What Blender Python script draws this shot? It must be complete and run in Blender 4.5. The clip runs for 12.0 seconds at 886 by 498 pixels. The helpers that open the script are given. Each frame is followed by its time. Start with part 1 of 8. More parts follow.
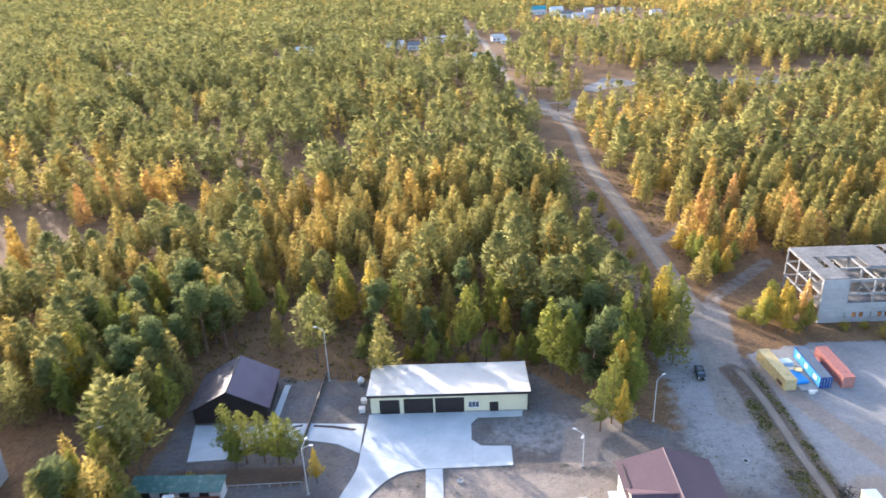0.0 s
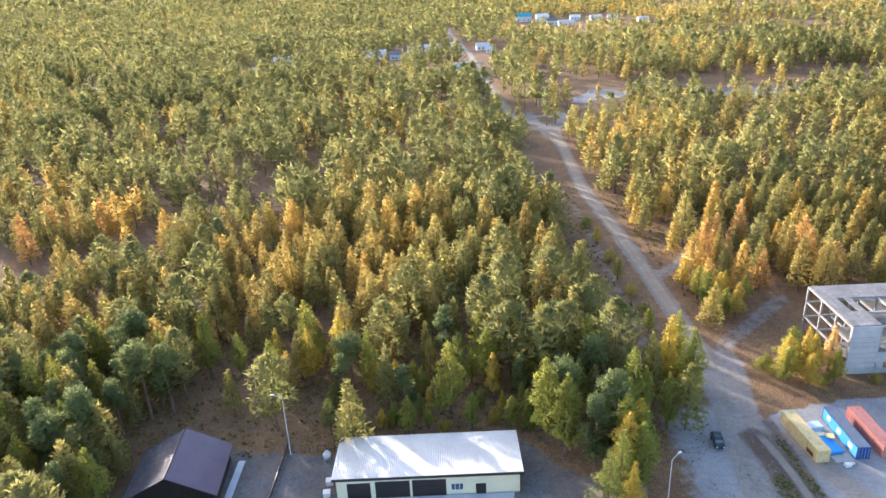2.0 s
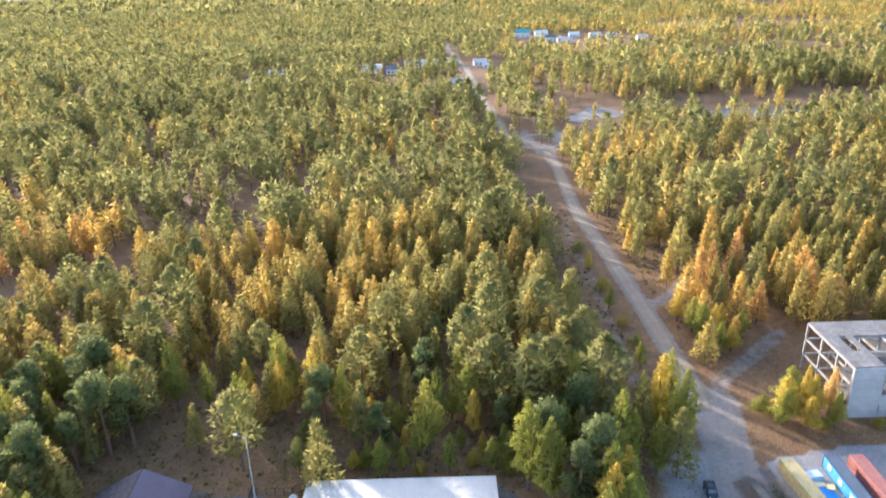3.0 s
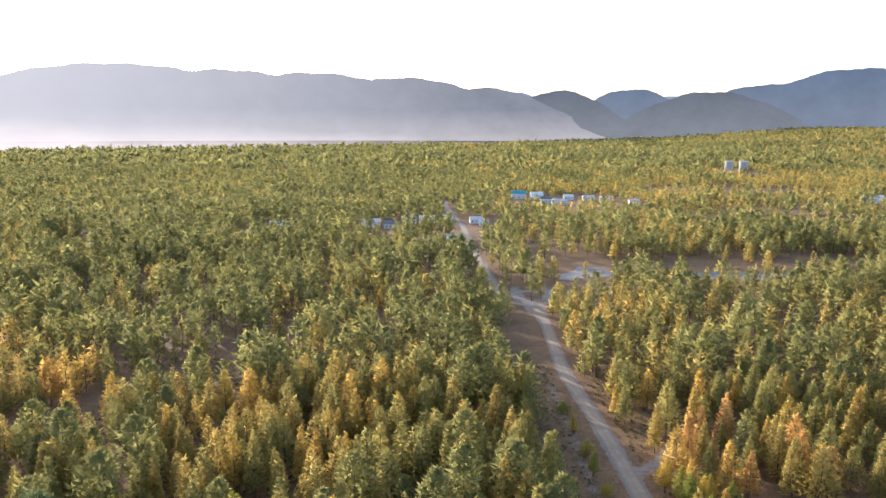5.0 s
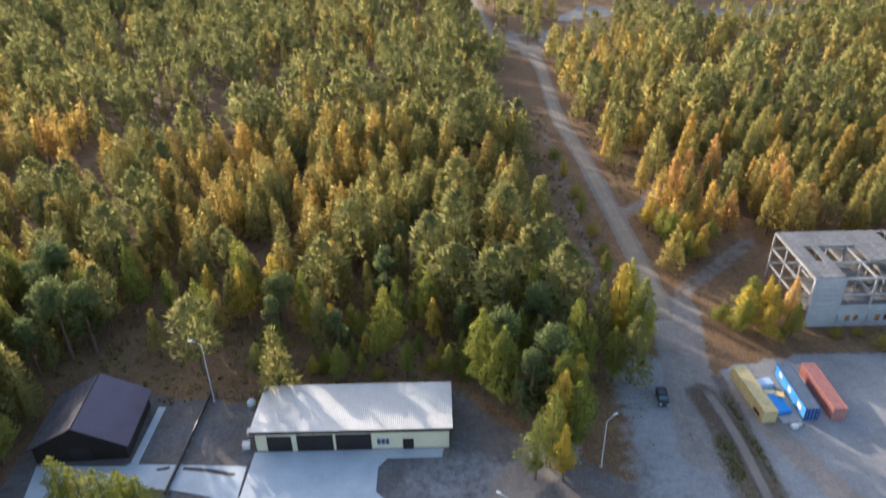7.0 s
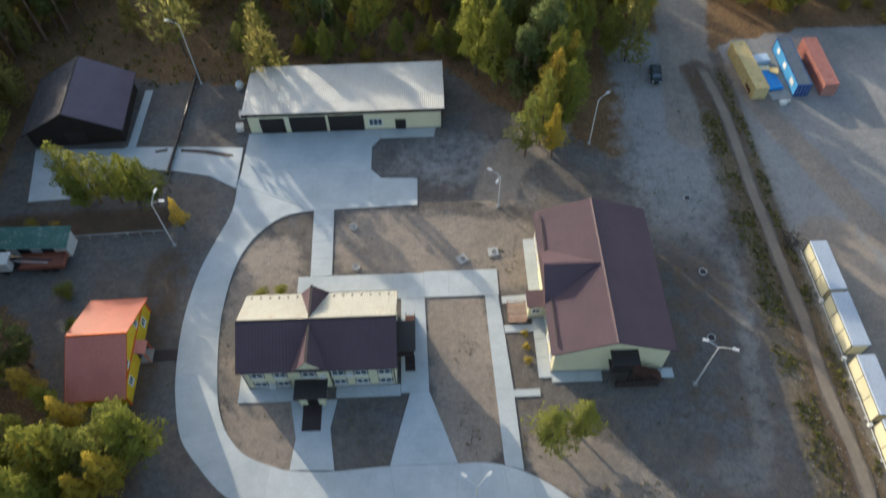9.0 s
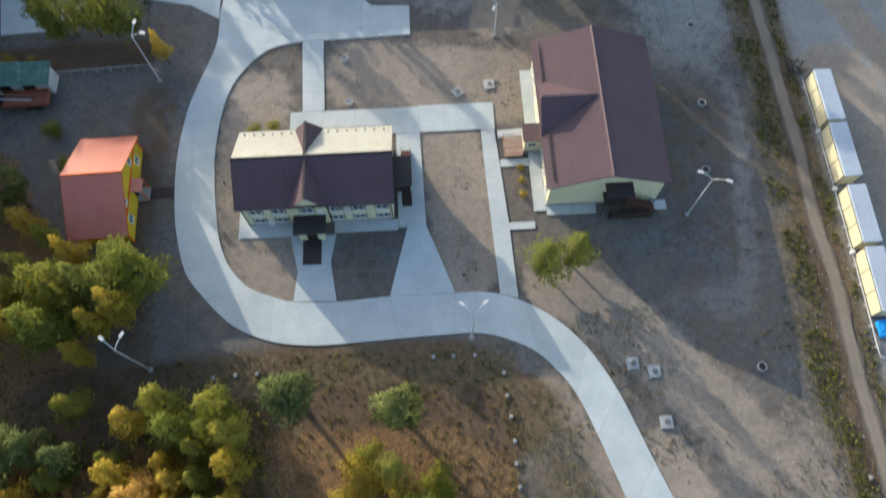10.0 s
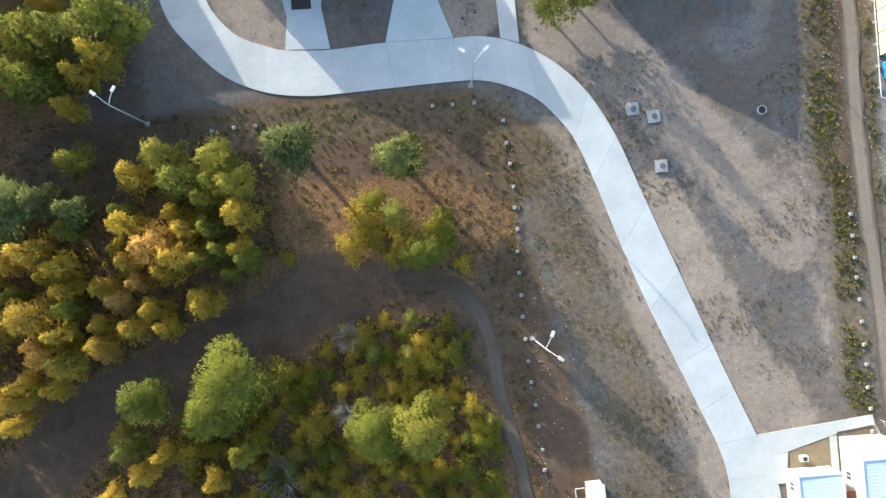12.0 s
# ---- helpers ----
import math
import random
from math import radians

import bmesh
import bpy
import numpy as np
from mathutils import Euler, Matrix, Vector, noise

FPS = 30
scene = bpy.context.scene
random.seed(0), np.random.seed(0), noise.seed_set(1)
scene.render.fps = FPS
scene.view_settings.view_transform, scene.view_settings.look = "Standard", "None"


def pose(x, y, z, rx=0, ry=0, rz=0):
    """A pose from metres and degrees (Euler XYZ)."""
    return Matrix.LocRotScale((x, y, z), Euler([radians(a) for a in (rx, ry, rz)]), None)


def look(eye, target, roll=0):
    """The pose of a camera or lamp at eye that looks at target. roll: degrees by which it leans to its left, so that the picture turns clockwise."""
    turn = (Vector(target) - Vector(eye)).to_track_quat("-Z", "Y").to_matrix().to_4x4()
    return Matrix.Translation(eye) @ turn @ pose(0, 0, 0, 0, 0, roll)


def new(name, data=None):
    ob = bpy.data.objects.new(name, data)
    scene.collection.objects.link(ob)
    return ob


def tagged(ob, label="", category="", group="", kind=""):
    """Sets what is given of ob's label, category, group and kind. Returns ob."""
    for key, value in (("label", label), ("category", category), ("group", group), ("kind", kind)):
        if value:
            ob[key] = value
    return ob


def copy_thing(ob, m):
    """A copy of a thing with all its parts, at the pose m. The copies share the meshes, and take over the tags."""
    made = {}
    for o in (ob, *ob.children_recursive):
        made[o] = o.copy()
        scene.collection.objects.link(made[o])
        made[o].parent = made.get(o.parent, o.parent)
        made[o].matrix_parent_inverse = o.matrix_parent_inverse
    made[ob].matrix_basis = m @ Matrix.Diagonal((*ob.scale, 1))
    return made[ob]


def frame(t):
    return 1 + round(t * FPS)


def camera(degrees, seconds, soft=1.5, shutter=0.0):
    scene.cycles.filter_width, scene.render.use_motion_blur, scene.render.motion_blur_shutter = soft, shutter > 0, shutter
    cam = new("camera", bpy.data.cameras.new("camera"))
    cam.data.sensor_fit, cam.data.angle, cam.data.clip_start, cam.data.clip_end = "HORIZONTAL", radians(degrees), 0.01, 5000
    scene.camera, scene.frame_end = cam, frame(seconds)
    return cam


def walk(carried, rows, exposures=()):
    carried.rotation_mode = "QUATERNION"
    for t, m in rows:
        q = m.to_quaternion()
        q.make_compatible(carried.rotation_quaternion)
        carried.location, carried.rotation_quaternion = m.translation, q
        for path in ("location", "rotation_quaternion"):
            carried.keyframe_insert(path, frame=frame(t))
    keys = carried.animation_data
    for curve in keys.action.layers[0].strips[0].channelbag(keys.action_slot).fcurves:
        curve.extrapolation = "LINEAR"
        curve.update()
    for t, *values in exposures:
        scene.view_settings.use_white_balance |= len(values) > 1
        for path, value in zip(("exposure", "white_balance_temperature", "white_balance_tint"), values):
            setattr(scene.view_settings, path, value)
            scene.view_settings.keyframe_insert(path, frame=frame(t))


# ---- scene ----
cam = camera(63.5, 12.0, 1.5, 0.5)
PATH = [
    (0, (-11.951, -34.173, 88.648), (-11.995, -32.34, 87.85), -2.5),
    (0.5, (-12.266, -28.589, 88.607), (-12.234, -26.755, 87.809), -2.8),
    (1, (-12.19, -22.834, 88.509), (-12.168, -20.999, 87.713), -2.9),
    (1.5, (-11.442, -17.038, 88.364), (-11.442, -15.201, 87.572), -2.9),
    (2, (-10.067, -11.607, 88.242), (-10.076, -9.768, 87.457), -2.7),
    (2.5, (-8.313, -6.854, 88.15), (-8.322, -5.015, 87.365), -2.3),
    (3, (-6.5, -3.038, 88.097), (-6.502, -1.185, 87.345), -1.7),
    (3.1, (-6.184, -2.521, 88.094), (-6.181, -0.65, 87.386), -1.4),
    (3.5, (-5.107, -1.422, 88.067), (-5.105, 0.505, 87.531), -0.5),
    (5.3, (-0.882, -0.575, 87.55), (-0.876, 1.395, 87.208), 0.2),
    (5.5, (-0.539, -0.563, 87.53), (-0.533, 1.399, 87.14), -0.2),
    (6, (-0.019, -0.617, 87.491), (-0.014, 1.298, 86.912), -0.4),
    (6.5, (0.236, -0.63, 87.455), (0.24, 1.204, 86.657), -0.9),
    (6.7, (0.266, -0.568, 87.44), (0.269, 1.229, 86.562), -1.1),
    (8.3, (-0.038, 0.346, 87.042), (-0.032, 1.735, 85.603), -1.5),
    (8.5, (-0.11, 0.432, 87.025), (-0.101, 1.755, 85.525), -1.5),
    (9, (-0.362, 0.579, 86.975), (-0.349, 1.723, 85.334), -1.5),
    (9.5, (-0.671, 0.643, 86.957), (-0.654, 1.591, 85.196), -1.5),
    (10, (-0.986, 0.64, 86.982), (-0.968, 1.379, 85.124), -1.5),
    (10.5, (-1.295, 0.627, 87.044), (-1.279, 1.146, 85.113), -1.6),
    (11, (-1.556, 0.729, 87.025), (-1.547, 1.018, 85.046), -2.0),
    (11.5, (-1.742, 0.929, 86.942), (-1.745, 0.99, 84.943), -6.4),
    (12, (-1.944, 1.169, 86.939), (-1.943, 1.221, 84.94), -2.8),
]
EXPOSURES = [(0.0, 2.17, 5950, 18), (3.5, 2.2, 5950, 18), (5.5, 1.6, 6000, 16), (6.5, 1.6, 6000, 16), (8.5, 1.08, 6500, 10), (9.5, 1.14, 6350, 6), (11.5, 1.67, 6250, 7), (12.0, 1.72, 6250, 7)]
BACKDROP_GLOW = 0.36
walk(cam, [(t, look(eye, aim, roll)) for t, eye, aim, roll in PATH], EXPOSURES)

# ---- world and sun: a low sun ahead and to the left of the first view ----
SUN_AZ = -38.0     # degrees to the right of +y
SUN_EL = 14.5
world = bpy.data.worlds.new("sky")
scene.world = world
world.use_nodes = True
wn = world.node_tree
sky = wn.nodes.new("ShaderNodeTexSky")
sky.sky_type = "NISHITA"
sky.sun_disc = False
sky.sun_elevation = radians(SUN_EL)
sky.sun_rotation = radians(SUN_AZ)
sky.altitude = 300
sky.dust_density = 2.5
wn.links.new(sky.outputs["Color"], wn.nodes["Background"].inputs["Color"])
wn.nodes["Background"].inputs["Strength"].default_value = 0.15
sun_data = bpy.data.lights.new("sun", "SUN")
sun_data.energy = 2.7
sun_data.angle = radians(0.53)
sun_data.color = (1.0, 0.88, 0.70)
sun = new("sun", sun_data)
az, el = radians(SUN_AZ), radians(SUN_EL)
sun_dir = Vector((math.sin(az) * math.cos(el), math.cos(az) * math.cos(el), math.sin(el)))
sun.matrix_world = look(sun_dir * 300, (0, 0, 0))

# ---- materials ----
def ramp_node(nt, stops):
    r = nt.nodes.new("ShaderNodeValToRGB")
    while len(r.color_ramp.elements) < len(stops):
        r.color_ramp.elements.new(0.5)
    for e, (p, c) in zip(r.color_ramp.elements, stops):
        e.position, e.color = p, (*c, 1)
    return r


def noise_node(nt, scale, detail=4.0, rough=0.6, coord="Object", stretch=None):
    tc = nt.nodes.new("ShaderNodeTexCoord")
    n = nt.nodes.new("ShaderNodeTexNoise")
    n.inputs["Scale"].default_value = scale
    n.inputs["Detail"].default_value = detail
    n.inputs["Roughness"].default_value = rough
    if stretch:
        m = nt.nodes.new("ShaderNodeMapping")
        m.inputs["Scale"].default_value = stretch
        nt.links.new(tc.outputs[coord], m.inputs["Vector"])
        nt.links.new(m.outputs["Vector"], n.inputs["Vector"])
    else:
        nt.links.new(tc.outputs[coord], n.inputs["Vector"])
    return n


def mix_node(nt, fac, a, b, mode="MIX"):
    m = nt.nodes.new("ShaderNodeMix")
    m.data_type, m.blend_type = "RGBA", mode
    for sock, v in ((m.inputs["Factor"], fac), (m.inputs["A"], a), (m.inputs["B"], b)):
        if isinstance(v, (int, float)):
            sock.default_value = v
        elif isinstance(v, tuple):
            sock.default_value = (*v, 1)
        else:
            nt.links.new(v, sock)
    return m.outputs["Result"]


def surface(name, col, col2=None, scale=0.6, fine=9.0, rough=0.75, metal=0.0, bump=0.25, spec=0.4, coord="Object", piece=0.0, stretch=None, dirt=None, grain=1.0):
    """Two scales of variation between two colours, fine relief, and a shade that differs from piece to piece."""
    m = bpy.data.materials.new(name)
    m.use_nodes = True
    nt = m.node_tree
    b = nt.nodes["Principled BSDF"]
    col2 = col2 or tuple(c * 0.75 for c in col)
    big = noise_node(nt, scale, 5, 0.65, coord, stretch)
    small = noise_node(nt, fine, 3, 0.7, coord, stretch)
    r = ramp_node(nt, [(0.35, col), (0.68, col2)])
    nt.links.new(big.outputs["Fac"], r.inputs["Fac"])
    r2 = ramp_node(nt, [(0.3, (1 - 0.18 * grain,) * 3), (0.7, (1 + 0.12 * grain,) * 3)])
    nt.links.new(small.outputs["Fac"], r2.inputs["Fac"])
    out = mix_node(nt, 1.0, r.outputs["Color"], r2.outputs["Color"], "MULTIPLY")
    if dirt:
        d = noise_node(nt, scale * 2.7, 6, 0.75, coord)
        dr = ramp_node(nt, [(0.52, (0, 0, 0)), (0.70, (1, 1, 1))])
        nt.links.new(d.outputs["Fac"], dr.inputs["Fac"])
        out = mix_node(nt, dr.outputs["Color"], out, dirt)
    if piece:
        oi = nt.nodes.new("ShaderNodeObjectInfo")
        pr = ramp_node(nt, [(0, (1 - piece,) * 3), (1, (1 + piece * 0.5,) * 3)])
        nt.links.new(oi.outputs["Random"], pr.inputs["Fac"])
        out = mix_node(nt, 1.0, out, pr.outputs["Color"], "MULTIPLY")
    nt.links.new(out, b.inputs["Base Color"])
    b.inputs["Roughness"].default_value = rough
    b.inputs["Metallic"].default_value = metal
    b.inputs["Specular IOR Level"].default_value = spec
    if bump:
        bp = nt.nodes.new("ShaderNodeBump")
        bp.inputs["Strength"].default_value = bump
        bp.inputs["Distance"].default_value = 0.04
        nt.links.new(small.outputs["Fac"], bp.inputs["Height"])
        nt.links.new(bp.outputs["Normal"], b.inputs["Normal"])
    return m


def foliage(name, stops, by_object=False, joined=False, gloss=0.05, through_light=0.6):
    """Leaves: diffuse with light coming through, hue by tree or by clump."""
    m = bpy.data.materials.new(name)
    m.use_nodes = True
    nt = m.node_tree
    b = nt.nodes["Principled BSDF"]
    geo = nt.nodes.new("ShaderNodeNewGeometry")
    r = ramp_node(nt, stops)
    if by_object:
        oi = nt.nodes.new("ShaderNodeObjectInfo")
        mx = nt.nodes.new("ShaderNodeMath")
        mx.operation = "MULTIPLY_ADD"
        mx.inputs[1].default_value = 0.3
        nt.links.new(geo.outputs["Random Per Island"], mx.inputs[0])
        sc = nt.nodes.new("ShaderNodeMath")
        sc.operation = "MULTIPLY"
        sc.inputs[1].default_value = 0.7
        nt.links.new(oi.outputs["Random"], sc.inputs[0])
        nt.links.new(sc.outputs[0], mx.inputs[2])
        nt.links.new(mx.outputs[0], r.inputs["Fac"])
    elif joined:
        hue = nt.nodes.new("ShaderNodeAttribute")
        hue.attribute_name = "hue"
        nt.links.new(hue.outputs["Fac"], r.inputs["Fac"])
    else:
        nt.links.new(geo.outputs["Random Per Island"], r.inputs["Fac"])
    nt.links.new(r.outputs["Color"], b.inputs["Base Color"])
    b.inputs["Roughness"].default_value = 0.8
    b.inputs["Specular IOR Level"].default_value = gloss
    tr = nt.nodes.new("ShaderNodeBsdfTranslucent")
    nt.links.new(r.outputs["Color"], tr.inputs["Color"])
    ms = nt.nodes.new("ShaderNodeMixShader")
    ms.inputs[0].default_value = through_light
    nt.links.new(b.outputs[0], ms.inputs[1])
    nt.links.new(tr.outputs[0], ms.inputs[2])
    nt.links.new(ms.outputs[0], nt.nodes["Material Output"].inputs["Surface"])
    return m


concrete = surface("concrete", (0.500, 0.530, 0.535), (0.400, 0.436, 0.446), 0.22, 3.0, 0.7, bump=0.05, piece=0.06, dirt=(0.43, 0.455, 0.455), grain=0.35)
old_concrete = surface("old_concrete", (0.361, 0.353, 0.335), (0.241, 0.232, 0.224), 0.5, 6.0, 0.9, bump=0.4, dirt=(0.20, 0.19, 0.18))
roof_felt = surface("weathered_roof_slab", (0.19, 0.185, 0.18), (0.14, 0.136, 0.13), 0.4, 5.0, 0.9, bump=0.3, piece=0.12, dirt=(0.28, 0.27, 0.26))
panel_concrete = surface("panel_concrete", (0.43, 0.43, 0.421), (0.327, 0.327, 0.327), 0.4, 5.0, 0.9, bump=0.3, piece=0.12)
cream = surface("cream_siding", (0.69, 0.65, 0.45), (0.63, 0.59, 0.41), 0.3, 8.0, 0.6, bump=0.08)
dark_trim = surface("dark_trim", (0.035, 0.028, 0.027), None, 0.8, 12.0, 0.5, bump=0.1)
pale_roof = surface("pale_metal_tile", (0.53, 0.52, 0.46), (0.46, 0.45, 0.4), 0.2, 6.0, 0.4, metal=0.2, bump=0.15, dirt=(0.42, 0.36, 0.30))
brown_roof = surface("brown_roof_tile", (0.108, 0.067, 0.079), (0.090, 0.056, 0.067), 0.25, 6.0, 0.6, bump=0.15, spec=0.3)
grey_roof = surface("grey_metal_roof", (0.57, 0.56, 0.515), (0.48, 0.47, 0.435), 0.15, 5.0, 0.42, metal=0.2, bump=0.12, dirt=(0.45, 0.42, 0.38))
# for the barn's west slope: sun sheen and glints put into a paler metal
barn_roof_pale = surface("barn_pale_roof", (0.20, 0.175, 0.185), (0.13, 0.112, 0.122), 0.6, 6.0, 0.4, metal=0.3, bump=0.2, dirt=(0.32, 0.31, 0.30))
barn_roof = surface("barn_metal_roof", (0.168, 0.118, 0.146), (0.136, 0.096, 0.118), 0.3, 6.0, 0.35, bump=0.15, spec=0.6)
barn_wood = surface("barn_dark_wood", (0.035, 0.024, 0.018), (0.022, 0.015, 0.012), 0.8, 10.0, 0.8, bump=0.4)
red_roof = surface("orange_red_roof", (0.64, 0.22, 0.155), (0.56, 0.18, 0.125), 0.3, 7.0, 0.32, bump=0.1, spec=0.6)
yellow_wall = surface("yellow_wall", (0.72, 0.50, 0.03), (0.62, 0.42, 0.03), 0.5, 8.0, 0.6, bump=0.1)
orange_trim = surface("orange_trim", (0.72, 0.12, 0.01), None, 0.6, 9.0, 0.5, bump=0.05)
white_paint = surface("white_paint", (0.702, 0.693, 0.666), (0.612, 0.603, 0.576), 0.4, 7.0, 0.6, bump=0.1, dirt=(0.55, 0.53, 0.49))
pole_metal = surface("galvanised_pole", (0.58, 0.59, 0.60), (0.48, 0.49, 0.50), 0.8, 9.0, 0.45, metal=0.1, bump=0.05)
lamp_glass = surface("lamp_glass", (0.75, 0.78, 0.80), None, 1.0, 9.0, 0.15, bump=0.0)
window_glass = surface("window_glass", (0.085, 0.11, 0.14), (0.055, 0.07, 0.09), 0.6, 3.0, 0.06, bump=0.0, spec=0.8)
window_white = surface("window_frame_white", (0.80, 0.80, 0.78), None, 0.6, 9.0, 0.45, bump=0.05)
door_dark = surface("garage_door_brown", (0.030, 0.024, 0.022), (0.022, 0.018, 0.017), 0.4, 8.0, 0.5, bump=0.1)
deck_brown = surface("deck_brown", (0.15, 0.055, 0.035), (0.10, 0.04, 0.028), 0.8, 8.0, 0.7, bump=0.3, piece=0.25)
deck_pale = surface("worn_pale_deck", (0.40, 0.29, 0.23), (0.31, 0.21, 0.165), 0.8, 8.0, 0.75, bump=0.3, piece=0.2)
step_dark = surface("step_dark", (0.045, 0.030, 0.028), None, 0.8, 9.0, 0.6, bump=0.2)
trailer_cream = surface("trailer_cream", (0.684, 0.63, 0.432), (0.63, 0.576, 0.396), 0.4, 6.0, 0.55, bump=0.1, piece=0.06)
trailer_roof = surface("trailer_roof", (0.52, 0.56, 0.62), (0.46, 0.50, 0.56), 0.3, 5.0, 0.35, metal=0.2, bump=0.08)
box_yellow = surface("container_yellow", (0.64, 0.5, 0.24), (0.56, 0.43, 0.2), 0.5, 6.0, 0.6, bump=0.1, dirt=(0.35, 0.22, 0.07))
box_blue = surface("container_blue", (0.13, 0.47, 0.78), (0.11, 0.41, 0.7), 0.5, 6.0, 0.5, bump=0.1)
box_navy = surface("container_navy", (0.012, 0.07, 0.26), None, 0.5, 6.0, 0.5, bump=0.1)
box_grey = surface("container_grey_top", (0.15, 0.18, 0.21), (0.11, 0.13, 0.155), 0.4, 6.0, 0.6, bump=0.1)
box_red = surface("container_red", (0.47, 0.2, 0.155), (0.4, 0.16, 0.125), 0.5, 6.0, 0.6, bump=0.1, dirt=(0.25, 0.07, 0.05))
tarp_blue = surface("blue_tarp", (0.02, 0.30, 0.75), (0.02, 0.22, 0.6), 1.2, 8.0, 0.45, bump=0.3)
blue_roof = surface("pale_blue_roof", (0.52, 0.62, 0.74), (0.46, 0.56, 0.68), 0.3, 5.0, 0.4, bump=0.1)
green_roof = surface("green_roof", (0.06, 0.17, 0.14), (0.05, 0.12, 0.11), 0.4, 6.0, 0.5, bump=0.15, dirt=(0.25, 0.30, 0.28))
car_paint = surface("car_paint", (0.015, 0.030, 0.030), None, 0.5, 6.0, 0.22, metal=0.3, bump=0.0, spec=0.6)
tyre = surface("tyre", (0.02, 0.02, 0.02), None, 2.0, 20.0, 0.85, bump=0.2)
rust_red = surface("rust_red", (0.30, 0.10, 0.06), (0.22, 0.08, 0.05), 0.8, 8.0, 0.7, bump=0.2)
bark = surface("bark", (0.16, 0.115, 0.085), (0.09, 0.068, 0.055), 1.5, 12.0, 0.9, bump=0.5)
pine_bark = surface("pine_bark", (0.20, 0.115, 0.07), (0.11, 0.075, 0.055), 1.2, 12.0, 0.9, bump=0.5)
grey_twig = surface("grey_twig", (0.30, 0.28, 0.25), (0.22, 0.2, 0.18), 1.5, 12.0, 0.9, bump=0.3)
gravel_road = surface("gravel_road", (0.31, 0.245, 0.170), (0.24, 0.187, 0.13), 0.10, 2.5, 0.95, bump=0.4, dirt=(0.37, 0.32, 0.26), grain=0.6)
track_dirt = surface("track_dirt", (0.245, 0.200, 0.155), (0.185, 0.150, 0.116), 0.15, 3.0, 0.95, bump=0.4)
puddle = surface("shallow_water", (0.10, 0.11, 0.12), (0.14, 0.14, 0.13), 0.02, 0.5, 0.6, bump=0.2, spec=0.15)

plain_gravel = surface("plain_gravel", (0.235, 0.225, 0.21), (0.17, 0.16, 0.145), 0.10, 2.5, 0.95, bump=0.4, grain=0.6)


def verge_blend(m, crest_col, verge_col):
    """Let a road's surface thin out into earth along its ragged edges and on the crest between its ruts."""
    nt = m.node_tree
    b = nt.nodes["Principled BSDF"]
    out = b.inputs["Base Color"].links[0].from_socket
    n = noise_node(nt, 0.7, 5, 0.7)
    for nm, c, lo, hi in (("crest", crest_col, 0.9, 1.9), ("verge", verge_col, 0.6, 1.3)):
        a = nt.nodes.new("ShaderNodeAttribute")
        a.attribute_name = nm
        s = nt.nodes.new("ShaderNodeMath")
        s.operation = "ADD"
        nt.links.new(a.outputs["Fac"], s.inputs[0])
        nt.links.new(n.outputs["Fac"], s.inputs[1])
        r = nt.nodes.new("ShaderNodeMapRange")
        r.interpolation_type = "SMOOTHSTEP"
        r.inputs["From Min"].default_value, r.inputs["From Max"].default_value = lo, hi
        nt.links.new(s.outputs[0], r.inputs["Value"])
        out = mix_node(nt, r.outputs["Result"], out, c)
    nt.links.new(out, b.inputs["Base Color"])


path_dirt = surface("path_dirt", (0.140, 0.110, 0.083), (0.095, 0.072, 0.053), 0.3, 3.0, 0.95, bump=0.4, grain=0.6)
verge_blend(path_dirt, (0.110, 0.084, 0.062), (0.092, 0.066, 0.046))
verge_blend(gravel_road, (0.25, 0.20, 0.145), (0.20, 0.165, 0.128))
verge_blend(track_dirt, (0.20, 0.168, 0.135), (0.105, 0.088, 0.072))

# palettes of the joined woods: haze is put in as extra blue
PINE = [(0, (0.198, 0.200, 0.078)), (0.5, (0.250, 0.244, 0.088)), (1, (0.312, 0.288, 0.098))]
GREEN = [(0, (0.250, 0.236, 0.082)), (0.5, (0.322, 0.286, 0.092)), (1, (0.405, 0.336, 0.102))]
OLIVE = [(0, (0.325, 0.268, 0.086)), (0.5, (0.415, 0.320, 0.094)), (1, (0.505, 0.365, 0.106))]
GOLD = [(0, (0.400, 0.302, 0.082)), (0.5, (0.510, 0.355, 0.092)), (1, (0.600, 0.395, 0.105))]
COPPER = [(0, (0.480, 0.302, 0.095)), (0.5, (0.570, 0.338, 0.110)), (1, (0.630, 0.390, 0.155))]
leaf_pine = foliage("leaves_pine", [(0, (0.145, 0.182, 0.075)), (0.5, (0.195, 0.228, 0.088)), (1, (0.255, 0.272, 0.098))], True)
leaf_green = foliage("leaves_larch_green", [(0, (0.215, 0.240, 0.052)), (0.5, (0.290, 0.295, 0.062)), (1, (0.390, 0.352, 0.074))], True)
leaf_yellow = foliage("leaves_larch_yellow", [(0, (0.450, 0.360, 0.060)), (0.5, (0.580, 0.430, 0.080)), (1, (0.670, 0.470, 0.100))], True)
leaf_orange = foliage("leaves_larch_orange", [(0, (0.560, 0.370, 0.090)), (0.5, (0.660, 0.420, 0.120)), (1, (0.720, 0.500, 0.210))], True)
leaf_birch = foliage("leaves_birch", [(0, (0.190, 0.222, 0.048)), (0.5, (0.250, 0.272, 0.058)), (1, (0.330, 0.318, 0.072))], True)
leaf_aspen = foliage("leaves_aspen", [(0, (0.165, 0.190, 0.052)), (0.5, (0.220, 0.238, 0.060)), (1, (0.310, 0.298, 0.072))], True)
leaf_shrub = foliage("leaves_shrub_autumn", [(0, (0.23, 0.25, 0.042)), (0.35, (0.40, 0.345, 0.055)), (0.7, (0.58, 0.43, 0.07)), (1, (0.64, 0.41, 0.11))])
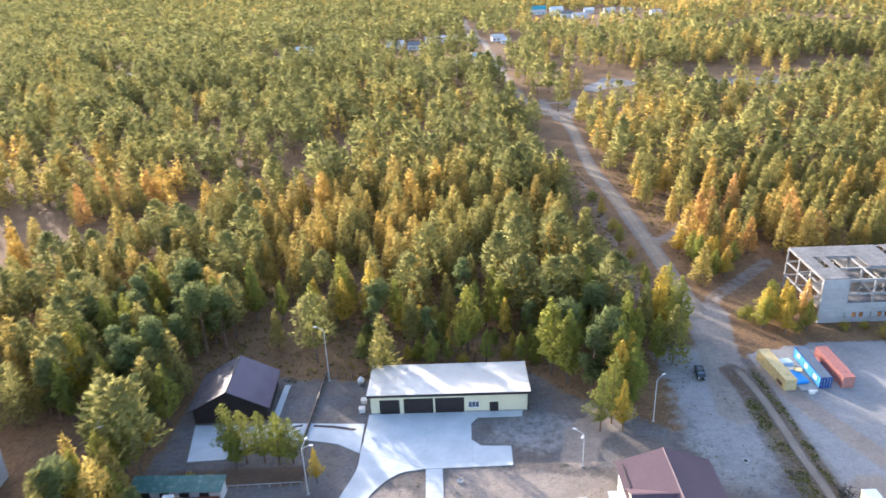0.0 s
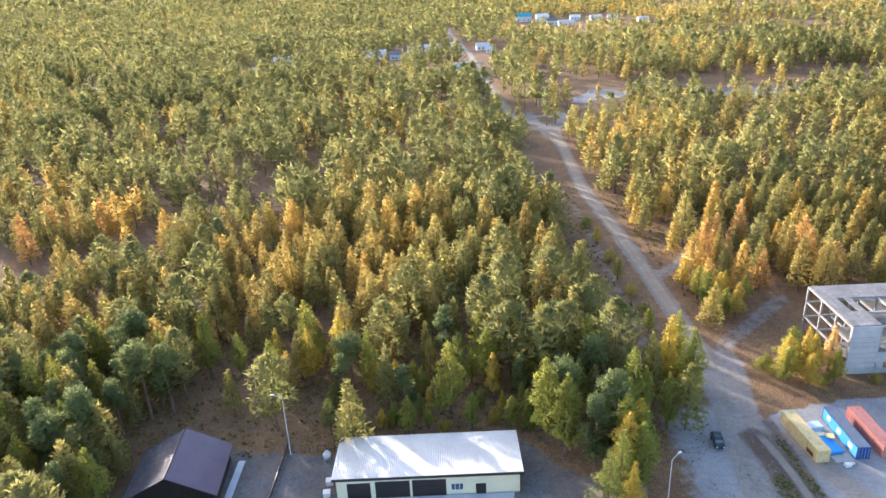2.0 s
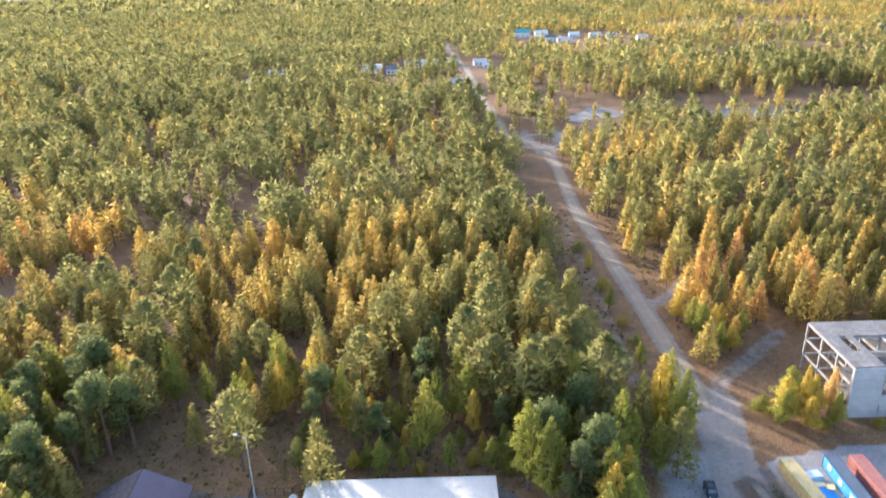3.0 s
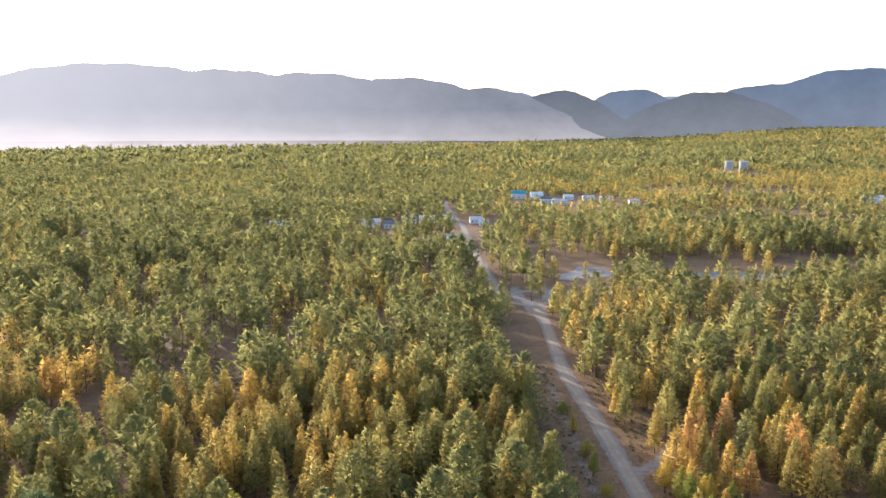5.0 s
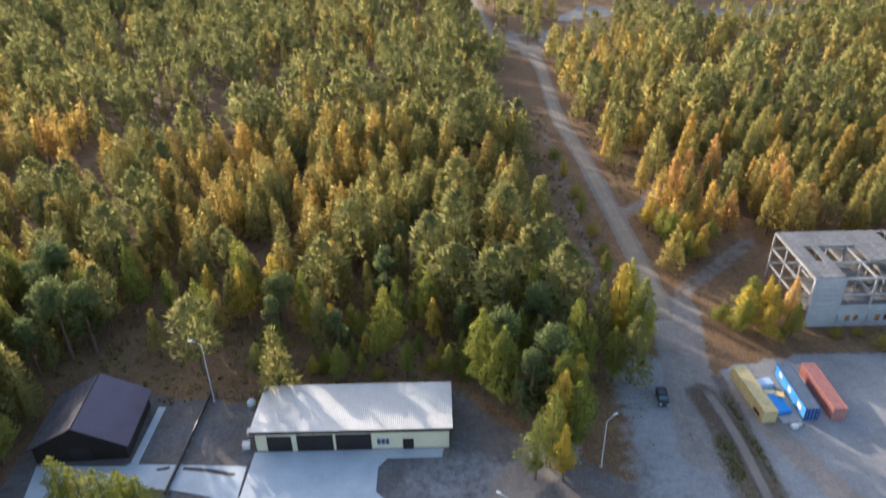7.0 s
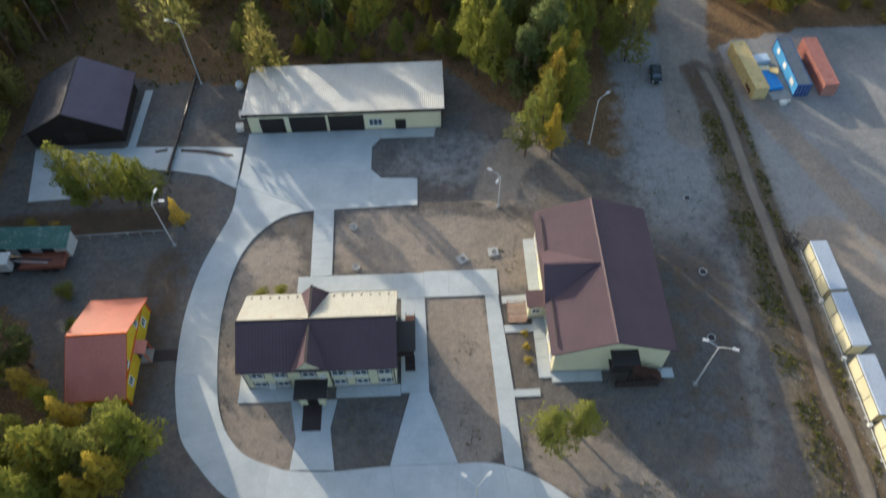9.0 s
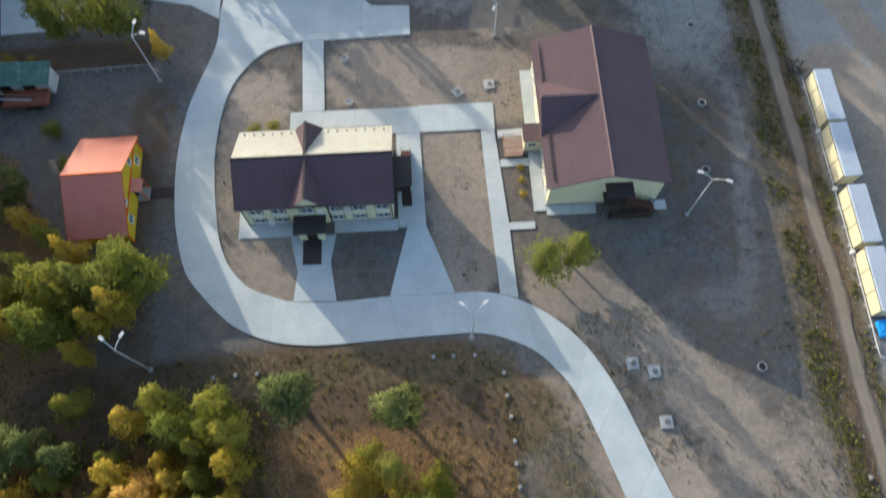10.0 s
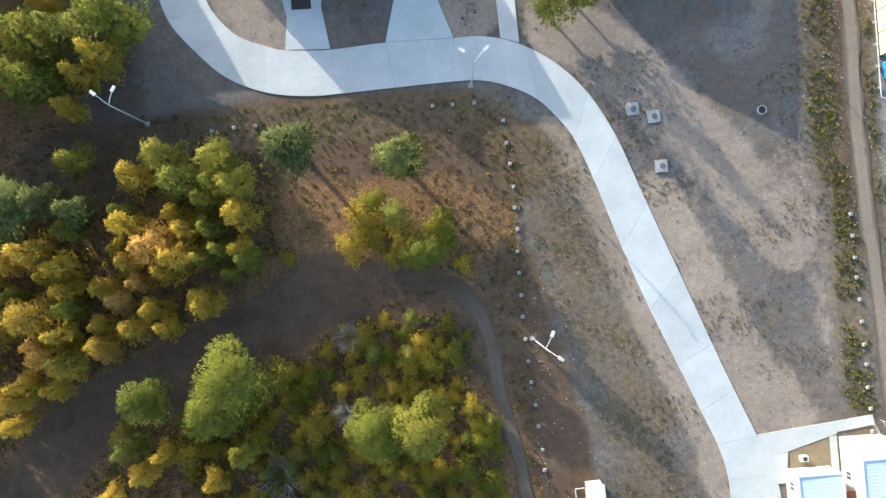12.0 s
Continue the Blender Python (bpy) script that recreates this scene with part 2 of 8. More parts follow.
leaf_shrub_green = foliage("leaves_shrub_olive", [(0, (0.14, 0.185, 0.032)), (0.5, (0.24, 0.265, 0.042)), (1, (0.40, 0.34, 0.055))])
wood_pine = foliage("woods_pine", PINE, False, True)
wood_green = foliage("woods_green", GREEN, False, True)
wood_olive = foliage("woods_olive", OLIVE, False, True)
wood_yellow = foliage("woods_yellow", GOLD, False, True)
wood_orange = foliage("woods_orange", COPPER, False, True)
weed = foliage("weeds", [(0, (0.10, 0.08, 0.035)), (0.5, (0.15, 0.115, 0.05)), (1, (0.115, 0.115, 0.03))], through_light=0.2)
weed_gold = foliage("weeds_gold", [(0, (0.20, 0.16, 0.04)), (1, (0.30, 0.22, 0.06))], through_light=0.3)
weed_strip = foliage("weeds_strip", [(0, (0.13, 0.13, 0.035)), (0.6, (0.19, 0.18, 0.045)), (1, (0.26, 0.22, 0.055))], through_light=0.25)
weed_green = foliage("weeds_green", [(0, (0.07, 0.085, 0.02)), (1, (0.13, 0.135, 0.03))], through_light=0.25)

# ---- mesh helpers ----
def thing(name, x=0, y=0, z=0, rz=0, label="", category="", group="", kind=""):
    ob = new(name)
    ob.matrix_basis = pose(x, y, z, 0, 0, rz)
    return tagged(ob, label, category, group, kind)


def part(name, bm, material, parent=None, label=""):
    me = bpy.data.meshes.new(name)
    if isinstance(bm, bmesh.types.BMesh):
        bmesh.ops.recalc_face_normals(bm, faces=bm.faces)
        bm.to_mesh(me)
        bm.free()
    else:
        me = bm
    if material:
        me.materials.append(material)
    ob = new(name, me)
    ob.parent = parent
    return tagged(ob, label)


def box(bm, x0, y0, z0, x1, y1, z1):
    v = [bm.verts.new((x, y, z)) for z in (z0, z1) for y in (y0, y1) for x in (x0, x1)]
    for f in ((0, 2, 3, 1), (4, 5, 7, 6), (0, 1, 5, 4), (1, 3, 7, 5), (3, 2, 6, 7), (2, 0, 4, 6)):
        bm.faces.new([v[i] for i in f])
    return bm


def boxes(*rows):
    bm = bmesh.new()
    for r in rows:
        box(bm, *r)
    return bm


def each(name, rows, material, parent):
    """One part for every box."""
    for r in rows:
        part(name, boxes(r), material, parent)


def bevelled(bm, w=0.03):
    bmesh.ops.bevel(bm, geom=bm.edges[:], offset=w, segments=1, affect="EDGES")
    return bm


def prism(pts, z0, z1, bm=None):
    bm = bm or bmesh.new()
    lo = [bm.verts.new((x, y, z0)) for x, y in pts]
    hi = [bm.verts.new((x, y, z1)) for x, y in pts]
    n = len(pts)
    bm.faces.new(lo[::-1]), bm.faces.new(hi)
    for i in range(n):
        bm.faces.new((lo[i], lo[(i + 1) % n], hi[(i + 1) % n], hi[i]))
    return bm


def solid(bm, pts, d):
    """A slab: the polygon pts and its copy moved by d."""
    a = [bm.verts.new(p) for p in pts]
    b = [bm.verts.new(Vector(p) + Vector(d)) for p in pts]
    n = len(a)
    bm.faces.new(a), bm.faces.new(b[::-1])
    for i in range(n):
        bm.faces.new((a[i], b[i], b[(i + 1) % n], a[(i + 1) % n]))
    return bm


def tube(bm, pts, radii, seg=6):
    rings = []
    for i, p in enumerate(pts):
        p = Vector(p)
        d = (Vector(pts[min(i + 1, len(pts) - 1)]) - Vector(pts[max(i - 1, 0)])).normalized()
        u = d.cross(Vector((0.3, 0.9, 0.2))).normalized()
        w = d.cross(u)
        r = radii[i] if isinstance(radii, (list, tuple)) else radii
        rings.append([bm.verts.new(p + r * (math.cos(a) * u + math.sin(a) * w)) for a in (2 * math.pi * k / seg for k in range(seg))])
    for a, b in zip(rings, rings[1:]):
        for k in range(seg):
            bm.faces.new((a[k], a[(k + 1) % seg], b[(k + 1) % seg], b[k]))
    bm.faces.new(rings[0][::-1]), bm.faces.new(rings[-1])
    return bm


def ribbed(bm, e0, e1, r0, r1, pitch=0.35, high=0.07, thick=0.05):
    """A profiled roof sheet between the eave e0-e1 and the ridge r0-r1, with ribs running up the slope."""
    e0, e1, r0, r1 = (Vector(p) for p in (e0, e1, r0, r1))
    n = (e1 - e0).cross(r0 - e0).normalized()
    if n.z < 0:
        n = -n
    count = max(2, int((e1 - e0).length / pitch))
    lo, hi, under = [], [], []
    for i in range(count):
        for f, h in ((0.0, 0), (0.55, 0), (0.66, high), (0.89, high)):
            s = (i + f) / count
            lo.append(bm.verts.new(e0.lerp(e1, s) + n * h)), hi.append(bm.verts.new(r0.lerp(r1, s) + n * h))
    lo.append(bm.verts.new(e1)), hi.append(bm.verts.new(r1))
    for i in range(len(lo) - 1):
        bm.faces.new((lo[i], lo[i + 1], hi[i + 1], hi[i]))
    q = [bm.verts.new(p - n * thick) for p in (e0, e1, r1, r0)]
    bm.faces.new(q[::-1])
    bm.faces.new((q[0], q[1], lo[-1], lo[0]))
    bm.faces.new((q[3], hi[0], hi[-1], q[2]))
    bm.faces.new((q[0], lo[0], hi[0], q[3])), bm.faces.new((q[1], q[2], hi[-1], lo[-1]))
    return bm


def mesh_arrays(name, verts, faces, mats, index=None, normals=None):
    """A mesh out of numpy arrays: verts (n, 3), faces (m, 3 or 4)."""
    me = bpy.data.meshes.new(name)
    verts, faces = np.asarray(verts, np.float32), np.asarray(faces, np.int32)
    k = faces.shape[1]
    me.vertices.add(len(verts)), me.loops.add(faces.size), me.polygons.add(len(faces))
    me.vertices.foreach_set("co", verts.ravel())
    me.loops.foreach_set("vertex_index", faces.ravel())
    me.polygons.foreach_set("loop_start", np.arange(0, faces.size, k, dtype=np.int32))
    for m in mats:
        me.materials.append(m)
    if index is not None:
        me.polygons.foreach_set("material_index", np.asarray(index, np.int32))
    me.update(calc_edges=True)
    if normals is not None:
        cn = me.attributes.new("custom_normal", "FLOAT_VECTOR", "POINT")
        cn.data.foreach_set("vector", np.asarray(normals, np.float32).ravel())
        me.update()
    return me


def near_line(X, Y, pts):
    """Distance of each place to a broken line."""
    best = np.full(np.shape(X), 1e9)
    for (ax, ay), (bx, by) in zip(pts, pts[1:]):
        dx, dy = bx - ax, by - ay
        s = np.clip(((X - ax) * dx + (Y - ay) * dy) / (dx * dx + dy * dy), 0, 1)
        best = np.minimum(best, np.hypot(X - ax - s * dx, Y - ay - s * dy))
    return best


def inside(X, Y, pts):
    hit = np.zeros(np.shape(X), bool)
    for (ax, ay), (bx, by) in zip(pts, pts[1:] + pts[:1]):
        if ay != by:
            hit ^= ((ay > Y) != (by > Y)) & (X < (bx - ax) * (Y - ay) / (by - ay) + ax)
    return hit


def smooth(e0, e1, v):
    s = np.clip((v - e0) / (e1 - e0), 0, 1)
    return s * s * (3 - 2 * s)


def field(X, Y, scale, seed=0.0):
    """A cheap smooth wavy field in 0..1 from a sum of turned sines."""
    t = np.zeros(np.shape(X))
    rs = np.random.RandomState(int(seed * 7 + 3))
    for k in range(7):
        a, f, p = rs.uniform(0, 6.28), scale * rs.uniform(0.6, 2.2), rs.uniform(0, 6.28)
        t = t + np.sin((X * math.cos(a) + Y * math.sin(a)) * f + p)
    return np.clip(0.5 + t / 9.0, 0, 1)

# ---- the ground: one sheet to the horizon ----
GRAVEL_ROAD = [(46.2, 121), (46.6, 125), (46.9, 131), (46.4, 170), (45.2, 209), (43, 248), (45.5, 310), (44, 338), (31, 356), (26.6, 408), (22, 489), (17, 620), (2, 800)]
SIDE_ROADS = [[(44, 338), (58, 352), (72, 345)], [(46.5, 168), (56, 175), (64, 186)], [(50, 127), (57, 135), (67, 144), (76, 153)], [(30, 356), (45, 372), (72, 352)]]
TRACK = [(47.3, 100), (48.4, 93), (48.9, 85), (48.9, 78), (48.8, 70), (49.1, 60), (49.2, 54), (49.5, 48), (49.1, 38), (49.5, 32), (49.7, 26.5), (49.5, 18.5), (49.4, 14.5), (49.6, 9.6), (49.8, 3), (50.4, -5.5), (51.4, -40), (52, -70)]
CLEARING = [(-62, -32), (-47, -15), (-33, -8.5), (-22, -4), (-14, 2.5), (-9, 9)]
CLEARING_B = [(-14, 2.5), (-4, 0), (-1.1, -1.0), (1.9, -4.4), (3.3, -9.3), (3.7, -14.1), (4.8, -18.8), (6.1, -26), (8, -45)]
YARD = [(-37, 99), (-70, 103), (-72, 60), (-58, 50), (-44, 20), (-20, 17), (6, 17), (9, -60), (52, -60), (52, 104), (40, 106), (30, 78), (10, 92), (3, 101)]
EAST_YARD = [(51.5, -60), (140, -60), (140, 108), (70, 108.5), (52.5, 105)]
BARE = [(104, 420), (97, 436), (85, 441), (79, 426), (70, 416), (66, 401), (74, 398), (82, 407), (95, 409)]


LANE = [(-139, 178), (-132, 182), (-113, 204), (-92, 234), (-70, 264)]
WEST_WOODS = [[(-110, 20), (-56, 13), (-40, 12.5), (-34, 17), (-22, 17), (-22, 4), (-33, -3.5), (-47, -10), (-62, -24), (-110, -34)],
              [(-62, -60), (-47, -21), (-36, -14.5), (-24, -11), (-18, -7.5), (-12, -4.6), (-2, -4.4), (1.2, -7), (2.2, -12), (3.2, -20), (5, -60)],
              [(-110, 104), (-72, 104), (-70, 60), (-57, 48), (-50, 42), (-49, 36), (-41, 35), (-38, 31), (-38, 26.5), (-46, 22.5), (-70, 22), (-110, 24)]]
# open ground in the woods: middle, half sizes, how much still grows there
GLADES = [(176, 412, 34, 14, 0), (164, 384, 32, 18, 0.1), (70, 470, 40, 50, 0.35), (98, 525, 40, 40, 0.35), (-56, 104, 20, 7, 0.05), (-53, 116, 14, 10, 0.12), (-66, 131, 12, 10, 0.35), (-8, 103, 26, 6, 0.08), (540, 1290, 44, 130, 0), (-18, 110, 22, 10, 0.18), (-40, 151, 11, 7, 0.15), (150, 436, 25, 12, 0.2), (290, 660, 80, 45, 0.15), (340, 740, 60, 30, 0.2), (-18, 312, 16, 9, 0.1), (385, 940, 130, 100, 0.2), (140, 800, 90, 100, 0.28), (150, 425, 110, 46, 0.14), (58, 372, 30, 20, 0.05), (270, 440, 60, 40, 0.3), (390, 620, 50, 50, 0.25), (238, 462, 36, 30, 0.35), (-62, 190, 14, 9, 0.2), (40, 560, 40, 40, 0.5), (150, 820, 80, 22, 0.1), (470, 760, 110, 40, 0.2)]
VILLAGE = [(-141, 606), (-130, 590), (-150, 560), (-62, 614), (-44, 606), (-30, 640), (-14, 644), (4, 650), (9, 522), (-5, 512), (14, 502), (30, 640), (36, 622), (92, 862), (112, 850), (118, 810), (130, 795), (150, 850), (172, 840), (190, 835), (215, 800), (500, 815), (420, 640), (470, 620), (-250, 505), (567, 1375), (-505, 1180)]


def forest_mask(X, Y):
    """How thickly woods stand, 0 to 1."""
    f = np.ones(np.shape(X))
    f[inside(X, Y, YARD) | inside(X, Y, EAST_YARD)] = 0
    west = (X < 9) & (Y < 70)
    f[west] = 0
    for poly in WEST_WOODS:
        f[west & inside(X, Y, poly)] = 1
    f[west & (Y > 45)] *= 0.6
    f[west & (Y > 45) & (X < -66)] *= 1.5
    f[near_line(X, Y, GRAVEL_ROAD) < 5.0] = 0
    f[near_line(X, Y, [(43, 84), (46, 104), (46.5, 128)]) < 8] = 0
    f[near_line(X, Y, [(45, 106), (52, 122)]) < 6] = 0
    f[(near_line(X, Y, GRAVEL_ROAD) < 20 + 2.5 * np.sin(Y * 0.11)) & (Y < 320) & (Y > 118) & (X < 44)] = 0.0
    for k, r in enumerate(SIDE_ROADS):
        f[near_line(X, Y, r) < (3 if k == 1 else 5)] = 0
    f[near_line(X, Y, TRACK) < 5] = 0
    f[near_line(X, Y, LANE) < 9.5] = 0
    f[near_line(X, Y, CLEARING) < 4.6] = 0
    f[near_line(X, Y, CLEARING_B) < 2.4] = 0
    f[inside(X, Y, [(52, 104), (140, 104), (140, 150), (78, 150), (55, 128)])] = 0
    f[inside(X, Y, BARE)] = 0
    for k in (0.9, 0.95):
        f[near_line(X, Y, [(x * k, y * k) for x, y in GRAVEL_ROAD[7:]]) < 4.5] *= 0.15
        f[inside(X, Y, [(x * k, y * k) for x, y in BARE])] *= 0.15
    f[inside(X, Y, [(-122, 50), (-82, 50), (-82, 70), (-86, 84), (-122, 84)])] = 0
    for x, y, a, b, k in GLADES:
        f[np.hypot((X - x) / a, (Y - y) / b) < 1] *= k
    for x, y in VILLAGE:
        f[(np.abs(X - x) < 14) & (Y > y - 10 - 0.085 * y) & (Y < y + 12)] = 0
    return f


def grid_lines(lo, hi, step, far):
    mid = list(np.arange(lo, hi + 0.01, step))
    out, s, v = [], step, hi
    while v < far:
        s *= 1.22
        v += s
        out.append(min(v, far))
    inn, s, v = [], step, lo
    while v > -far:
        s *= 1.22
        v -= s
        inn.append(max(v, -far))
    return np.array(inn[::-1] + mid + out)


def land(X, Y):
    """Height of the land: flat, with a low rise far off to the right."""
    return 62 * smooth(1400, 3500, X * 0.75 + Y * 0.55) * smooth(700, 2000, X) + 0 * Y


gx, gy = grid_lines(-105, 130, 1.25, 4800), grid_lines(-62, 235, 1.25, 4800)
GX, GY = np.meshgrid(gx, gy)
flat = GX.size
rs = np.random.RandomState(4)
ZZ = land(GX, GY) - 0.05 * field(GX, GY, 0.35, 1) * ((np.abs(GX) < 120) & (np.abs(GY) < 200)) - 0.02
w = len(gx)
ii = (np.arange(len(gy) - 1)[:, None] * w + np.arange(w - 1)[None]).ravel()
ground_me = mesh_arrays("ground", np.stack([GX, GY, ZZ], -1).reshape(-1, 3), np.stack([ii, ii + 1, ii + 1 + w, ii + w], -1), [])
woods = forest_mask(GX, GY)
zone_gravel = np.maximum(smooth(-3, 2, np.where(inside(GX, GY, EAST_YARD), near_line(GX, GY, EAST_YARD + EAST_YARD[:1]), -5)),
                         0.6 * smooth(13, 4, np.hypot((GX - 37) / 1.0, (GY - 78) / 2.6)))
zone_gravel = np.maximum(zone_gravel, 0.72 * smooth(10, 3, near_line(GX, GY, [(37, 104), (37.5, 85), (38, 70)])))
zone_gravel = np.maximum(zone_gravel, 0.46 * smooth(2.8, 0.8, near_line(GX, GY, [(38.5, 70), (39.1, 64.7), (41.4, 59), (41.9, 53), (41.3, 46), (40, 38.5), (39.6, 32), (37, 26)])))
zone_gravel = np.maximum(zone_gravel, 0.5 * smooth(12, 5, np.hypot((GX - 3) / 1.3, (GY - 79) / 0.8)))
zone_gravel = np.maximum(zone_gravel, 0.44 * smooth(6.5, 2, np.hypot((GX - 35.5) / 1.2, (GY - 26.5) / 0.8)))
zone_sand = np.maximum(smooth(9, 3, near_line(GX, GY, [(10, 60), (-2, 62), (-10, 63)])), smooth(6, 2.5, near_line(GX, GY, [(3, 33), (2, 48), (1, 52)])))
zone_sand = np.maximum(zone_sand, smooth(7, 3, near_line(GX, GY, [(-22, 33), (-27, 44), (-25, 60)])) * 0.7)
zone_sand = np.maximum(zone_sand, smooth(6, 2, near_line(GX, GY, [(14, 30), (22, 24), (30, 15), (40, 2)])))
zone_sand = np.maximum(zone_sand, smooth(5, 2, near_line(GX, GY, [(19, 85), (11, 78), (9, 72)])) * 0.9)
zone_sand = np.maximum(zone_sand, smooth(6, 2, near_line(GX, GY, [(24, 7), (33, -13), (38, -20)])) * 0.9)
zone_sand = np.maximum(zone_sand, smooth(2.2, 0.6, near_line(GX, GY, [(12, 17.5), (16, 9.5), (20, -2), (24, -12), (28.5, -23), (29.5, -30)])))
zone_sand = np.maximum(zone_sand, smooth(3.5, 1.0, near_line(GX, GY, [(-2, 12), (1.5, 8), (3.0, 2)])) * 0.25)
zone_sand = np.maximum(zone_sand, smooth(4, 1, near_line(GX, GY, [(41, 12), (44, 0), (45, -14)])) * 0.45)
zone_sand = np.maximum(zone_sand, smooth(3.5, 1, near_line(GX, GY, [(54, 98), (56, 86), (60, 76), (66, 60), (72, 48)])))
zone_sand = np.maximum(zone_sand, smooth(7, 3, near_line(GX, GY, [(57.5, 60), (60, 48), (63, 32), (65, 10), (66, -20)])) * 0.85)
zone_road = np.maximum(smooth(3.4, 1.6, near_line(GX, GY, GRAVEL_ROAD)), np.maximum.reduce([q * smooth(3.6, 1.2, near_line(GX, GY, r)) for q, r in zip((1, 0.6, 0.5, 1), SIDE_ROADS)]))
zone_road = np.maximum(zone_road, smooth(6.5, 2.5, near_line(GX, GY, [(43, 84), (45, 100), (47, 112), (50, 124)])))
zone_road = np.maximum(zone_road, smooth(5.5, 2.0, near_line(GX, GY, [(46, 104), (46.5, 128)])))
zone_road = np.maximum(zone_road, 0.42 * smooth(2.6, 0.8, near_line(GX, GY, [(35.2, 130), (35.6, 158), (36.4, 190), (36.0, 230)])))
zone_road = np.maximum(zone_road, 0.8 * smooth(2.2, 0.8, near_line(GX, GY, [(47.4, 122), (46.9, 110), (47.3, 95)])))
zone_grass = np.maximum(0.62 * smooth(3.0, 1.2, near_line(GX, GY, [(46.5, 86), (46.0, 54), (45.6, 30), (45.6, 14), (46.5, 4), (47.5, -30)])), 0.55 * smooth(2.0, 0.8, near_line(GX, GY, [(51.0, 98), (51.2, 52), (51.7, 22), (52, 10), (53, -40)])))
zone_grass = np.maximum(zone_grass, smooth(7.5, 1, near_line(GX, GY, [(11, 14), (14, 0), (19, -14), (22, -30)])) * 0.62)
zone_grass = np.maximum(zone_grass, smooth(4, 1.5, near_line(GX, GY, [(-28, 20), (-10, 20.5), (6, 19)])) * 0.7)
zone_litter = np.where(inside(GX, GY, YARD), smooth(4, 0, near_line(GX, GY, YARD + YARD[:1])) * 0.4, 1.0) * ~inside(GX, GY, EAST_YARD)
zone_litter = np.maximum(zone_litter, smooth(9, 4, np.hypot((GX - 12.5) / 0.9, (GY + 6) / 4.5)) * 0.2)
zone_soil_and_shade = np.maximum(smooth(5.5, 3.0, near_line(GX, GY, CLEARING[:-2] + [(-17, 0), (-9, -2.5), (-4, -3), (3, -9)])) * 0.85, smooth(4.2, 1.8, near_line(GX, GY, [(46.5, 98), (48.4, 80), (48.8, 60), (48.9, 34), (48.6, 16), (49, 2)])) * 0.66)
# a patch of leaf litter whose orange also stands in for sunlight there
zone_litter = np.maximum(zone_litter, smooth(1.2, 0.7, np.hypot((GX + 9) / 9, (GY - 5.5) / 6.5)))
zone_soil_and_shade = np.maximum(zone_soil_and_shade, 0.72 * smooth(5.5, 2.5, near_line(GX, GY, [(6.0, 0), (7.5, -8), (9.5, -16), (11.5, -27), (13, -40)])))
zone_soil_and_shade = np.maximum(zone_soil_and_shade, 0.7 * smooth(4, 1.5, near_line(GX, GY, [(-66, 68), (-43, 68.5)])))
# south-east of the hall its shade is partly put into the earth colour
zone_soil_and_shade = np.maximum(zone_soil_and_shade, 0.36 * smooth(20, 5, np.hypot((GX - 35) / 0.75, (GY - 29) / 1.4)))
# dark soil south of the drive, deepened with the shade of its trees
zone_soil_and_shade = np.maximum(zone_soil_and_shade, 0.9 * smooth(7.5, 3, near_line(GX, GY, [(-48, 16), (-20, 18), (0, 18), (7, 14)])))
zone_soil_and_shade = np.maximum(zone_soil_and_shade, 0.55 * smooth(5, 2, near_line(GX, GY, [(-40, 24), (-42, 34), (-40, 60)])))
# darker earth east of the hall, painted for the shade it throws
zone_soil_and_shade = np.maximum(zone_soil_and_shade, smooth(15, 6, np.hypot((GX - 34) / 0.8, (GY - 52) / 1.3)) * 0.42)
for nm, arr in (("gravel", zone_gravel), ("sand", zone_sand), ("grass", zone_grass), ("litter", zone_litter), ("dark", zone_soil_and_shade), ("road", zone_road)):
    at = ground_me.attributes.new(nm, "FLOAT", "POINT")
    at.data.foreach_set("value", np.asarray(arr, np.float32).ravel())


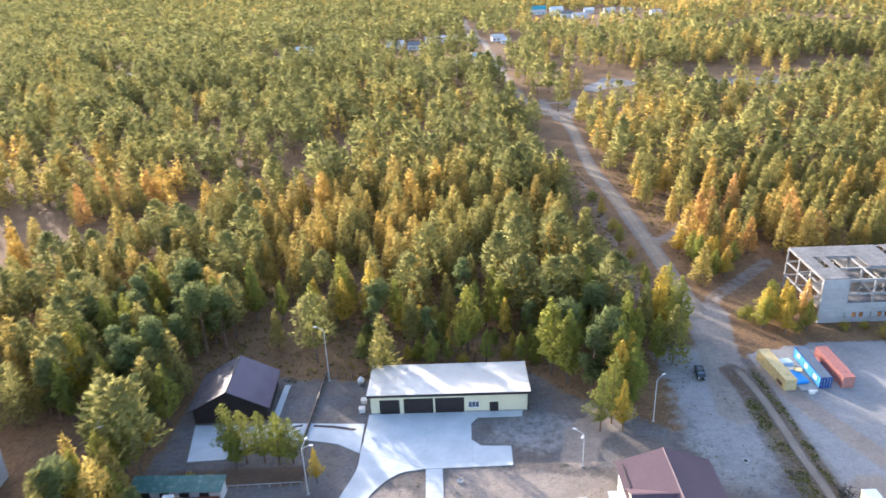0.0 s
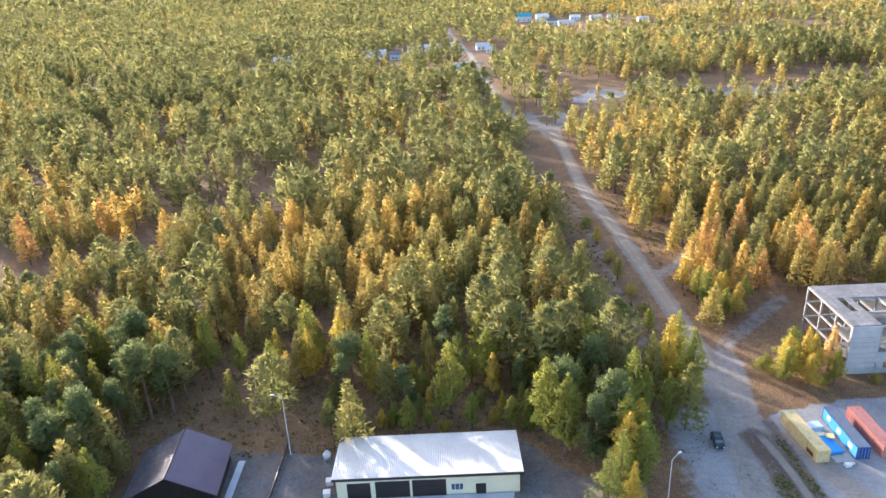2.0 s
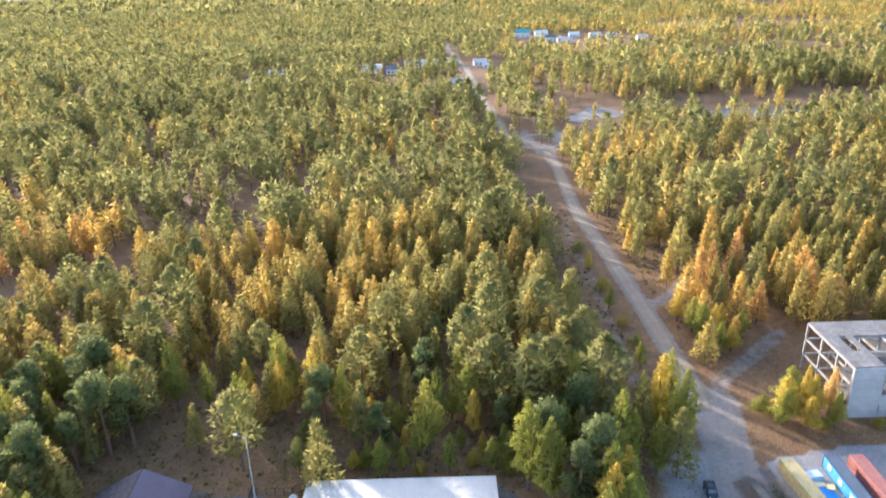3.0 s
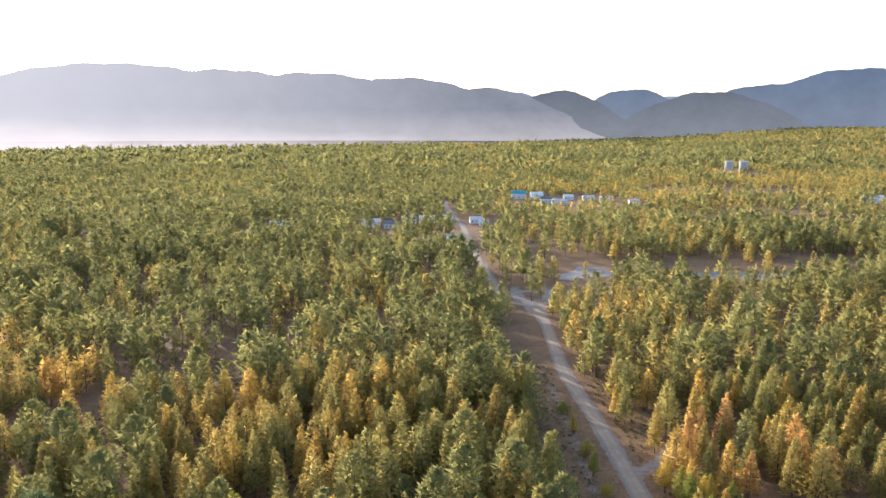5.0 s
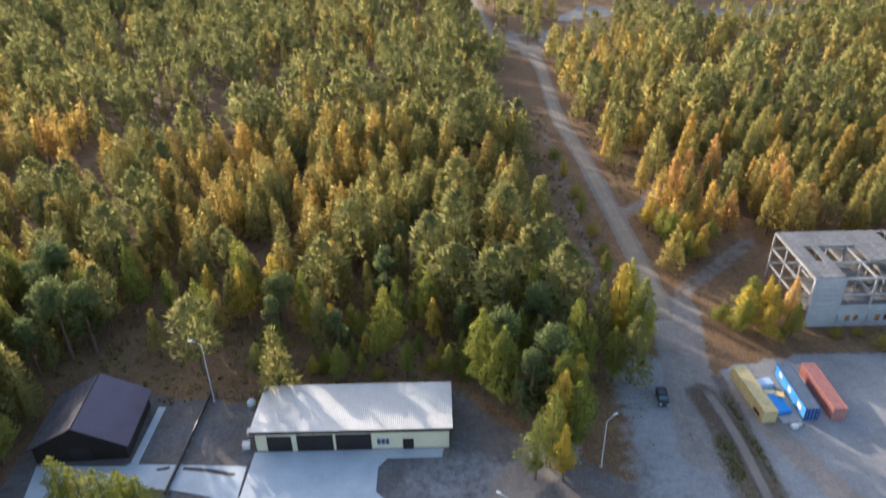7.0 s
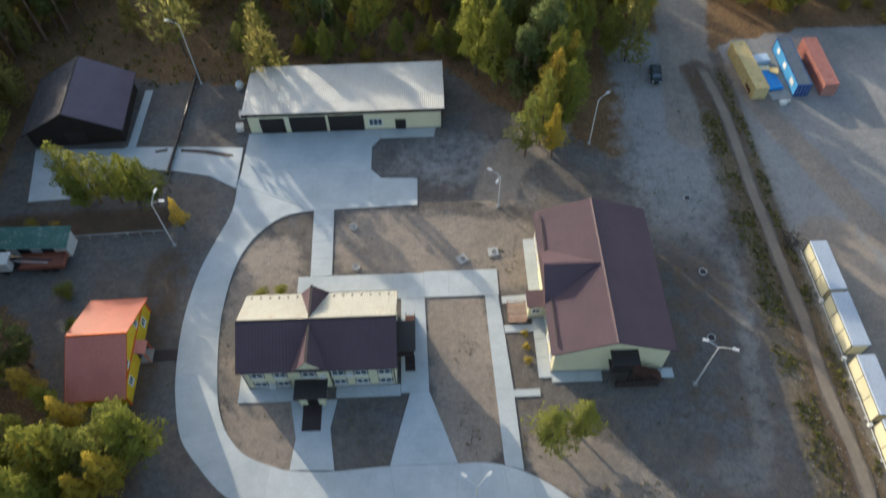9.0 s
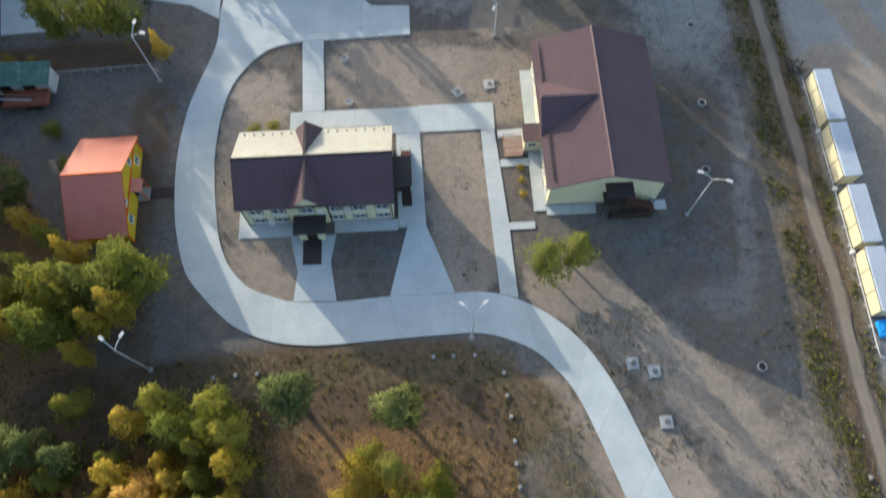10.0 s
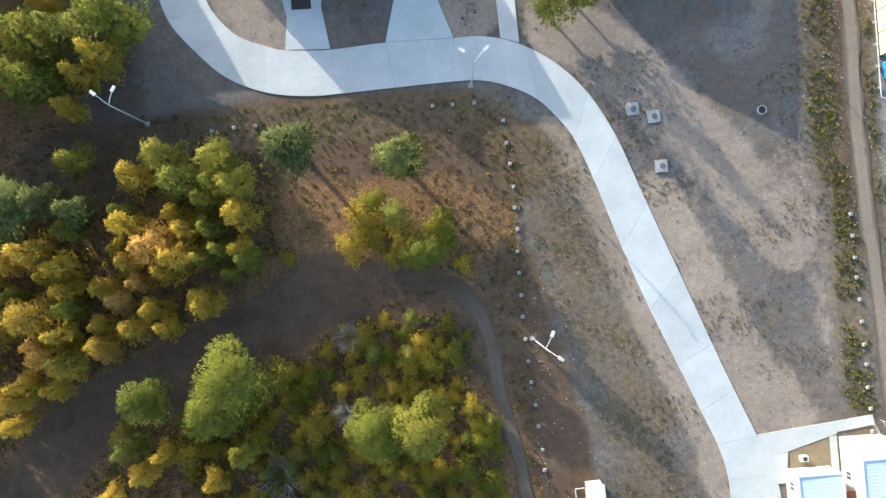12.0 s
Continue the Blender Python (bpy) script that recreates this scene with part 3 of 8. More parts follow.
def ground_material():
    m = bpy.data.materials.new("ground")
    m.use_nodes = True
    nt = m.node_tree
    b = nt.nodes["Principled BSDF"]
    b.inputs["Roughness"].default_value = 0.95
    b.inputs["Specular IOR Level"].default_value = 0.2
    big, mid, fine, coarse = noise_node(nt, 0.06, 6, 0.65), noise_node(nt, 0.45, 6, 0.7), noise_node(nt, 4.0, 5, 0.8), noise_node(nt, 1.3, 6, 0.75)

    def two(c1, c2, n):
        r = ramp_node(nt, [(0.35, c1), (0.65, c2)])
        nt.links.new(n.outputs["Fac"], r.inputs["Fac"])
        return r.outputs["Color"]

    def zone(name, soft=0.35):
        a = nt.nodes.new("ShaderNodeAttribute")
        a.attribute_name = name
        s = nt.nodes.new("ShaderNodeMath")
        s.operation = "MULTIPLY_ADD"
        nt.links.new(mid.outputs["Fac"], s.inputs[0])
        s.inputs[1].default_value = 1.1
        nt.links.new(a.outputs["Fac"], s.inputs[2])
        r = nt.nodes.new("ShaderNodeMapRange")
        r.interpolation_type = "SMOOTHSTEP"
        r.inputs["From Min"].default_value, r.inputs["From Max"].default_value = 1.0 - soft * 0.6, 1.0 + soft * 0.7
        nt.links.new(s.outputs[0], r.inputs["Value"])
        return r.outputs["Result"]

    col = two((0.115, 0.100, 0.091), (0.174, 0.149, 0.129), mid)
    drift = noise_node(nt, 0.16, 5, 0.6)
    r = ramp_node(nt, [(0.47, (0, 0, 0)), (0.60, (0.8, 0.8, 0.8))])
    nt.links.new(drift.outputs["Fac"], r.inputs["Fac"])
    col = mix_node(nt, r.outputs["Color"], col, two((0.118, 0.114, 0.114), (0.168, 0.162, 0.160), coarse))
    fallen = ramp_node(nt, [(0.50, (0, 0, 0)), (0.62, (1, 1, 1))])
    nt.links.new(fine.outputs["Fac"], fallen.inputs["Fac"])
    floor_col = mix_node(nt, fallen.outputs["Color"], two((0.115, 0.070, 0.042), (0.210, 0.124, 0.062), mid), two((0.245, 0.155, 0.068), (0.380, 0.200, 0.082), coarse))
    col = mix_node(nt, zone("litter"), col, floor_col)
    col = mix_node(nt, zone("gravel"), col, two((0.235, 0.228, 0.222), (0.292, 0.283, 0.274), mid))
    col = mix_node(nt, zone("road"), col, two((0.196, 0.174, 0.155), (0.281, 0.242, 0.204), mid))
    col = mix_node(nt, zone("sand"), col, two((0.246, 0.204, 0.170), (0.323, 0.265, 0.217), mid))
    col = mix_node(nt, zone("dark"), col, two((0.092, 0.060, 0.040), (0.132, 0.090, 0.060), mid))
    col = mix_node(nt, zone("grass", 1.0), col, two((0.092, 0.076, 0.047), (0.180, 0.132, 0.076), coarse))
    r = ramp_node(nt, [(0.32, (0.84, 0.835, 0.83)), (0.5, (1, 1, 1)), (0.68, (1.14, 1.13, 1.11))])
    nt.links.new(coarse.outputs["Fac"], r.inputs["Fac"])
    col = mix_node(nt, 1.0, col, r.outputs["Color"], "MULTIPLY")
    r = ramp_node(nt, [(0.25, (0.72, 0.72, 0.72)), (0.5, (0.99, 0.99, 0.99)), (0.8, (1.25, 1.25, 1.25))])
    nt.links.new(fine.outputs["Fac"], r.inputs["Fac"])
    col = mix_node(nt, 1.0, col, r.outputs["Color"], "MULTIPLY")
    r = ramp_node(nt, [(0.3, (0.78, 0.78, 0.78)), (0.7, (1.18, 1.18, 1.18))])
    nt.links.new(big.outputs["Fac"], r.inputs["Fac"])
    col = mix_node(nt, 1.0, col, r.outputs["Color"], "MULTIPLY")
    nt.links.new(col, b.inputs["Base Color"])
    bp = nt.nodes.new("ShaderNodeBump")
    bp.inputs["Strength"].default_value, bp.inputs["Distance"].default_value = 0.6, 0.25
    nt.links.new(mid.outputs["Fac"], bp.inputs["Height"])
    b2 = nt.nodes.new("ShaderNodeBump")
    b2.inputs["Strength"].default_value, b2.inputs["Distance"].default_value = 0.5, 0.06
    nt.links.new(fine.outputs["Fac"], b2.inputs["Height"])
    nt.links.new(bp.outputs["Normal"], b2.inputs["Normal"])
    nt.links.new(b2.outputs["Normal"], b.inputs["Normal"])
    return m


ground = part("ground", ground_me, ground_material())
tagged(ground, "bare grey-brown earth with gravel, sand and autumn leaf litter", "ground", kind="structure")


ACROSS = (-0.5, -0.36, -0.2, 0.0, 0.2, 0.36, 0.5)


def ribbon(name, pts, width, z, material, label, category, wobble=0.3, step=3.0, kind="structure"):
    """A strip of road along a line, with an uneven edge."""
    P = [Vector((*p, 0)) for p in pts]
    line = []
    for i in range(len(P) - 1):
        p0, p1, p2, p3 = P[max(i - 1, 0)], P[i], P[i + 1], P[min(i + 2, len(P) - 1)]
        n = max(2, int((p2 - p1).length / step))
        for k in range(n):
            s = k / n
            line.append(0.5 * ((2 * p1) + (p2 - p0) * s + (2 * p0 - 5 * p1 + 4 * p2 - p3) * s * s + (3 * p1 - p0 - 3 * p2 + p3) * s ** 3))
    line.append(P[-1])
    r = random.Random(len(pts) * 11 + int(width * 10))
    V = []
    for i, p in enumerate(line):
        d = (line[min(i + 1, len(line) - 1)] - line[max(i - 1, 0)]).normalized()
        s = Vector((-d.y, d.x, 0))
        for q, up in zip(ACROSS, (0, 0.02, 0.0, 0.035, 0.0, 0.02, 0)):
            o = s * (q * width + (r.uniform(-wobble, wobble) if abs(q) == 0.5 else 0))
            V.append((p.x + o.x, p.y + o.y, z + up))
    F = [(7 * i + k, 7 * i + k + 1, 7 * i + k + 8, 7 * i + k + 7) for i in range(len(line) - 1) for k in range(6)]
    me = mesh_arrays(name, V, F, [])
    for nm, prof in (("verge", (1, 0.45, 0, 0, 0, 0.45, 1)), ("crest", (0, 0, 0, 1, 0, 0, 0))):
        at = me.attributes.new(nm, "FLOAT", "POINT")
        vals = np.tile(np.array(prof, np.float32), (len(line), 1))
        if nm == "verge":
            vals[0], vals[1] = 1, np.maximum(vals[1], 0.5)
        at.data.foreach_set("value", vals.ravel())
    ob = part(name, me, material)
    return tagged(ob, label, category, kind=kind)


ribbon("road", GRAVEL_ROAD[7:], 4.2, 0.034, gravel_road, "narrower gravel road on to the village", "road", 0.6)
ribbon("road", GRAVEL_ROAD[:8], 4.6, 0.03, gravel_road, "pale rutted gravel road running into the woods", "road", 0.7)
for k, r in enumerate((SIDE_ROADS[0], SIDE_ROADS[3])):
    ribbon("road", r, 4.2, 0.05 + 0.006 * k, gravel_road, "pale gravel side road", "road", 0.8)
ribbon("path", TRACK, 2.0, 0.042, track_dirt, "worn sandy foot track beside a weedy strip", "path", 0.28, 2.0)
ribbon("path", CLEARING_B[2:], 2.0, 0.036, path_dirt, "narrow worn earth path under the trees", "path", 0.4, 2.0)
bare = part("ground_patch", prism(BARE, 0.01, 0.06), plain_gravel)
tagged(bare, "pale bare gravel clearing in the woods", "ground", kind="structure")
pond = part("water", prism([(176 + 32 * math.cos(a) * (1 + 0.2 * math.sin(3 * a)), 412 + 12 * math.sin(a)) for a in np.linspace(0, 6.1, 26)], 0.01, 0.05), puddle)
tagged(pond, "shallow grey water in a woodland clearing", "water", kind="structure")

# ---- concrete drive, slab by slab ----
DRIVE = [((-31.9, 75.15), (-19.53, 69.24)), ((-32, 69.65), (-24.18, 68.19)), ((-33.9, 63.5), (-28.1, 64.2)), ((-35.2, 59), (-30.1, 59.3)),
         ((-36, 53.5), (-30.9, 52.7)), ((-36.2, 48.4), (-30.8, 47.5)), ((-35.8, 42.5), (-30.2, 42)), ((-35.1, 38.5), (-29.5, 38)),
         ((-33.6, 33.6), (-28.2, 34.6)), ((-30.8, 29.9), (-26.2, 32)), ((-27, 26.2), (-24.4, 30.7)), ((-22.3, 24), (-21.9, 29.7)),
         ((-17.4, 23.2), (-19.5, 29)), ((-13.3, 23.2), (-14, 28.7)), ((-6.3, 23.5), (-7.25, 29.1)), ((0.64, 23.75), (1.15, 29.1)),
         ((4.1, 23.66), (3.8, 29.15)), ((7.5, 22.7), (6.7, 28.7)), ((10.8, 20.9), (9.8, 27.5)), ((13.4, 18.1), (13.5, 25.1)),
         ((15.1, 15.45), (17, 21.3)), ((17, 10.6), (20.1, 15.7)), ((19.8, 2.1), (23.2, 7.3)), ((22.6, -5.6), (26.4, -1.1)),
         ((25.5, -12.6), (29.8, -10.2)), ((27.8, -18.2), (32, -15.9)), ((29.5, -22.4), (34.3, -21.5)), ((30.5, -26.5), (36.2, -26.4)),
         ((30.6, -32), (36.8, -32)), ((30.6, -46), (37, -46)), ((30.6, -62), (37, -62))]


def curve_points(pts, n):
    out = []
    P = [Vector(p) for p in pts]
    for i in range(len(P) - 1):
        p0, p1, p2, p3 = P[max(i - 1, 0)], P[i], P[i + 1], P[min(i + 2, len(P) - 1)]
        for k in range(n):
            s = k / n
            out.append(0.5 * ((2 * p1) + (p2 - p0) * s + (2 * p0 - 5 * p1 + 4 * p2 - p3) * s * s + (3 * p1 - p0 - 3 * p2 + p3) * s ** 3))
    return out + [P[-1]]


drive = thing("road", label="pale concrete drive curving round the houses, cast in slabs", category="road", kind="structure")
outer, inner = curve_points([a for a, b in DRIVE], 4), curve_points([b for a, b in DRIVE], 4)
for i in range(0, len(outer) - 1, 4):
    a, b = outer[i:i + 5], inner[i:i + 5]
    g = 0.012
    pts = [p.lerp(q, 0) for p, q in zip(a, b)] + b[::-1]
    c = sum(pts, Vector((0, 0))) / len(pts)
    pts = [p + (c - p).normalized() * g for p in pts]
    part("slab", prism([tuple(p) for p in pts], -0.02, 0.10), concrete, drive)


def pavement(label, *polys, h=0.10, mat=None):
    t = thing("pavement", label=label, category="pavement", kind="structure")
    for p in polys:
        part("slab", prism(p, -0.02, h), mat or concrete, t)
    return t


def quads(x0, y0, x1, y1, nx, ny, g=0.012):
    """Slabs in a rectangle, with joints."""
    out = []
    for i in range(nx):
        for j in range(ny):
            a, b = x0 + (x1 - x0) * i / nx + g, x0 + (x1 - x0) * (i + 1) / nx - g
            c, d = y0 + (y1 - y0) * j / ny + g, y0 + (y1 - y0) * (j + 1) / ny - g
            out.append([(a, c), (b, c), (b, d), (a, d)])
    return out


pavement("broad pale concrete apron in front of the garage",
         [(-31.9, 75.2), (-19.5, 69.28), (-19.5, 77.2), (-31.6, 77.2)], [(-31.6, 77.22), (-19.5, 77.22), (-19.5, 86.0), (-31.3, 86.0)],
         [(-19.48, 69.28), (-10.7, 69.5), (-10.7, 77.2), (-19.48, 77.2)], [(-19.48, 77.22), (-10.7, 77.22), (-10.7, 82.2), (-9.3, 84.1), (-9.3, 86.0), (-19.48, 86.0)],
         [(-9.28, 84.1), (-0.4, 84.1), (-0.1, 86.0), (-9.28, 86.0)], [(-10.68, 69.5), (-3.35, 69.73), (-3.3, 75.06), (-9, 75.35), (-10.68, 77.2)])
pavement("narrow pale concrete walk across a bare lawn", *[[(-19.3 + 0.08 * k, 69.2 - 3.03 * k), (-16.2 + 0.08 * k, 69.3 - 3.03 * k), (-16.12 + 0.08 * k, 66.3 - 3.03 * k), (-19.22 + 0.08 * k, 66.2 - 3.03 * k)] for k in range(4)])
pavement("pale concrete walk between the two houses", *quads(-20.7, 52.95, -2.6, 57.1, 4, 1), *quads(-2.6, 52.95, 8, 57.3, 3, 1))
pavement("long narrow concrete walk to the hall", [(6, 52.9), (7.85, 52.9), (8.2, 48), (6.1, 48)], [(6.1, 47.98), (8.2, 47.98), (8.75, 38.7), (6.45, 38.7)],
         [(6.45, 38.68), (8.75, 38.68), (9.1, 28.0), (6.85, 28.75)], [(8.78, 38.5), (12.2, 38.5), (12.2, 37.5), (8.78, 37.5)], [(8.3, 48.0), (12.2, 48.0), (12.2, 46.9), (8.35, 46.9)],
         [(8.3, 52.6), (12.2, 52.8), (12.2, 51.6), (8.3, 51.5)])
pavement("concrete path widening like a fan to the drive", [(-5.85, 52.9), (-2.55, 52.9), (-2.35, 46), (-5.85, 46)], [(-5.85, 45.98), (-2.35, 45.98), (-2.2, 38.7), (-5.85, 38.6)],
         [(-4.68, 38.58), (-2.2, 38.68), (-0.4, 33.6), (-6.1, 33.4)], [(-6.1, 33.38), (-0.4, 33.58), (1.12, 29.15), (-7.2, 29.15)])
pavement("concrete path from the porch to the drive", [(-19.06, 33), (-14.8, 34.2), (-14.1, 38.0), (-20.1, 38.0)], [(-19.06, 32.98), (-14.8, 34.18), (-14.0, 28.8), (-19.5, 29.05)])
pavement("narrow concrete strip round the house", *quads(-27.0, 38.02, -19.7, 39.88, 3, 1), *quads(-14.3, 38.25, -5.9, 39.88, 3, 1), *quads(-27.0, 39.9, -25.52, 50.3, 1, 4))
pavement("narrow concrete strip round the hall", *quads(12.22, 40.0, 13.88, 51.5, 1, 4), *quads(12.22, 52.85, 13.88, 62.4, 1, 4), *quads(13.9, 39.3, 20.5, 40.78, 2, 1), *quads(28.0, 39.4, 29.9, 40.78, 1, 1))
pavement("concrete yard strip by the dark barn", [(-31.95, 83.0), (-32, 74.2), (-36.5, 77.0), (-42.8, 78.5), (-42.8, 83.6)], [(-42.82, 83.6), (-42.82, 78.5), (-47, 78.9), (-51.6, 79.3), (-51.6, 84.0)],
         [(-51.62, 83.6), (-51.62, 79.3), (-57.5, 73.3), (-64.4, 73.0), (-66.4, 84.0)], [(-49.9, 84.02), (-51.2, 84.02), (-51.0, 97.5), (-49.7, 97.5)])
pavement("pale concrete where the drive and its branch meet", [(34.0, -21.3), (36.9, -23.9), (37.3, -27.4), (35.6, -27.4)], h=0.096)
pavement("concrete branch to the white cabins", [(34.35, -21.5), (43.9, -20.5), (43.9, -22.0), (38, -23.7), (36.3, -24.2)], [(36.2, -24.2), (37.9, -23.8), (37.4, -27.5), (36.35, -27.5)], [(43.92, -20.5), (48.4, -20), (48.6, -21.2), (43.92, -21.8)], *quads(43.0, -28.0, 43.9, -22.2, 1, 3))

# ---- buildings ----
def window(parent, x, y, z, w, h, face, mull=1, name="window", trim=False):
    """A framed window on a wall; face: outward direction 's', 'n', 'e' or 'w'; trim: dark side strips added for reveal
    shade.
    """
    turn = {"s": 0, "e": 90, "n": 180, "w": -90}[face]
    wd = new(name)
    wd.parent = parent
    wd.matrix_basis = pose(x, y, z, 0, 0, turn)
    f = 0.09
    rows = [(-w / 2, -0.06, 0, w / 2, 0.03, f), (-w / 2, -0.06, h - f, w / 2, 0.03, h), (-w / 2, -0.06, f, -w / 2 + f, 0.03, h - f), (w / 2 - f, -0.06, f, w / 2, 0.03, h - f)]
    for k in range(1, mull + 1):
        c = -w / 2 + w * k / (mull + 1)
        rows.append((c - 0.04, -0.055, f, c + 0.04, 0.03, h - f))
    part("frame", boxes(*rows), window_white, wd)
    part("pane", boxes((-w / 2 + f, -0.02, f, w / 2 - f, 0.02, h - f)), window_glass, wd)
    # dark side strips stand in for the shade in the window reveals
    if trim:
        for side in (-1, 1):
            part("trim", boxes((side * (w / 2 + 0.08) - 0.075, -0.05, -0.05, side * (w / 2 + 0.08) + 0.075, 0.03, h + 0.05)), dark_trim, wd)
    part("sill", boxes((-w / 2 - 0.06, -0.16, -0.06, w / 2 + 0.06, 0.02, 0.0)), window_white, wd)
    return wd


def tiled(bm, e0, e1, r0, r1, pitch=0.42, course=0.37, high=0.03):
    """A roof slope of pressed steel tiles: waves across, and a small step at the foot of every course."""
    e0, e1, r0, r1 = (Vector(p) for p in (e0, e1, r0, r1))
    n = (e1 - e0).cross(r0 - e0).normalized()
    n = -n if n.z < 0 else n
    across, rows = max(2, int((e1 - e0).length / pitch)), max(2, int((r0 - e0).length / course))
    grid = []
    for j in range(rows):
        for v, lift in ((j / rows, 0.045), ((j + 0.97) / rows, 0.0)):
            a, b = e0.lerp(r0, v), e1.lerp(r1, v)
            grid.append([bm.verts.new(a.lerp(b, min(1, (i + f) / across)) + n * (lift + h)) for i in range(across) for f, h in ((0, 0), (0.45, high), (0.75, high))] + [bm.verts.new(b + n * lift)])
    for lo, hi in zip(grid, grid[1:]):
        for i in range(len(lo) - 1):
            bm.faces.new((lo[i], lo[i + 1], hi[i + 1], hi[i]))
    q = [bm.verts.new(p - n * 0.05) for p in (e0, e1, r1, r0)]
    bm.faces.new(q[::-1])
    bm.faces.new([q[0], q[1]] + grid[0][::-1])
    return bm


def slope(e0, e1, r0, r1, pitch, m):
    """Steel tiles on the brown roofs, deep profiled sheet on the others."""
    return tiled(bmesh.new(), e0, e1, r0, r1) if m is brown_roof else ribbed(bmesh.new(), e0, e1, r0, r1, pitch, 0.07)


def gable_roof(parent, x0, x1, y0, y1, ze, zr, axis, mats, over=0.5, pitch=0.35, name="roof_slope"):
    """Two profiled slopes over the rectangle, ridge along axis, with ridge cap and barge boards."""
    t = 0.06
    if axis == "x":
        yc = (y0 + y1) / 2
        k = (zr - ze) / ((y1 - y0) / 2)
        ys, yn, zl = y0 - over, y1 + over, ze - k * over
        part(name, slope((x0 - over, ys, zl), (x1 + over, ys, zl), (x0 - over, yc, zr), (x1 + over, yc, zr), pitch, mats[0]), mats[0], parent)
        part(name, slope((x1 + over, yn, zl), (x0 - over, yn, zl), (x1 + over, yc, zr), (x0 - over, yc, zr), pitch, mats[1]), mats[1], parent)
        cap = solid(bmesh.new(), [(x0 - over, yc - 0.2, zr - 0.03), (x1 + over, yc - 0.2, zr - 0.03), (x1 + over, yc, zr + 0.09), (x0 - over, yc, zr + 0.09)], (0, 0, 0.03))
        solid(cap, [(x0 - over, yc, zr + 0.09), (x1 + over, yc, zr + 0.09), (x1 + over, yc + 0.2, zr - 0.03), (x0 - over, yc + 0.2, zr - 0.03)], (0, 0, 0.03))
        part("ridge_cap", cap, mats[2], parent)
        for xx in (x0 - over - 0.04, x1 + over):
            bm = bmesh.new()
            for a, b in (((ys, zl), (yc, zr)), ((yc, zr), (yn, zl))):
                solid(bm, [(xx, a[0], a[1] - 0.16), (xx, b[0], b[1] - 0.16), (xx, b[0], b[1] + 0.05), (xx, a[0], a[1] + 0.05)], (0.04, 0, 0))
            part("barge_board", bm, mats[2], parent)
        for yy, s in ((ys, -1), (yn, 1)):
            part("gutter", tube(bmesh.new(), [(x0 - over, yy + s * 0.06, zl - 0.05), (x1 + over, yy + s * 0.06, zl - 0.05)], 0.07), mats[2], parent)
    else:
        xc = (x0 + x1) / 2
        k = (zr - ze) / ((x1 - x0) / 2)
        xw, xe, zl = x0 - over, x1 + over, ze - k * over
        part(name, slope((xw, y1 + over, zl), (xw, y0 - over, zl), (xc, y1 + over, zr), (xc, y0 - over, zr), pitch, mats[0]), mats[0], parent)
        part(name, slope((xe, y0 - over, zl), (xe, y1 + over, zl), (xc, y0 - over, zr), (xc, y1 + over, zr), pitch, mats[1]), mats[1], parent)
        cap = solid(bmesh.new(), [(xc - 0.2, y0 - over, zr - 0.03), (xc - 0.2, y1 + over, zr - 0.03), (xc, y1 + over, zr + 0.09), (xc, y0 - over, zr + 0.09)], (0, 0, 0.03))
        solid(cap, [(xc, y0 - over, zr + 0.09), (xc, y1 + over, zr + 0.09), (xc + 0.2, y1 + over, zr - 0.03), (xc + 0.2, y0 - over, zr - 0.03)], (0, 0, 0.03))
        part("ridge_cap", cap, mats[2], parent)
        for yy in (y0 - over - 0.04, y1 + over):
            bm = bmesh.new()
            for a, b in (((xw, zl), (xc, zr)), ((xc, zr), (xe, zl))):
                solid(bm, [(a[0], yy, a[1] - 0.16), (b[0], yy, b[1] - 0.16), (b[0], yy, b[1] + 0.05), (a[0], yy, a[1] + 0.05)], (0, 0.04, 0))
            part("barge_board", bm, mats[2], parent)
        for xx, s in ((xw, -1), (xe, 1)):
            part("gutter", tube(bmesh.new(), [(xx + s * 0.06, y0 - over, zl - 0.05), (xx + s * 0.06, y1 + over, zl - 0.05)], 0.07), mats[2], parent)


def gable_walls(parent, x0, x1, y0, y1, ze, zr, axis, mat, z0=0.0, name="wall"):
    """Four walls, the gable ends up to the ridge."""
    t = 0.3
    if axis == "x":
        yc = (y0 + y1) / 2
        for yy in (y0, y1 - t):
            part(name, boxes((x0, yy, z0, x1, yy + t, ze)), mat, parent)
        for xx in (x0, x1 - t):
            part(name, solid(bmesh.new(), [(xx, y0 + t, z0), (xx, y1 - t, z0), (xx, y1 - t, ze + (zr - ze) * t / (yc - y0)), (xx, yc, zr), (xx, y0 + t, ze + (zr - ze) * t / (yc - y0))], (t, 0, 0)), mat, parent)
    else:
        xc = (x0 + x1) / 2
        for xx in (x0, x1 - t):
            part(name, boxes((xx, y0, z0, xx + t, y1, ze)), mat, parent)
        for yy in (y0, y1 - t):
            part(name, solid(bmesh.new(), [(x0 + t, yy, z0), (x1 - t, yy, z0), (x1 - t, yy, ze + (zr - ze) * t / (xc - x0)), (xc, yy, zr), (x0 + t, yy, ze + (zr - ze) * t / (xc - x0))], (0, t, 0)), mat, parent)


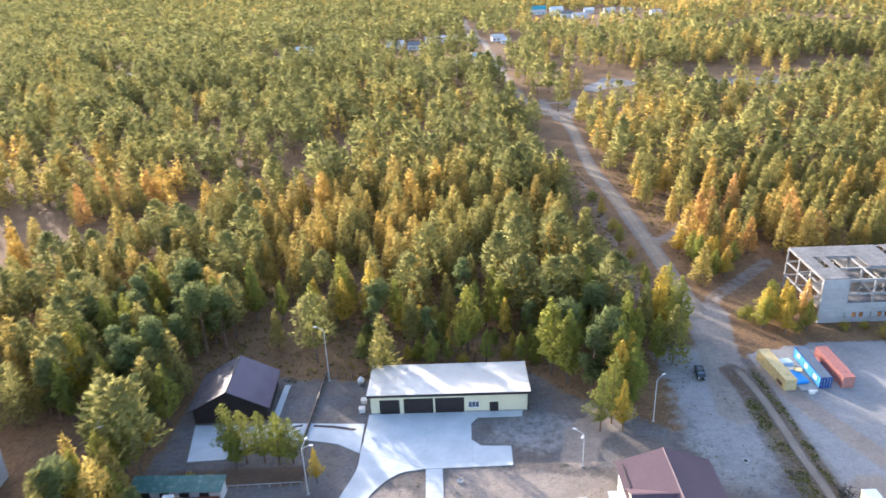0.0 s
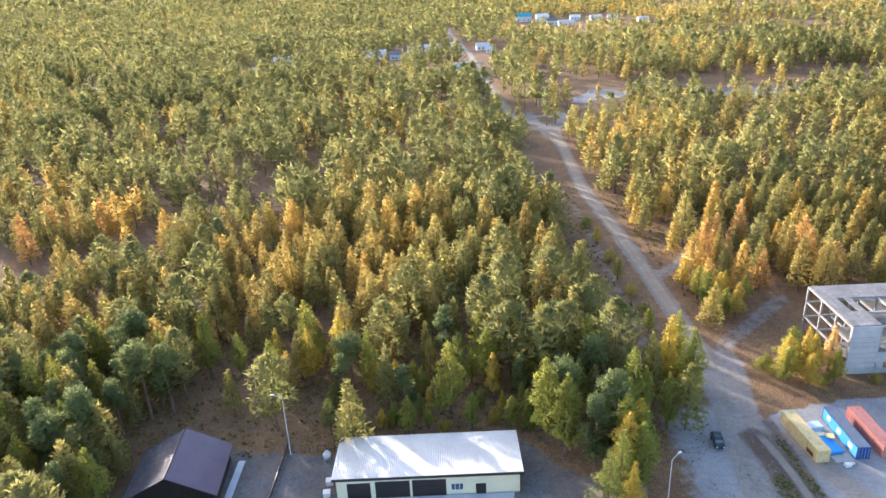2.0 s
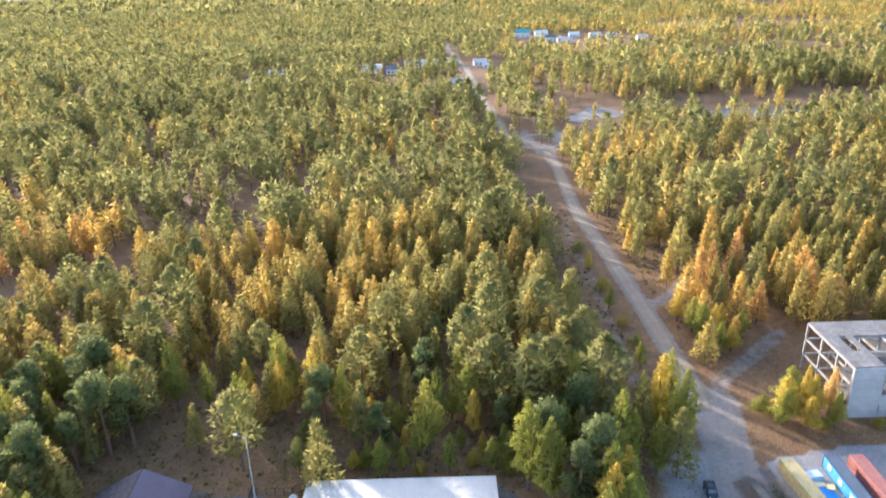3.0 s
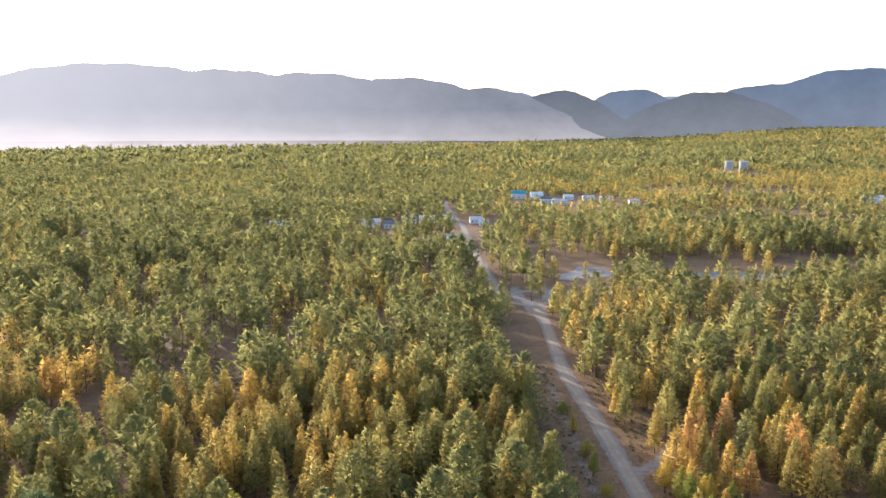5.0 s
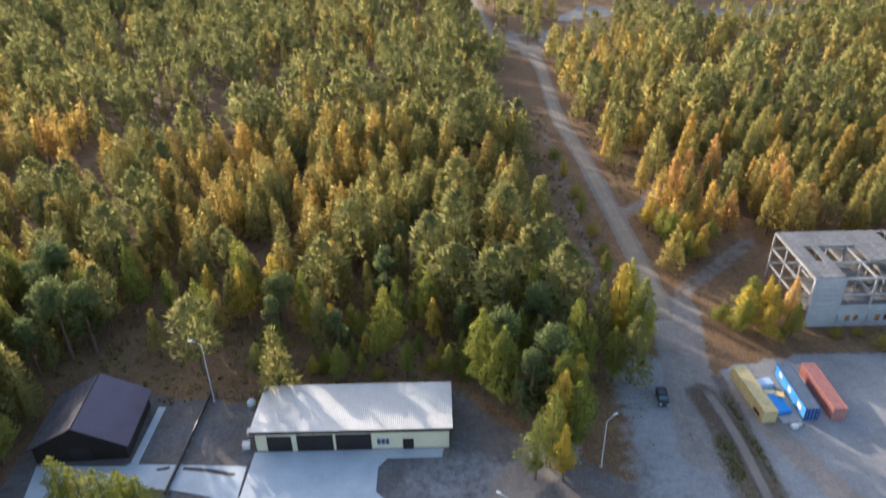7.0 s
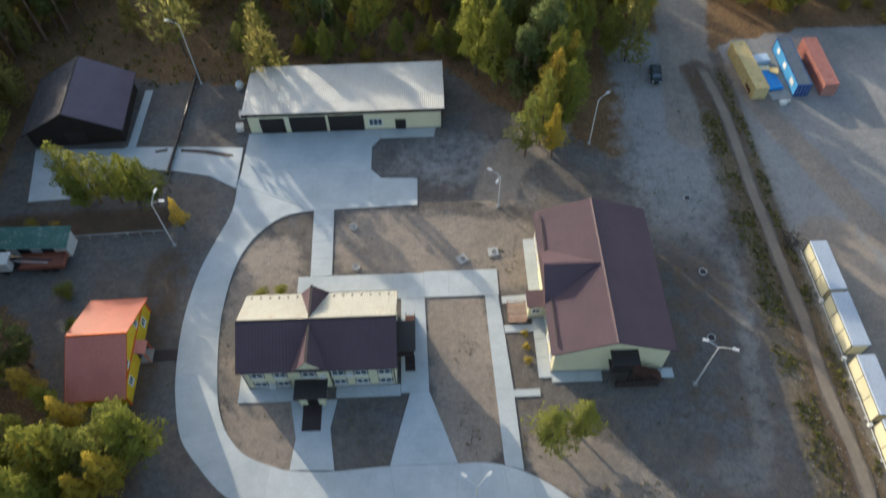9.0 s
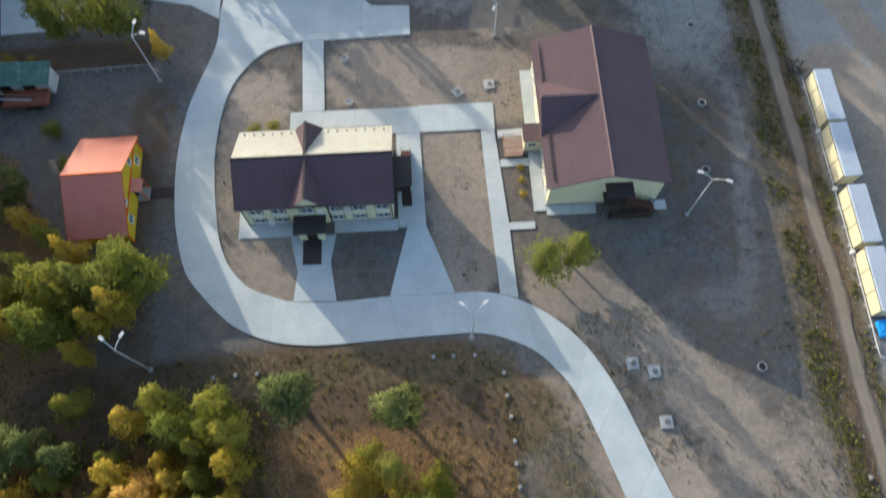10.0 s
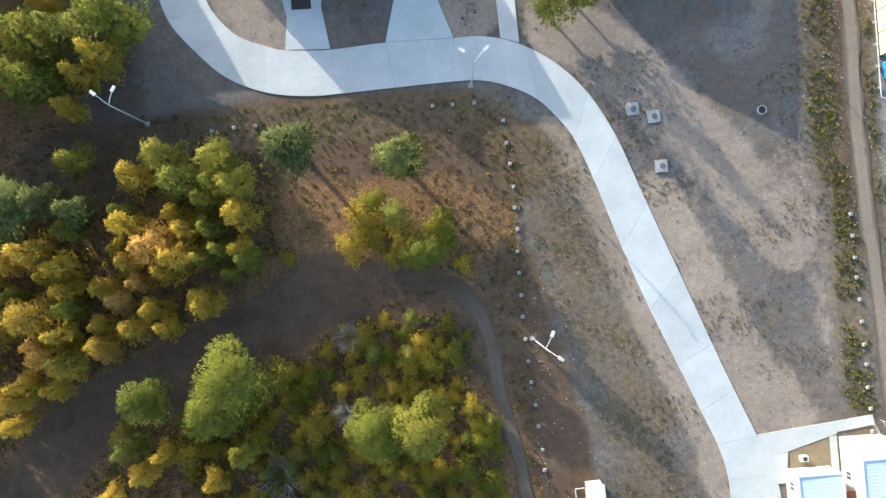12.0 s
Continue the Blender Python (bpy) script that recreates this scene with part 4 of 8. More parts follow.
def snow_guard(parent, a, b, posts, mat):
    """A pipe rail on a roof, on small feet."""
    a, b = Vector(a), Vector(b)
    bm = tube(bmesh.new(), [a, b], 0.035, 5)
    tube(bm, [a + Vector((0, 0, 0.14)), b + Vector((0, 0, 0.14))], 0.035, 5)
    part("snow_rail", bm, mat, parent)
    for k in range(posts):
        p = a.lerp(b, (k + 0.5) / posts)
        part("rail_foot", boxes((p.x - 0.09, p.y - 0.09, p.z - 0.16, p.x + 0.09, p.y + 0.09, p.z + 0.2)), mat, parent)


def stair(parent, x0, y0, x1, y1, z0, z1, n, along, mat):
    """A flight of steps from z0 at its start to z1 at its end."""
    for k in range(n):
        h = z0 + (z1 - z0) * (k + 1) / n
        if along == "y":
            a, b = y0 + (y1 - y0) * k / n, y0 + (y1 - y0) * (k + 1) / n
            part("step", boxes((x0, min(a, b), max(0.0, h - 0.2), x1, max(a, b), h)), mat, parent)
        else:
            a, b = x0 + (x1 - x0) * k / n, x0 + (x1 - x0) * (k + 1) / n
            part("step", boxes((min(a, b), y0, max(0.0, h - 0.2), max(a, b), y1, h)), mat, parent)


def railing(parent, pts, h=1.0, mat=None, every=1.2):
    bm = bmesh.new()
    tube(bm, [(p[0], p[1], p[2] + h) for p in pts], 0.03, 5)
    tube(bm, [(p[0], p[1], p[2] + h * 0.5) for p in pts], 0.022, 5)
    part("handrail", bm, mat or dark_trim, parent)
    for a, b in zip(pts, pts[1:]):
        a, b = Vector(a), Vector(b)
        n = max(1, int((b - a).length / every))
        for k in range(n + 1):
            p = a.lerp(b, k / n)
            part("post", tube(bmesh.new(), [p, p + Vector((0, 0, h))], 0.028, 5), mat or dark_trim, parent)


# --- the long house with two storeys ---
def long_house():
    t = thing("house", label="two-storey cream house with brown tiled roof and cross gables", category="house")
    x0, x1, y0, y1, ze, zr = -25.6, -6.4, 39.9, 50.3, 6.0, 8.8
    gable_walls(t, x0, x1, y0, y1, ze, zr - 0.08, "x", cream)
    part("plinth", boxes((x0 - 0.06, y0 - 0.06, 0, x1 + 0.06, y1 + 0.06, 0.45)), old_concrete, t)
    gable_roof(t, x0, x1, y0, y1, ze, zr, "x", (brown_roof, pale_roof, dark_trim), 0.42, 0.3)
    # cross gables, south and north
    cx, zg = -16.9, 8.55
    for sgn, yw, hw in ((-1, y0 - 0.25, 2.2), (1, y1 - 0.45, 1.75)):
        yy = yw + sgn * 0.4
        yr = 45.1 + sgn * 0.1
        zl = zg - (zg - 5.9) * 1.1
        for s2 in (-1, 1):
            ex = cx + s2 * hw * 1.1
            e_in = 45.1 + sgn * (zr - zl) / (zr - ze) * 5.2 * 0.98
            bm = bmesh.new()
            solid(bm, [(cx, yr + sgn * 0.3, zg + 0.02), (cx, yy, zg + 0.02), (ex, yy, zl), (ex, e_in, zl)], (0, 0, 0.06))
            part("gable_slope", bm, brown_roof, t)
        bm = bmesh.new()
        ya, yb = sorted((yw, y0 + 0.05 if sgn < 0 else y1 - 0.05))
        solid(bm, [(cx - hw, ya, 0.45), (cx + hw, ya, 0.45), (cx + hw, ya, 5.95), (cx, ya, zg - 0.05), (cx - hw, ya, 5.95)], (0, yb - ya, 0))
        part("gable_wall", bm, cream, t)
        part("gable_cap", solid(bmesh.new(), [(cx - 0.16, yy, zg + 0.07), (cx + 0.16, yy, zg + 0.07), (cx + 0.16, yr, zg + 0.07), (cx - 0.16, yr, zg + 0.07)], (0, 0, 0.05)), dark_trim, t)
    # windows on the south front: two rows
    for wx in (-23.8, -20.9, -13.6, -10.7, -7.7):
        window(t, wx, y0 - 0.03, 3.45, 1.55, 1.3, "s", trim=True)
        window(t, wx, y0 - 0.03, 0.95, 1.55, 1.3, "s", trim=True)
    window(t, -17.2, y0 - 0.28, 3.9, 1.65, 1.3, "s", trim=True)
    for wx in (-23.5, -20.5, -13, -9):
        window(t, wx, y1 + 0.03, 1.3, 1.5, 1.35, "n")
        window(t, wx, y1 + 0.03, 4.1, 1.5, 1.35, "n")
    for wy in (42, 48):
        window(t, x0 - 0.03, wy, 4.1, 1.4, 1.35, "w")
    # air conditioning boxes on the front
    for ax, az in ((-22.3, 1.2), (-12.1, 3.8), (-15.5, 3.7)):
        part("air_conditioner", bevelled(boxes((ax - 0.42, y0 - (0.62 if ax < -16 or ax > -14 else 0.6), az, ax + 0.42, y0 - (0.02 if ax < -16 or ax > -14 else 0.27), az + 0.6)), 0.04), white_paint, t)
    for k in range(16):
        gx_ = x0 + 0.5 + k * 1.2
        if abs(gx_ - cx) > 2.2:
            part("snow_stop", bevelled(boxes((gx_ - 0.13, 49.82, 6.28, gx_ + 0.13, 49.98, 6.44)), 0.02), dark_trim, t)
    # small ribbed canopy over the back door
    part("canopy", ribbed(bmesh.new(), (-19.2, 52.5, 2.85), (-15.6, 52.5, 2.85), (-19.2, 50.36, 3.3), (-15.6, 50.36, 3.3), 0.3, 0.06), barn_roof_pale, t)
    for px in (-19.1, -15.7):
        part("post", boxes((px - 0.06, 52.3, 0, px + 0.06, 52.42, 2.86)), dark_trim, t)
    part("door", boxes((-17.6, 50.25, 0.3, -16.3, 50.36, 2.4)), door_dark, t)
    # porch to the south with a dark flat roof, door and steps
    each("porch_wall", [(-18.7, 37.3, 0, -18.5, 39.62, 2.9), (-15.7, 37.3, 0, -15.5, 39.62, 2.9), (-18.5, 37.3, 0, -17.7, 37.5, 2.9), (-16.3, 37.3, 0, -15.7, 37.5, 2.9)], cream, t)
    part("door", boxes((-17.7, 37.36, 0.3, -16.3, 37.46, 2.5)), door_dark, t)
    part("porch_roof", bevelled(boxes((-19.2, 36.9, 2.95, -15.0, 39.62, 3.15)), 0.03), dark_trim, t)
    part("porch_mat", boxes((-18.4, 33.9, 0.10, -16.0, 36.0, 0.17)), step_dark, t)
    stair(t, -18.4, 36.0, -16.0, 37.3, 0.1, 0.4, 3, "y", step_dark)
    # covered stair on the east end
    part("landing", boxes((-6.38, 42.5, 2.7, -4.0, 45.6, 2.85)), step_dark, t)
    part("stair_roof", bevelled(boxes((-6.38, 42.0, 5.2, -3.7, 46.4, 5.35)), 0.03), dark_trim, t)
    stair(t, -5.2, 41.0, -3.9, 42.5, 1.4, 2.8, 7, "y", step_dark)
    stair(t, -5.2, 50.0, -3.9, 45.6, 0.1, 2.8, 15, "y", deck_brown)
    for px, py in ((-4.05, 42.6), (-4.05, 45.5), (-6.2, 42.6), (-6.2, 45.5)):
        part("post", boxes((px - 0.06, py - 0.06, 0, px + 0.06, py + 0.06, 5.2)), dark_trim, t)
    railing(t, [(-4.0, 42.6, 2.85), (-4.0, 45.5, 2.85)], 1.0)
    railing(t, [(-3.95, 50.0, 0.2), (-3.95, 45.6, 2.85)], 1.0)
    railing(t, [(-5.15, 50.0, 0.2), (-5.15, 45.6, 2.85)], 1.0)
    for dx in (x0 + 0.1, x1 - 0.1, -14.6):
        part("downpipe", tube(bmesh.new(), [(dx, y0 - 0.1, 0.2), (dx, y0 - 0.1, 5.8)], 0.06), dark_trim, t)
    return t


long_house()


# --- the hall ---
def hall():
    t = thing("hall", label="large cream hall with dark brown tiled gable roof", category="building")
    x0, x1, y0, y1, ze, zr = 13.9, 28.5, 40.8, 62.4, 6.1, 8.7
    gable_walls(t, x0, x1, y0, y1, ze, zr - 0.08, "y", cream)
    part("plinth", boxes((x0 - 0.06, y0 - 0.06, 0, x1 + 0.06, y1 + 0.06, 0.4)), old_concrete, t)
    gable_roof(t, x0, x1, y0, y1, ze, zr, "y", (brown_roof, brown_roof, brown_roof), 0.5)
    # west cross gable
    cy, hw, zg, xc = 52.2, 4.1, 8.6, 21.2
    for s2 in (-1, 1):
        ey = cy + s2 * hw * 1.1
        zl = zg - (zg - 6.1) * 1.1
        bm = bmesh.new()
        solid(bm, [(xc - 0.6, cy, zg + 0.03), (x0 - 0.55, cy, zg + 0.03), (x0 - 0.55, ey, zl), (x0 - 0.2 + (zl - 5.9) * 2.8, ey, zl)], (0, 0, 0.06))
        part("gable_slope", bm, brown_roof, t)
    bm = bmesh.new()
    solid(bm, [(x0 - 0.12, cy - hw, 0.4), (x0 - 0.12, cy + hw, 0.4), (x0 - 0.12, cy + hw, 6.05), (x0 - 0.12, cy, zg - 0.05), (x0 - 0.12, cy - hw, 6.05)], (0.2, 0, 0))
    part("gable_wall", bm, cream, t)
    part("gable_cap", solid(bmesh.new(), [(x0 - 0.55, cy - 0.16, zg + 0.08), (xc - 0.5, cy - 0.16, zg + 0.08), (xc - 0.5, cy + 0.16, zg + 0.08), (x0 - 0.55, cy + 0.16, zg + 0.08)], (0, 0, 0.05)), brown_roof, t)
    for wy in (42.3, 45.0, 47.4, 57.0, 59.2, 61.2):
        for wz in (1.3, 4.1):
            window(t, x0 - 0.03, wy, wz, 1.1, 1.4, "w")
    for wy in (50.6, 53.4):
        window(t, x0 - 0.15, wy, 4.3, 1.0, 1.3, "w")
    snow_guard(t, (x0 + 0.25, 41.2, 6.45), (x0 + 0.25, 48.4, 6.45), 9, dark_trim)
    snow_guard(t, (x0 + 0.25, 55.6, 6.45), (x0 + 0.25, 62.0, 6.45), 8, dark_trim)
    # entrance box on the west with its deck
    each("porch_wall", [(11.6, 49.0, 0.5, 13.76, 49.15, 3.3), (11.6, 51.0, 0.5, 13.76, 51.15, 3.3), (11.6, 49.15, 0.5, 11.75, 51.0, 3.3)], cream, t)
    part("porch_roof", bevelled(boxes((11.3, 48.7, 3.3, 13.76, 51.5, 3.45)), 0.03), brown_roof, t)
    window(t, 12.6, 48.97, 1.6, 1.1, 1.0, "s")
    part("porch_base", boxes((11.5, 48.9, 0, 13.76, 51.25, 0.5)), old_concrete, t)
    for k in range(8):
        part("deck_board", boxes((8.9, 48.2 + k * 0.38, 0.42, 11.5, 48.55 + k * 0.38, 0.5)), deck_pale, t)
    each("deck_frame", [(9.0, 48.3, 0, 9.15, 51.1, 0.42), (11.3, 48.3, 0, 11.45, 51.1, 0.42)], step_dark, t)
    railing(t, [(8.95, 48.25, 0.5), (11.4, 48.25, 0.5)], 0.9, rust_red)
    railing(t, [(8.95, 51.2, 0.5), (11.4, 51.2, 0.5)], 0.9, rust_red)
    railing(t, [(8.95, 48.25, 0.5), (8.95, 49.2, 0.5)], 0.9, rust_red)
    railing(t, [(8.95, 50.3, 0.5), (8.95, 51.2, 0.5)], 0.9, rust_red)
    # outside stair on the south gable
    part("stair_box", boxes((20.9, 38.9, 3.2, 23.6, 40.76, 3.35)), step_dark, t)
    part("stair_roof", bevelled(boxes((20.7, 38.6, 5.8, 24.2, 40.76, 5.95)), 0.03), dark_trim, t)
    part("door", boxes((21.4, 40.68, 3.35, 22.5, 40.79, 5.4)), door_dark, t)
    stair(t, 28.2, 39.0, 23.6, 40.3, 0.0, 3.3, 16, "x", deck_brown)
    for px in (20.95, 23.5):
        part("post", boxes((px - 0.06, 38.95, 0, px + 0.06, 39.07, 5.8)), dark_trim, t)
    railing(t, [(20.95, 38.95, 3.35), (23.6, 38.95, 3.35)], 1.0)
    railing(t, [(23.6, 38.95, 3.35), (28.2, 38.95, 0.1)], 1.0)
    railing(t, [(23.6, 40.3, 3.35), (28.2, 40.3, 0.1)], 1.0)
    for k in range(4):
        a = 23.7 + 1.1 * k
        top = 3.3 * (28.2 - a) / 4.6
        part("brace", tube(bmesh.new(), [(a, 38.86, 0.1), (a + 1.0, 38.86, max(0.3, top - 0.5))], 0.05, 5), deck_brown, t)
        part("brace", tube(bmesh.new(), [(a + 1.0, 38.84, 0.1), (a, 38.84, top)], 0.05, 5), deck_brown, t)
    each("stair_wall", [(22.0, 38.3, 0, 27.5, 38.45, 1.6), (22.0, 38.45, 0, 22.15, 38.9, 1.6)], step_dark, t)
    return t


hall()


# --- the garage ---
def garage():
    t = thing("garage", label="long cream garage with three dark doors and pale metal roof", category="garage")
    x0, x1, y0, y1 = -31.0, 0.95, 86.1, 97.4
    zf, zb = 4.75, 4.0
    doors = [(-29.1, -25.0, 3.4), (-24.2, -18.2, 3.6), (-17.8, -11.9, 3.6)]
    part("wall", boxes((x0, y1 - 0.3, 0, x1, y1, zb)), cream, t)
    for xx in (x0, x1 - 0.3):
        part("wall", solid(bmesh.new(), [(xx, y0, 0), (xx, y1 - 0.3, 0), (xx, y1 - 0.3, zb), (xx, y0, zf)], (0.3, 0, 0)), cream, t)
    front = [(x0 + 0.3, doors[0][0]), (doors[0][1], doors[1][0]), (doors[1][1], doors[2][0]), (doors[2][1], -6.8), (-5.0, x1 - 0.3)]
    rows = [(a, y0, 0, b, y0 + 0.3, zf) for a, b in front] + [(a, y0, h, b, y0 + 0.3, zf) for a, b, h in doors] + [(-6.8, y0, 2.3, -5.0, y0 + 0.3, zf)]
    each("wall", rows, cream, t)
    for a, b, h in doors:
        d = part("garage_door", boxes((a, y0 + 0.12, 0, b, y0 + 0.2, h)), door_dark, t)
        for k in range(5):
            part("door_panel", boxes((a + 0.05, y0 + 0.08, 0.05 + h / 5 * k, b - 0.05, y0 + 0.12, h / 5 * (k + 1) - 0.03)), door_dark, d)
    part("door", boxes((-6.8, y0 + 0.1, 0, -5.0, y0 + 0.2, 2.3)), door_dark, t)
    window(t, -10.0, y0 - 0.03, 1.1, 2.2, 1.5, "s", 2)
    bm = ribbed(bmesh.new(), (x0 - 0.5, y0 - 0.6, zf + 0.22), (x1 + 0.5, y0 - 0.6, zf + 0.22), (x0 - 0.5, y1 + 0.6, zb + 0.05), (x1 + 0.5, y1 + 0.6, zb + 0.05), 0.32, 0.045)
    part("roof", bm, grey_roof, t)
    each("fascia", [(x0 - 0.5, y0 - 0.66, zf - 0.35, x1 + 0.5, y0 - 0.61, zf + 0.2), (x0 - 0.5, y0 - 0.6, zf - 0.12, x1 + 0.5, y0 - 0.02, zf - 0.04)], dark_trim, t)
    each("plinth", [(x0 - 0.04, y0 - 0.05, 0, doors[0][0], y0 - 0.01, 0.3), (-11.8, y0 - 0.05, 0, -6.9, y0 - 0.01, 0.3), (-4.9, y0 - 0.05, 0, x1 + 0.04, y0 - 0.01, 0.3)], old_concrete, t)
    each("corner_trim", [(x0 - 0.06, y0 - 0.06, 0, x0 + 0.1, y0 + 0.1, zf), (x1 - 0.1, y0 - 0.06, 0, x1 + 0.06, y0 + 0.1, zf)], dark_trim, t)
    return t


garage()


# --- dark wooden barn ---
def barn():
    t = thing("barn", -59.6, 91.7, 0, 3.0, "dark wooden barn with a steep brown metal roof", "barn")
    x0, x1, y0, y1, ze, zr = -7.4, 7.4, -6.6, 5.8, 3.6, 7.6
    gable_walls(t, x0, x1, y0, y1, ze, zr - 0.1, "y", barn_wood)
    # the west slope takes the paler metal with the sun's sheen painted in
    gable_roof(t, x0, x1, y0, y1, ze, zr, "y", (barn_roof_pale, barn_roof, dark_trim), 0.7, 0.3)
    for k in range(30):
        a = x0 + 0.3 + k * (x1 - x0 - 0.6) / 30
        h = ze + (zr - ze) * (1 - abs(a + 0.2) / 7.4) - 0.3
        part("board", boxes((a, y0 - 0.05, 0.05, a + 0.42, y0 - 0.005, h)), barn_wood, t)
    part("door", boxes((-1.6, y0 - 0.1, 0.05, 1.6, y0 - 0.06, 2.8)), step_dark, t)
    return t


barn()


# --- orange-roofed yellow shed ---
def red_house():
    t = thing("cottage", -44.3, 45.2, 0, 1.5, "yellow cottage with orange trim and a coral metal roof", "cottage")
    x0, x1, y0, y1, ze, zr = -3.4, 3.4, -6.9, 6.9, 3.2, 6.7
    gable_walls(t, x0, x1, y0, y1, ze, zr - 0.1, "x", yellow_wall)
    gable_roof(t, x0, x1, y0, y1, ze, zr, "x", (red_roof, red_roof, orange_trim), 0.45, 0.25)
    part("floor_band", boxes((x1, y0, 2.9, x1 + 0.08, y1, 3.2)), orange_trim, t)
    each("corner_trim", [(x1 - 0.02, y0 - 0.08, 0, x1 + 0.08, y0 + 0.14, 3.2), (x1 - 0.02, y1 - 0.14, 0, x1 + 0.08, y1 + 0.08, 3.2)], orange_trim, t)
    for wy in (-2.9, 2.9):
        window(t, x1 + 0.03, wy, 3.5, 0.9, 1.1, "e")
        window(t, x1 + 0.03, wy * 1.5, 1.2, 1.1, 1.2, "e")
    part("porch_roof", solid(bmesh.new(), [(x1 + 0.05, -1.0, 2.9), (x1 + 1.5, -1.0, 2.5), (x1 + 1.5, 1.0, 2.5), (x1 + 0.05, 1.0, 2.9)], (0, 0, 0.08)), red_roof, t)
    for wy in (-0.9, 0.9):
        part("post", boxes((x1 + 1.3, wy - 0.06, 0, x1 + 1.42, wy + 0.06, 2.52)), orange_trim, t)
    part("door", boxes((x1, -0.5, 0.1, x1 + 0.06, 0.5, 2.1)), door_dark, t)
    part("step", boxes((x1 + 0.08, -1.0, 0, x1 + 1.6, 1.0, 0.2)), old_concrete, t)
    part("step", boxes((x1 + 1.6, -0.8, 0, x1 + 5.2, 0.8, 0.06)), step_dark, t)
    return t


red_house()


# --- unfinished concrete frame building ---
def ruin():
    t = thing("ruin", label="abandoned three-storey concrete frame with missing roof slabs", category="ruin")
    X = [73.6 + 6.1 * k for k in range(10)]
    Y = [117.6, 123.8, 130.0, 136.4]
    Z = [0, 3.9, 7.7, 11.4]
    for i, x in enumerate(X):
        for j, y in enumerate(Y):
            part("column", boxes((x - 0.2, y - 0.2, 0, x + 0.2, y + 0.2, Z[3] - 0.5)), old_concrete, t)
    for k in (1, 2, 3):
        for j, y in enumerate(Y):
            part("beam", boxes((X[0] - 0.2, y - 0.17, Z[k] - 0.5, X[-1] + 0.2, y + 0.17, Z[k] - 0.12)), old_concrete, t)
        for i, x in enumerate(X):
            part("beam", boxes((x - 0.17, Y[0] + 0.18, Z[k] - 0.48, x + 0.17, Y[-1] - 0.18, Z[k] - 0.1)), old_concrete, t)
    rr = random.Random(5)
    for i in range(len(X) - 1):
        for j in range(3):
            for k in (1, 2, 3):
                if k == 3:
                    if (i, j) in ((1, 0), (2, 0), (3, 0), (1, 1), (5, 0), (6, 1)):
                        continue
                elif i > 0 and rr.random() < 0.35:
                    continue
                elif i == 0 and k < 3 and j > 0:
                    continue
                for q in range(4):
                    if k == 3 and rr.random() < 0.06:
                        continue
                    a = X[i] + 0.02 + q * 1.525
                    part("roof_slab" if k == 3 else "floor_slab", boxes((a, Y[j] + 0.02, Z[k] - 0.10, a + 1.49, Y[j + 1] - 0.02, Z[k] + 0.12)), roof_felt, t)
    # wall panels on the south side, ground floor with small windows
    for i in range(len(X) - 1):
        for k, (z0, z1) in enumerate(((0.0, 1.3), (1.35, 2.6), (2.65, 3.85), (3.9, 5.1), (5.15, 6.4), (6.45, 7.6), (7.65, 8.9), (8.95, 10.1), (10.15, 11.4))):
            solid_bay = i == 0 or k in (0, 2, 3) or (i in (4, 7) and k < 6)
            if k == 1 and i > 0:
                for a, b in ((0.2, 1.7), (2.7, 3.4), (4.4, 5.9)):
                    part("wall_panel", boxes((X[i] + a, Y[0] - 0.42, z0, X[i] + b, Y[0] - 0.22, z1)), panel_concrete, t)
            elif solid_bay:
                part("wall_panel", boxes((X[i] - 0.18, Y[0] - 0.42, z0, X[i + 1] - 0.22, Y[0] - 0.22, z1)), panel_concrete, t)
    return t


ruin()


# --- white flats at the edge of the woods ---
def flats():
    t = thing("apartment_block", label="white panel apartment block with small dark windows", category="building")
    x0, x1, y0, y1, h = -118, -97.0, 58.0, 70.5, 13.5
    for side in ((x0, y0, 0, x1, y0 + 0.3, h), (x0, y1 - 0.3, 0, x1, y1, h), (x1 - 0.3, y0 + 0.3, 0, x1, y1 - 0.3, h), (x0, y0 + 0.3, 0, x0 + 0.3, y1 - 0.3, h)):
        part("wall", boxes(side), white_paint, t)
    part("roof", boxes((x0 - 0.3, y0 - 0.3, h, x1 + 0.3, y1 + 0.3, h + 0.35)), old_concrete, t)
    for k in range(4):
        for wy in (61, 64.3, 67.6):
            window(t, x1 + 0.03, wy, 1.2 + 3.1 * k, 1.2, 1.3, "e")
        for wx in range(-116, -97, 4):
            window(t, wx, y0 - 0.03, 1.2 + 3.1 * k, 1.4, 1.3, "s")
    return t


flats()

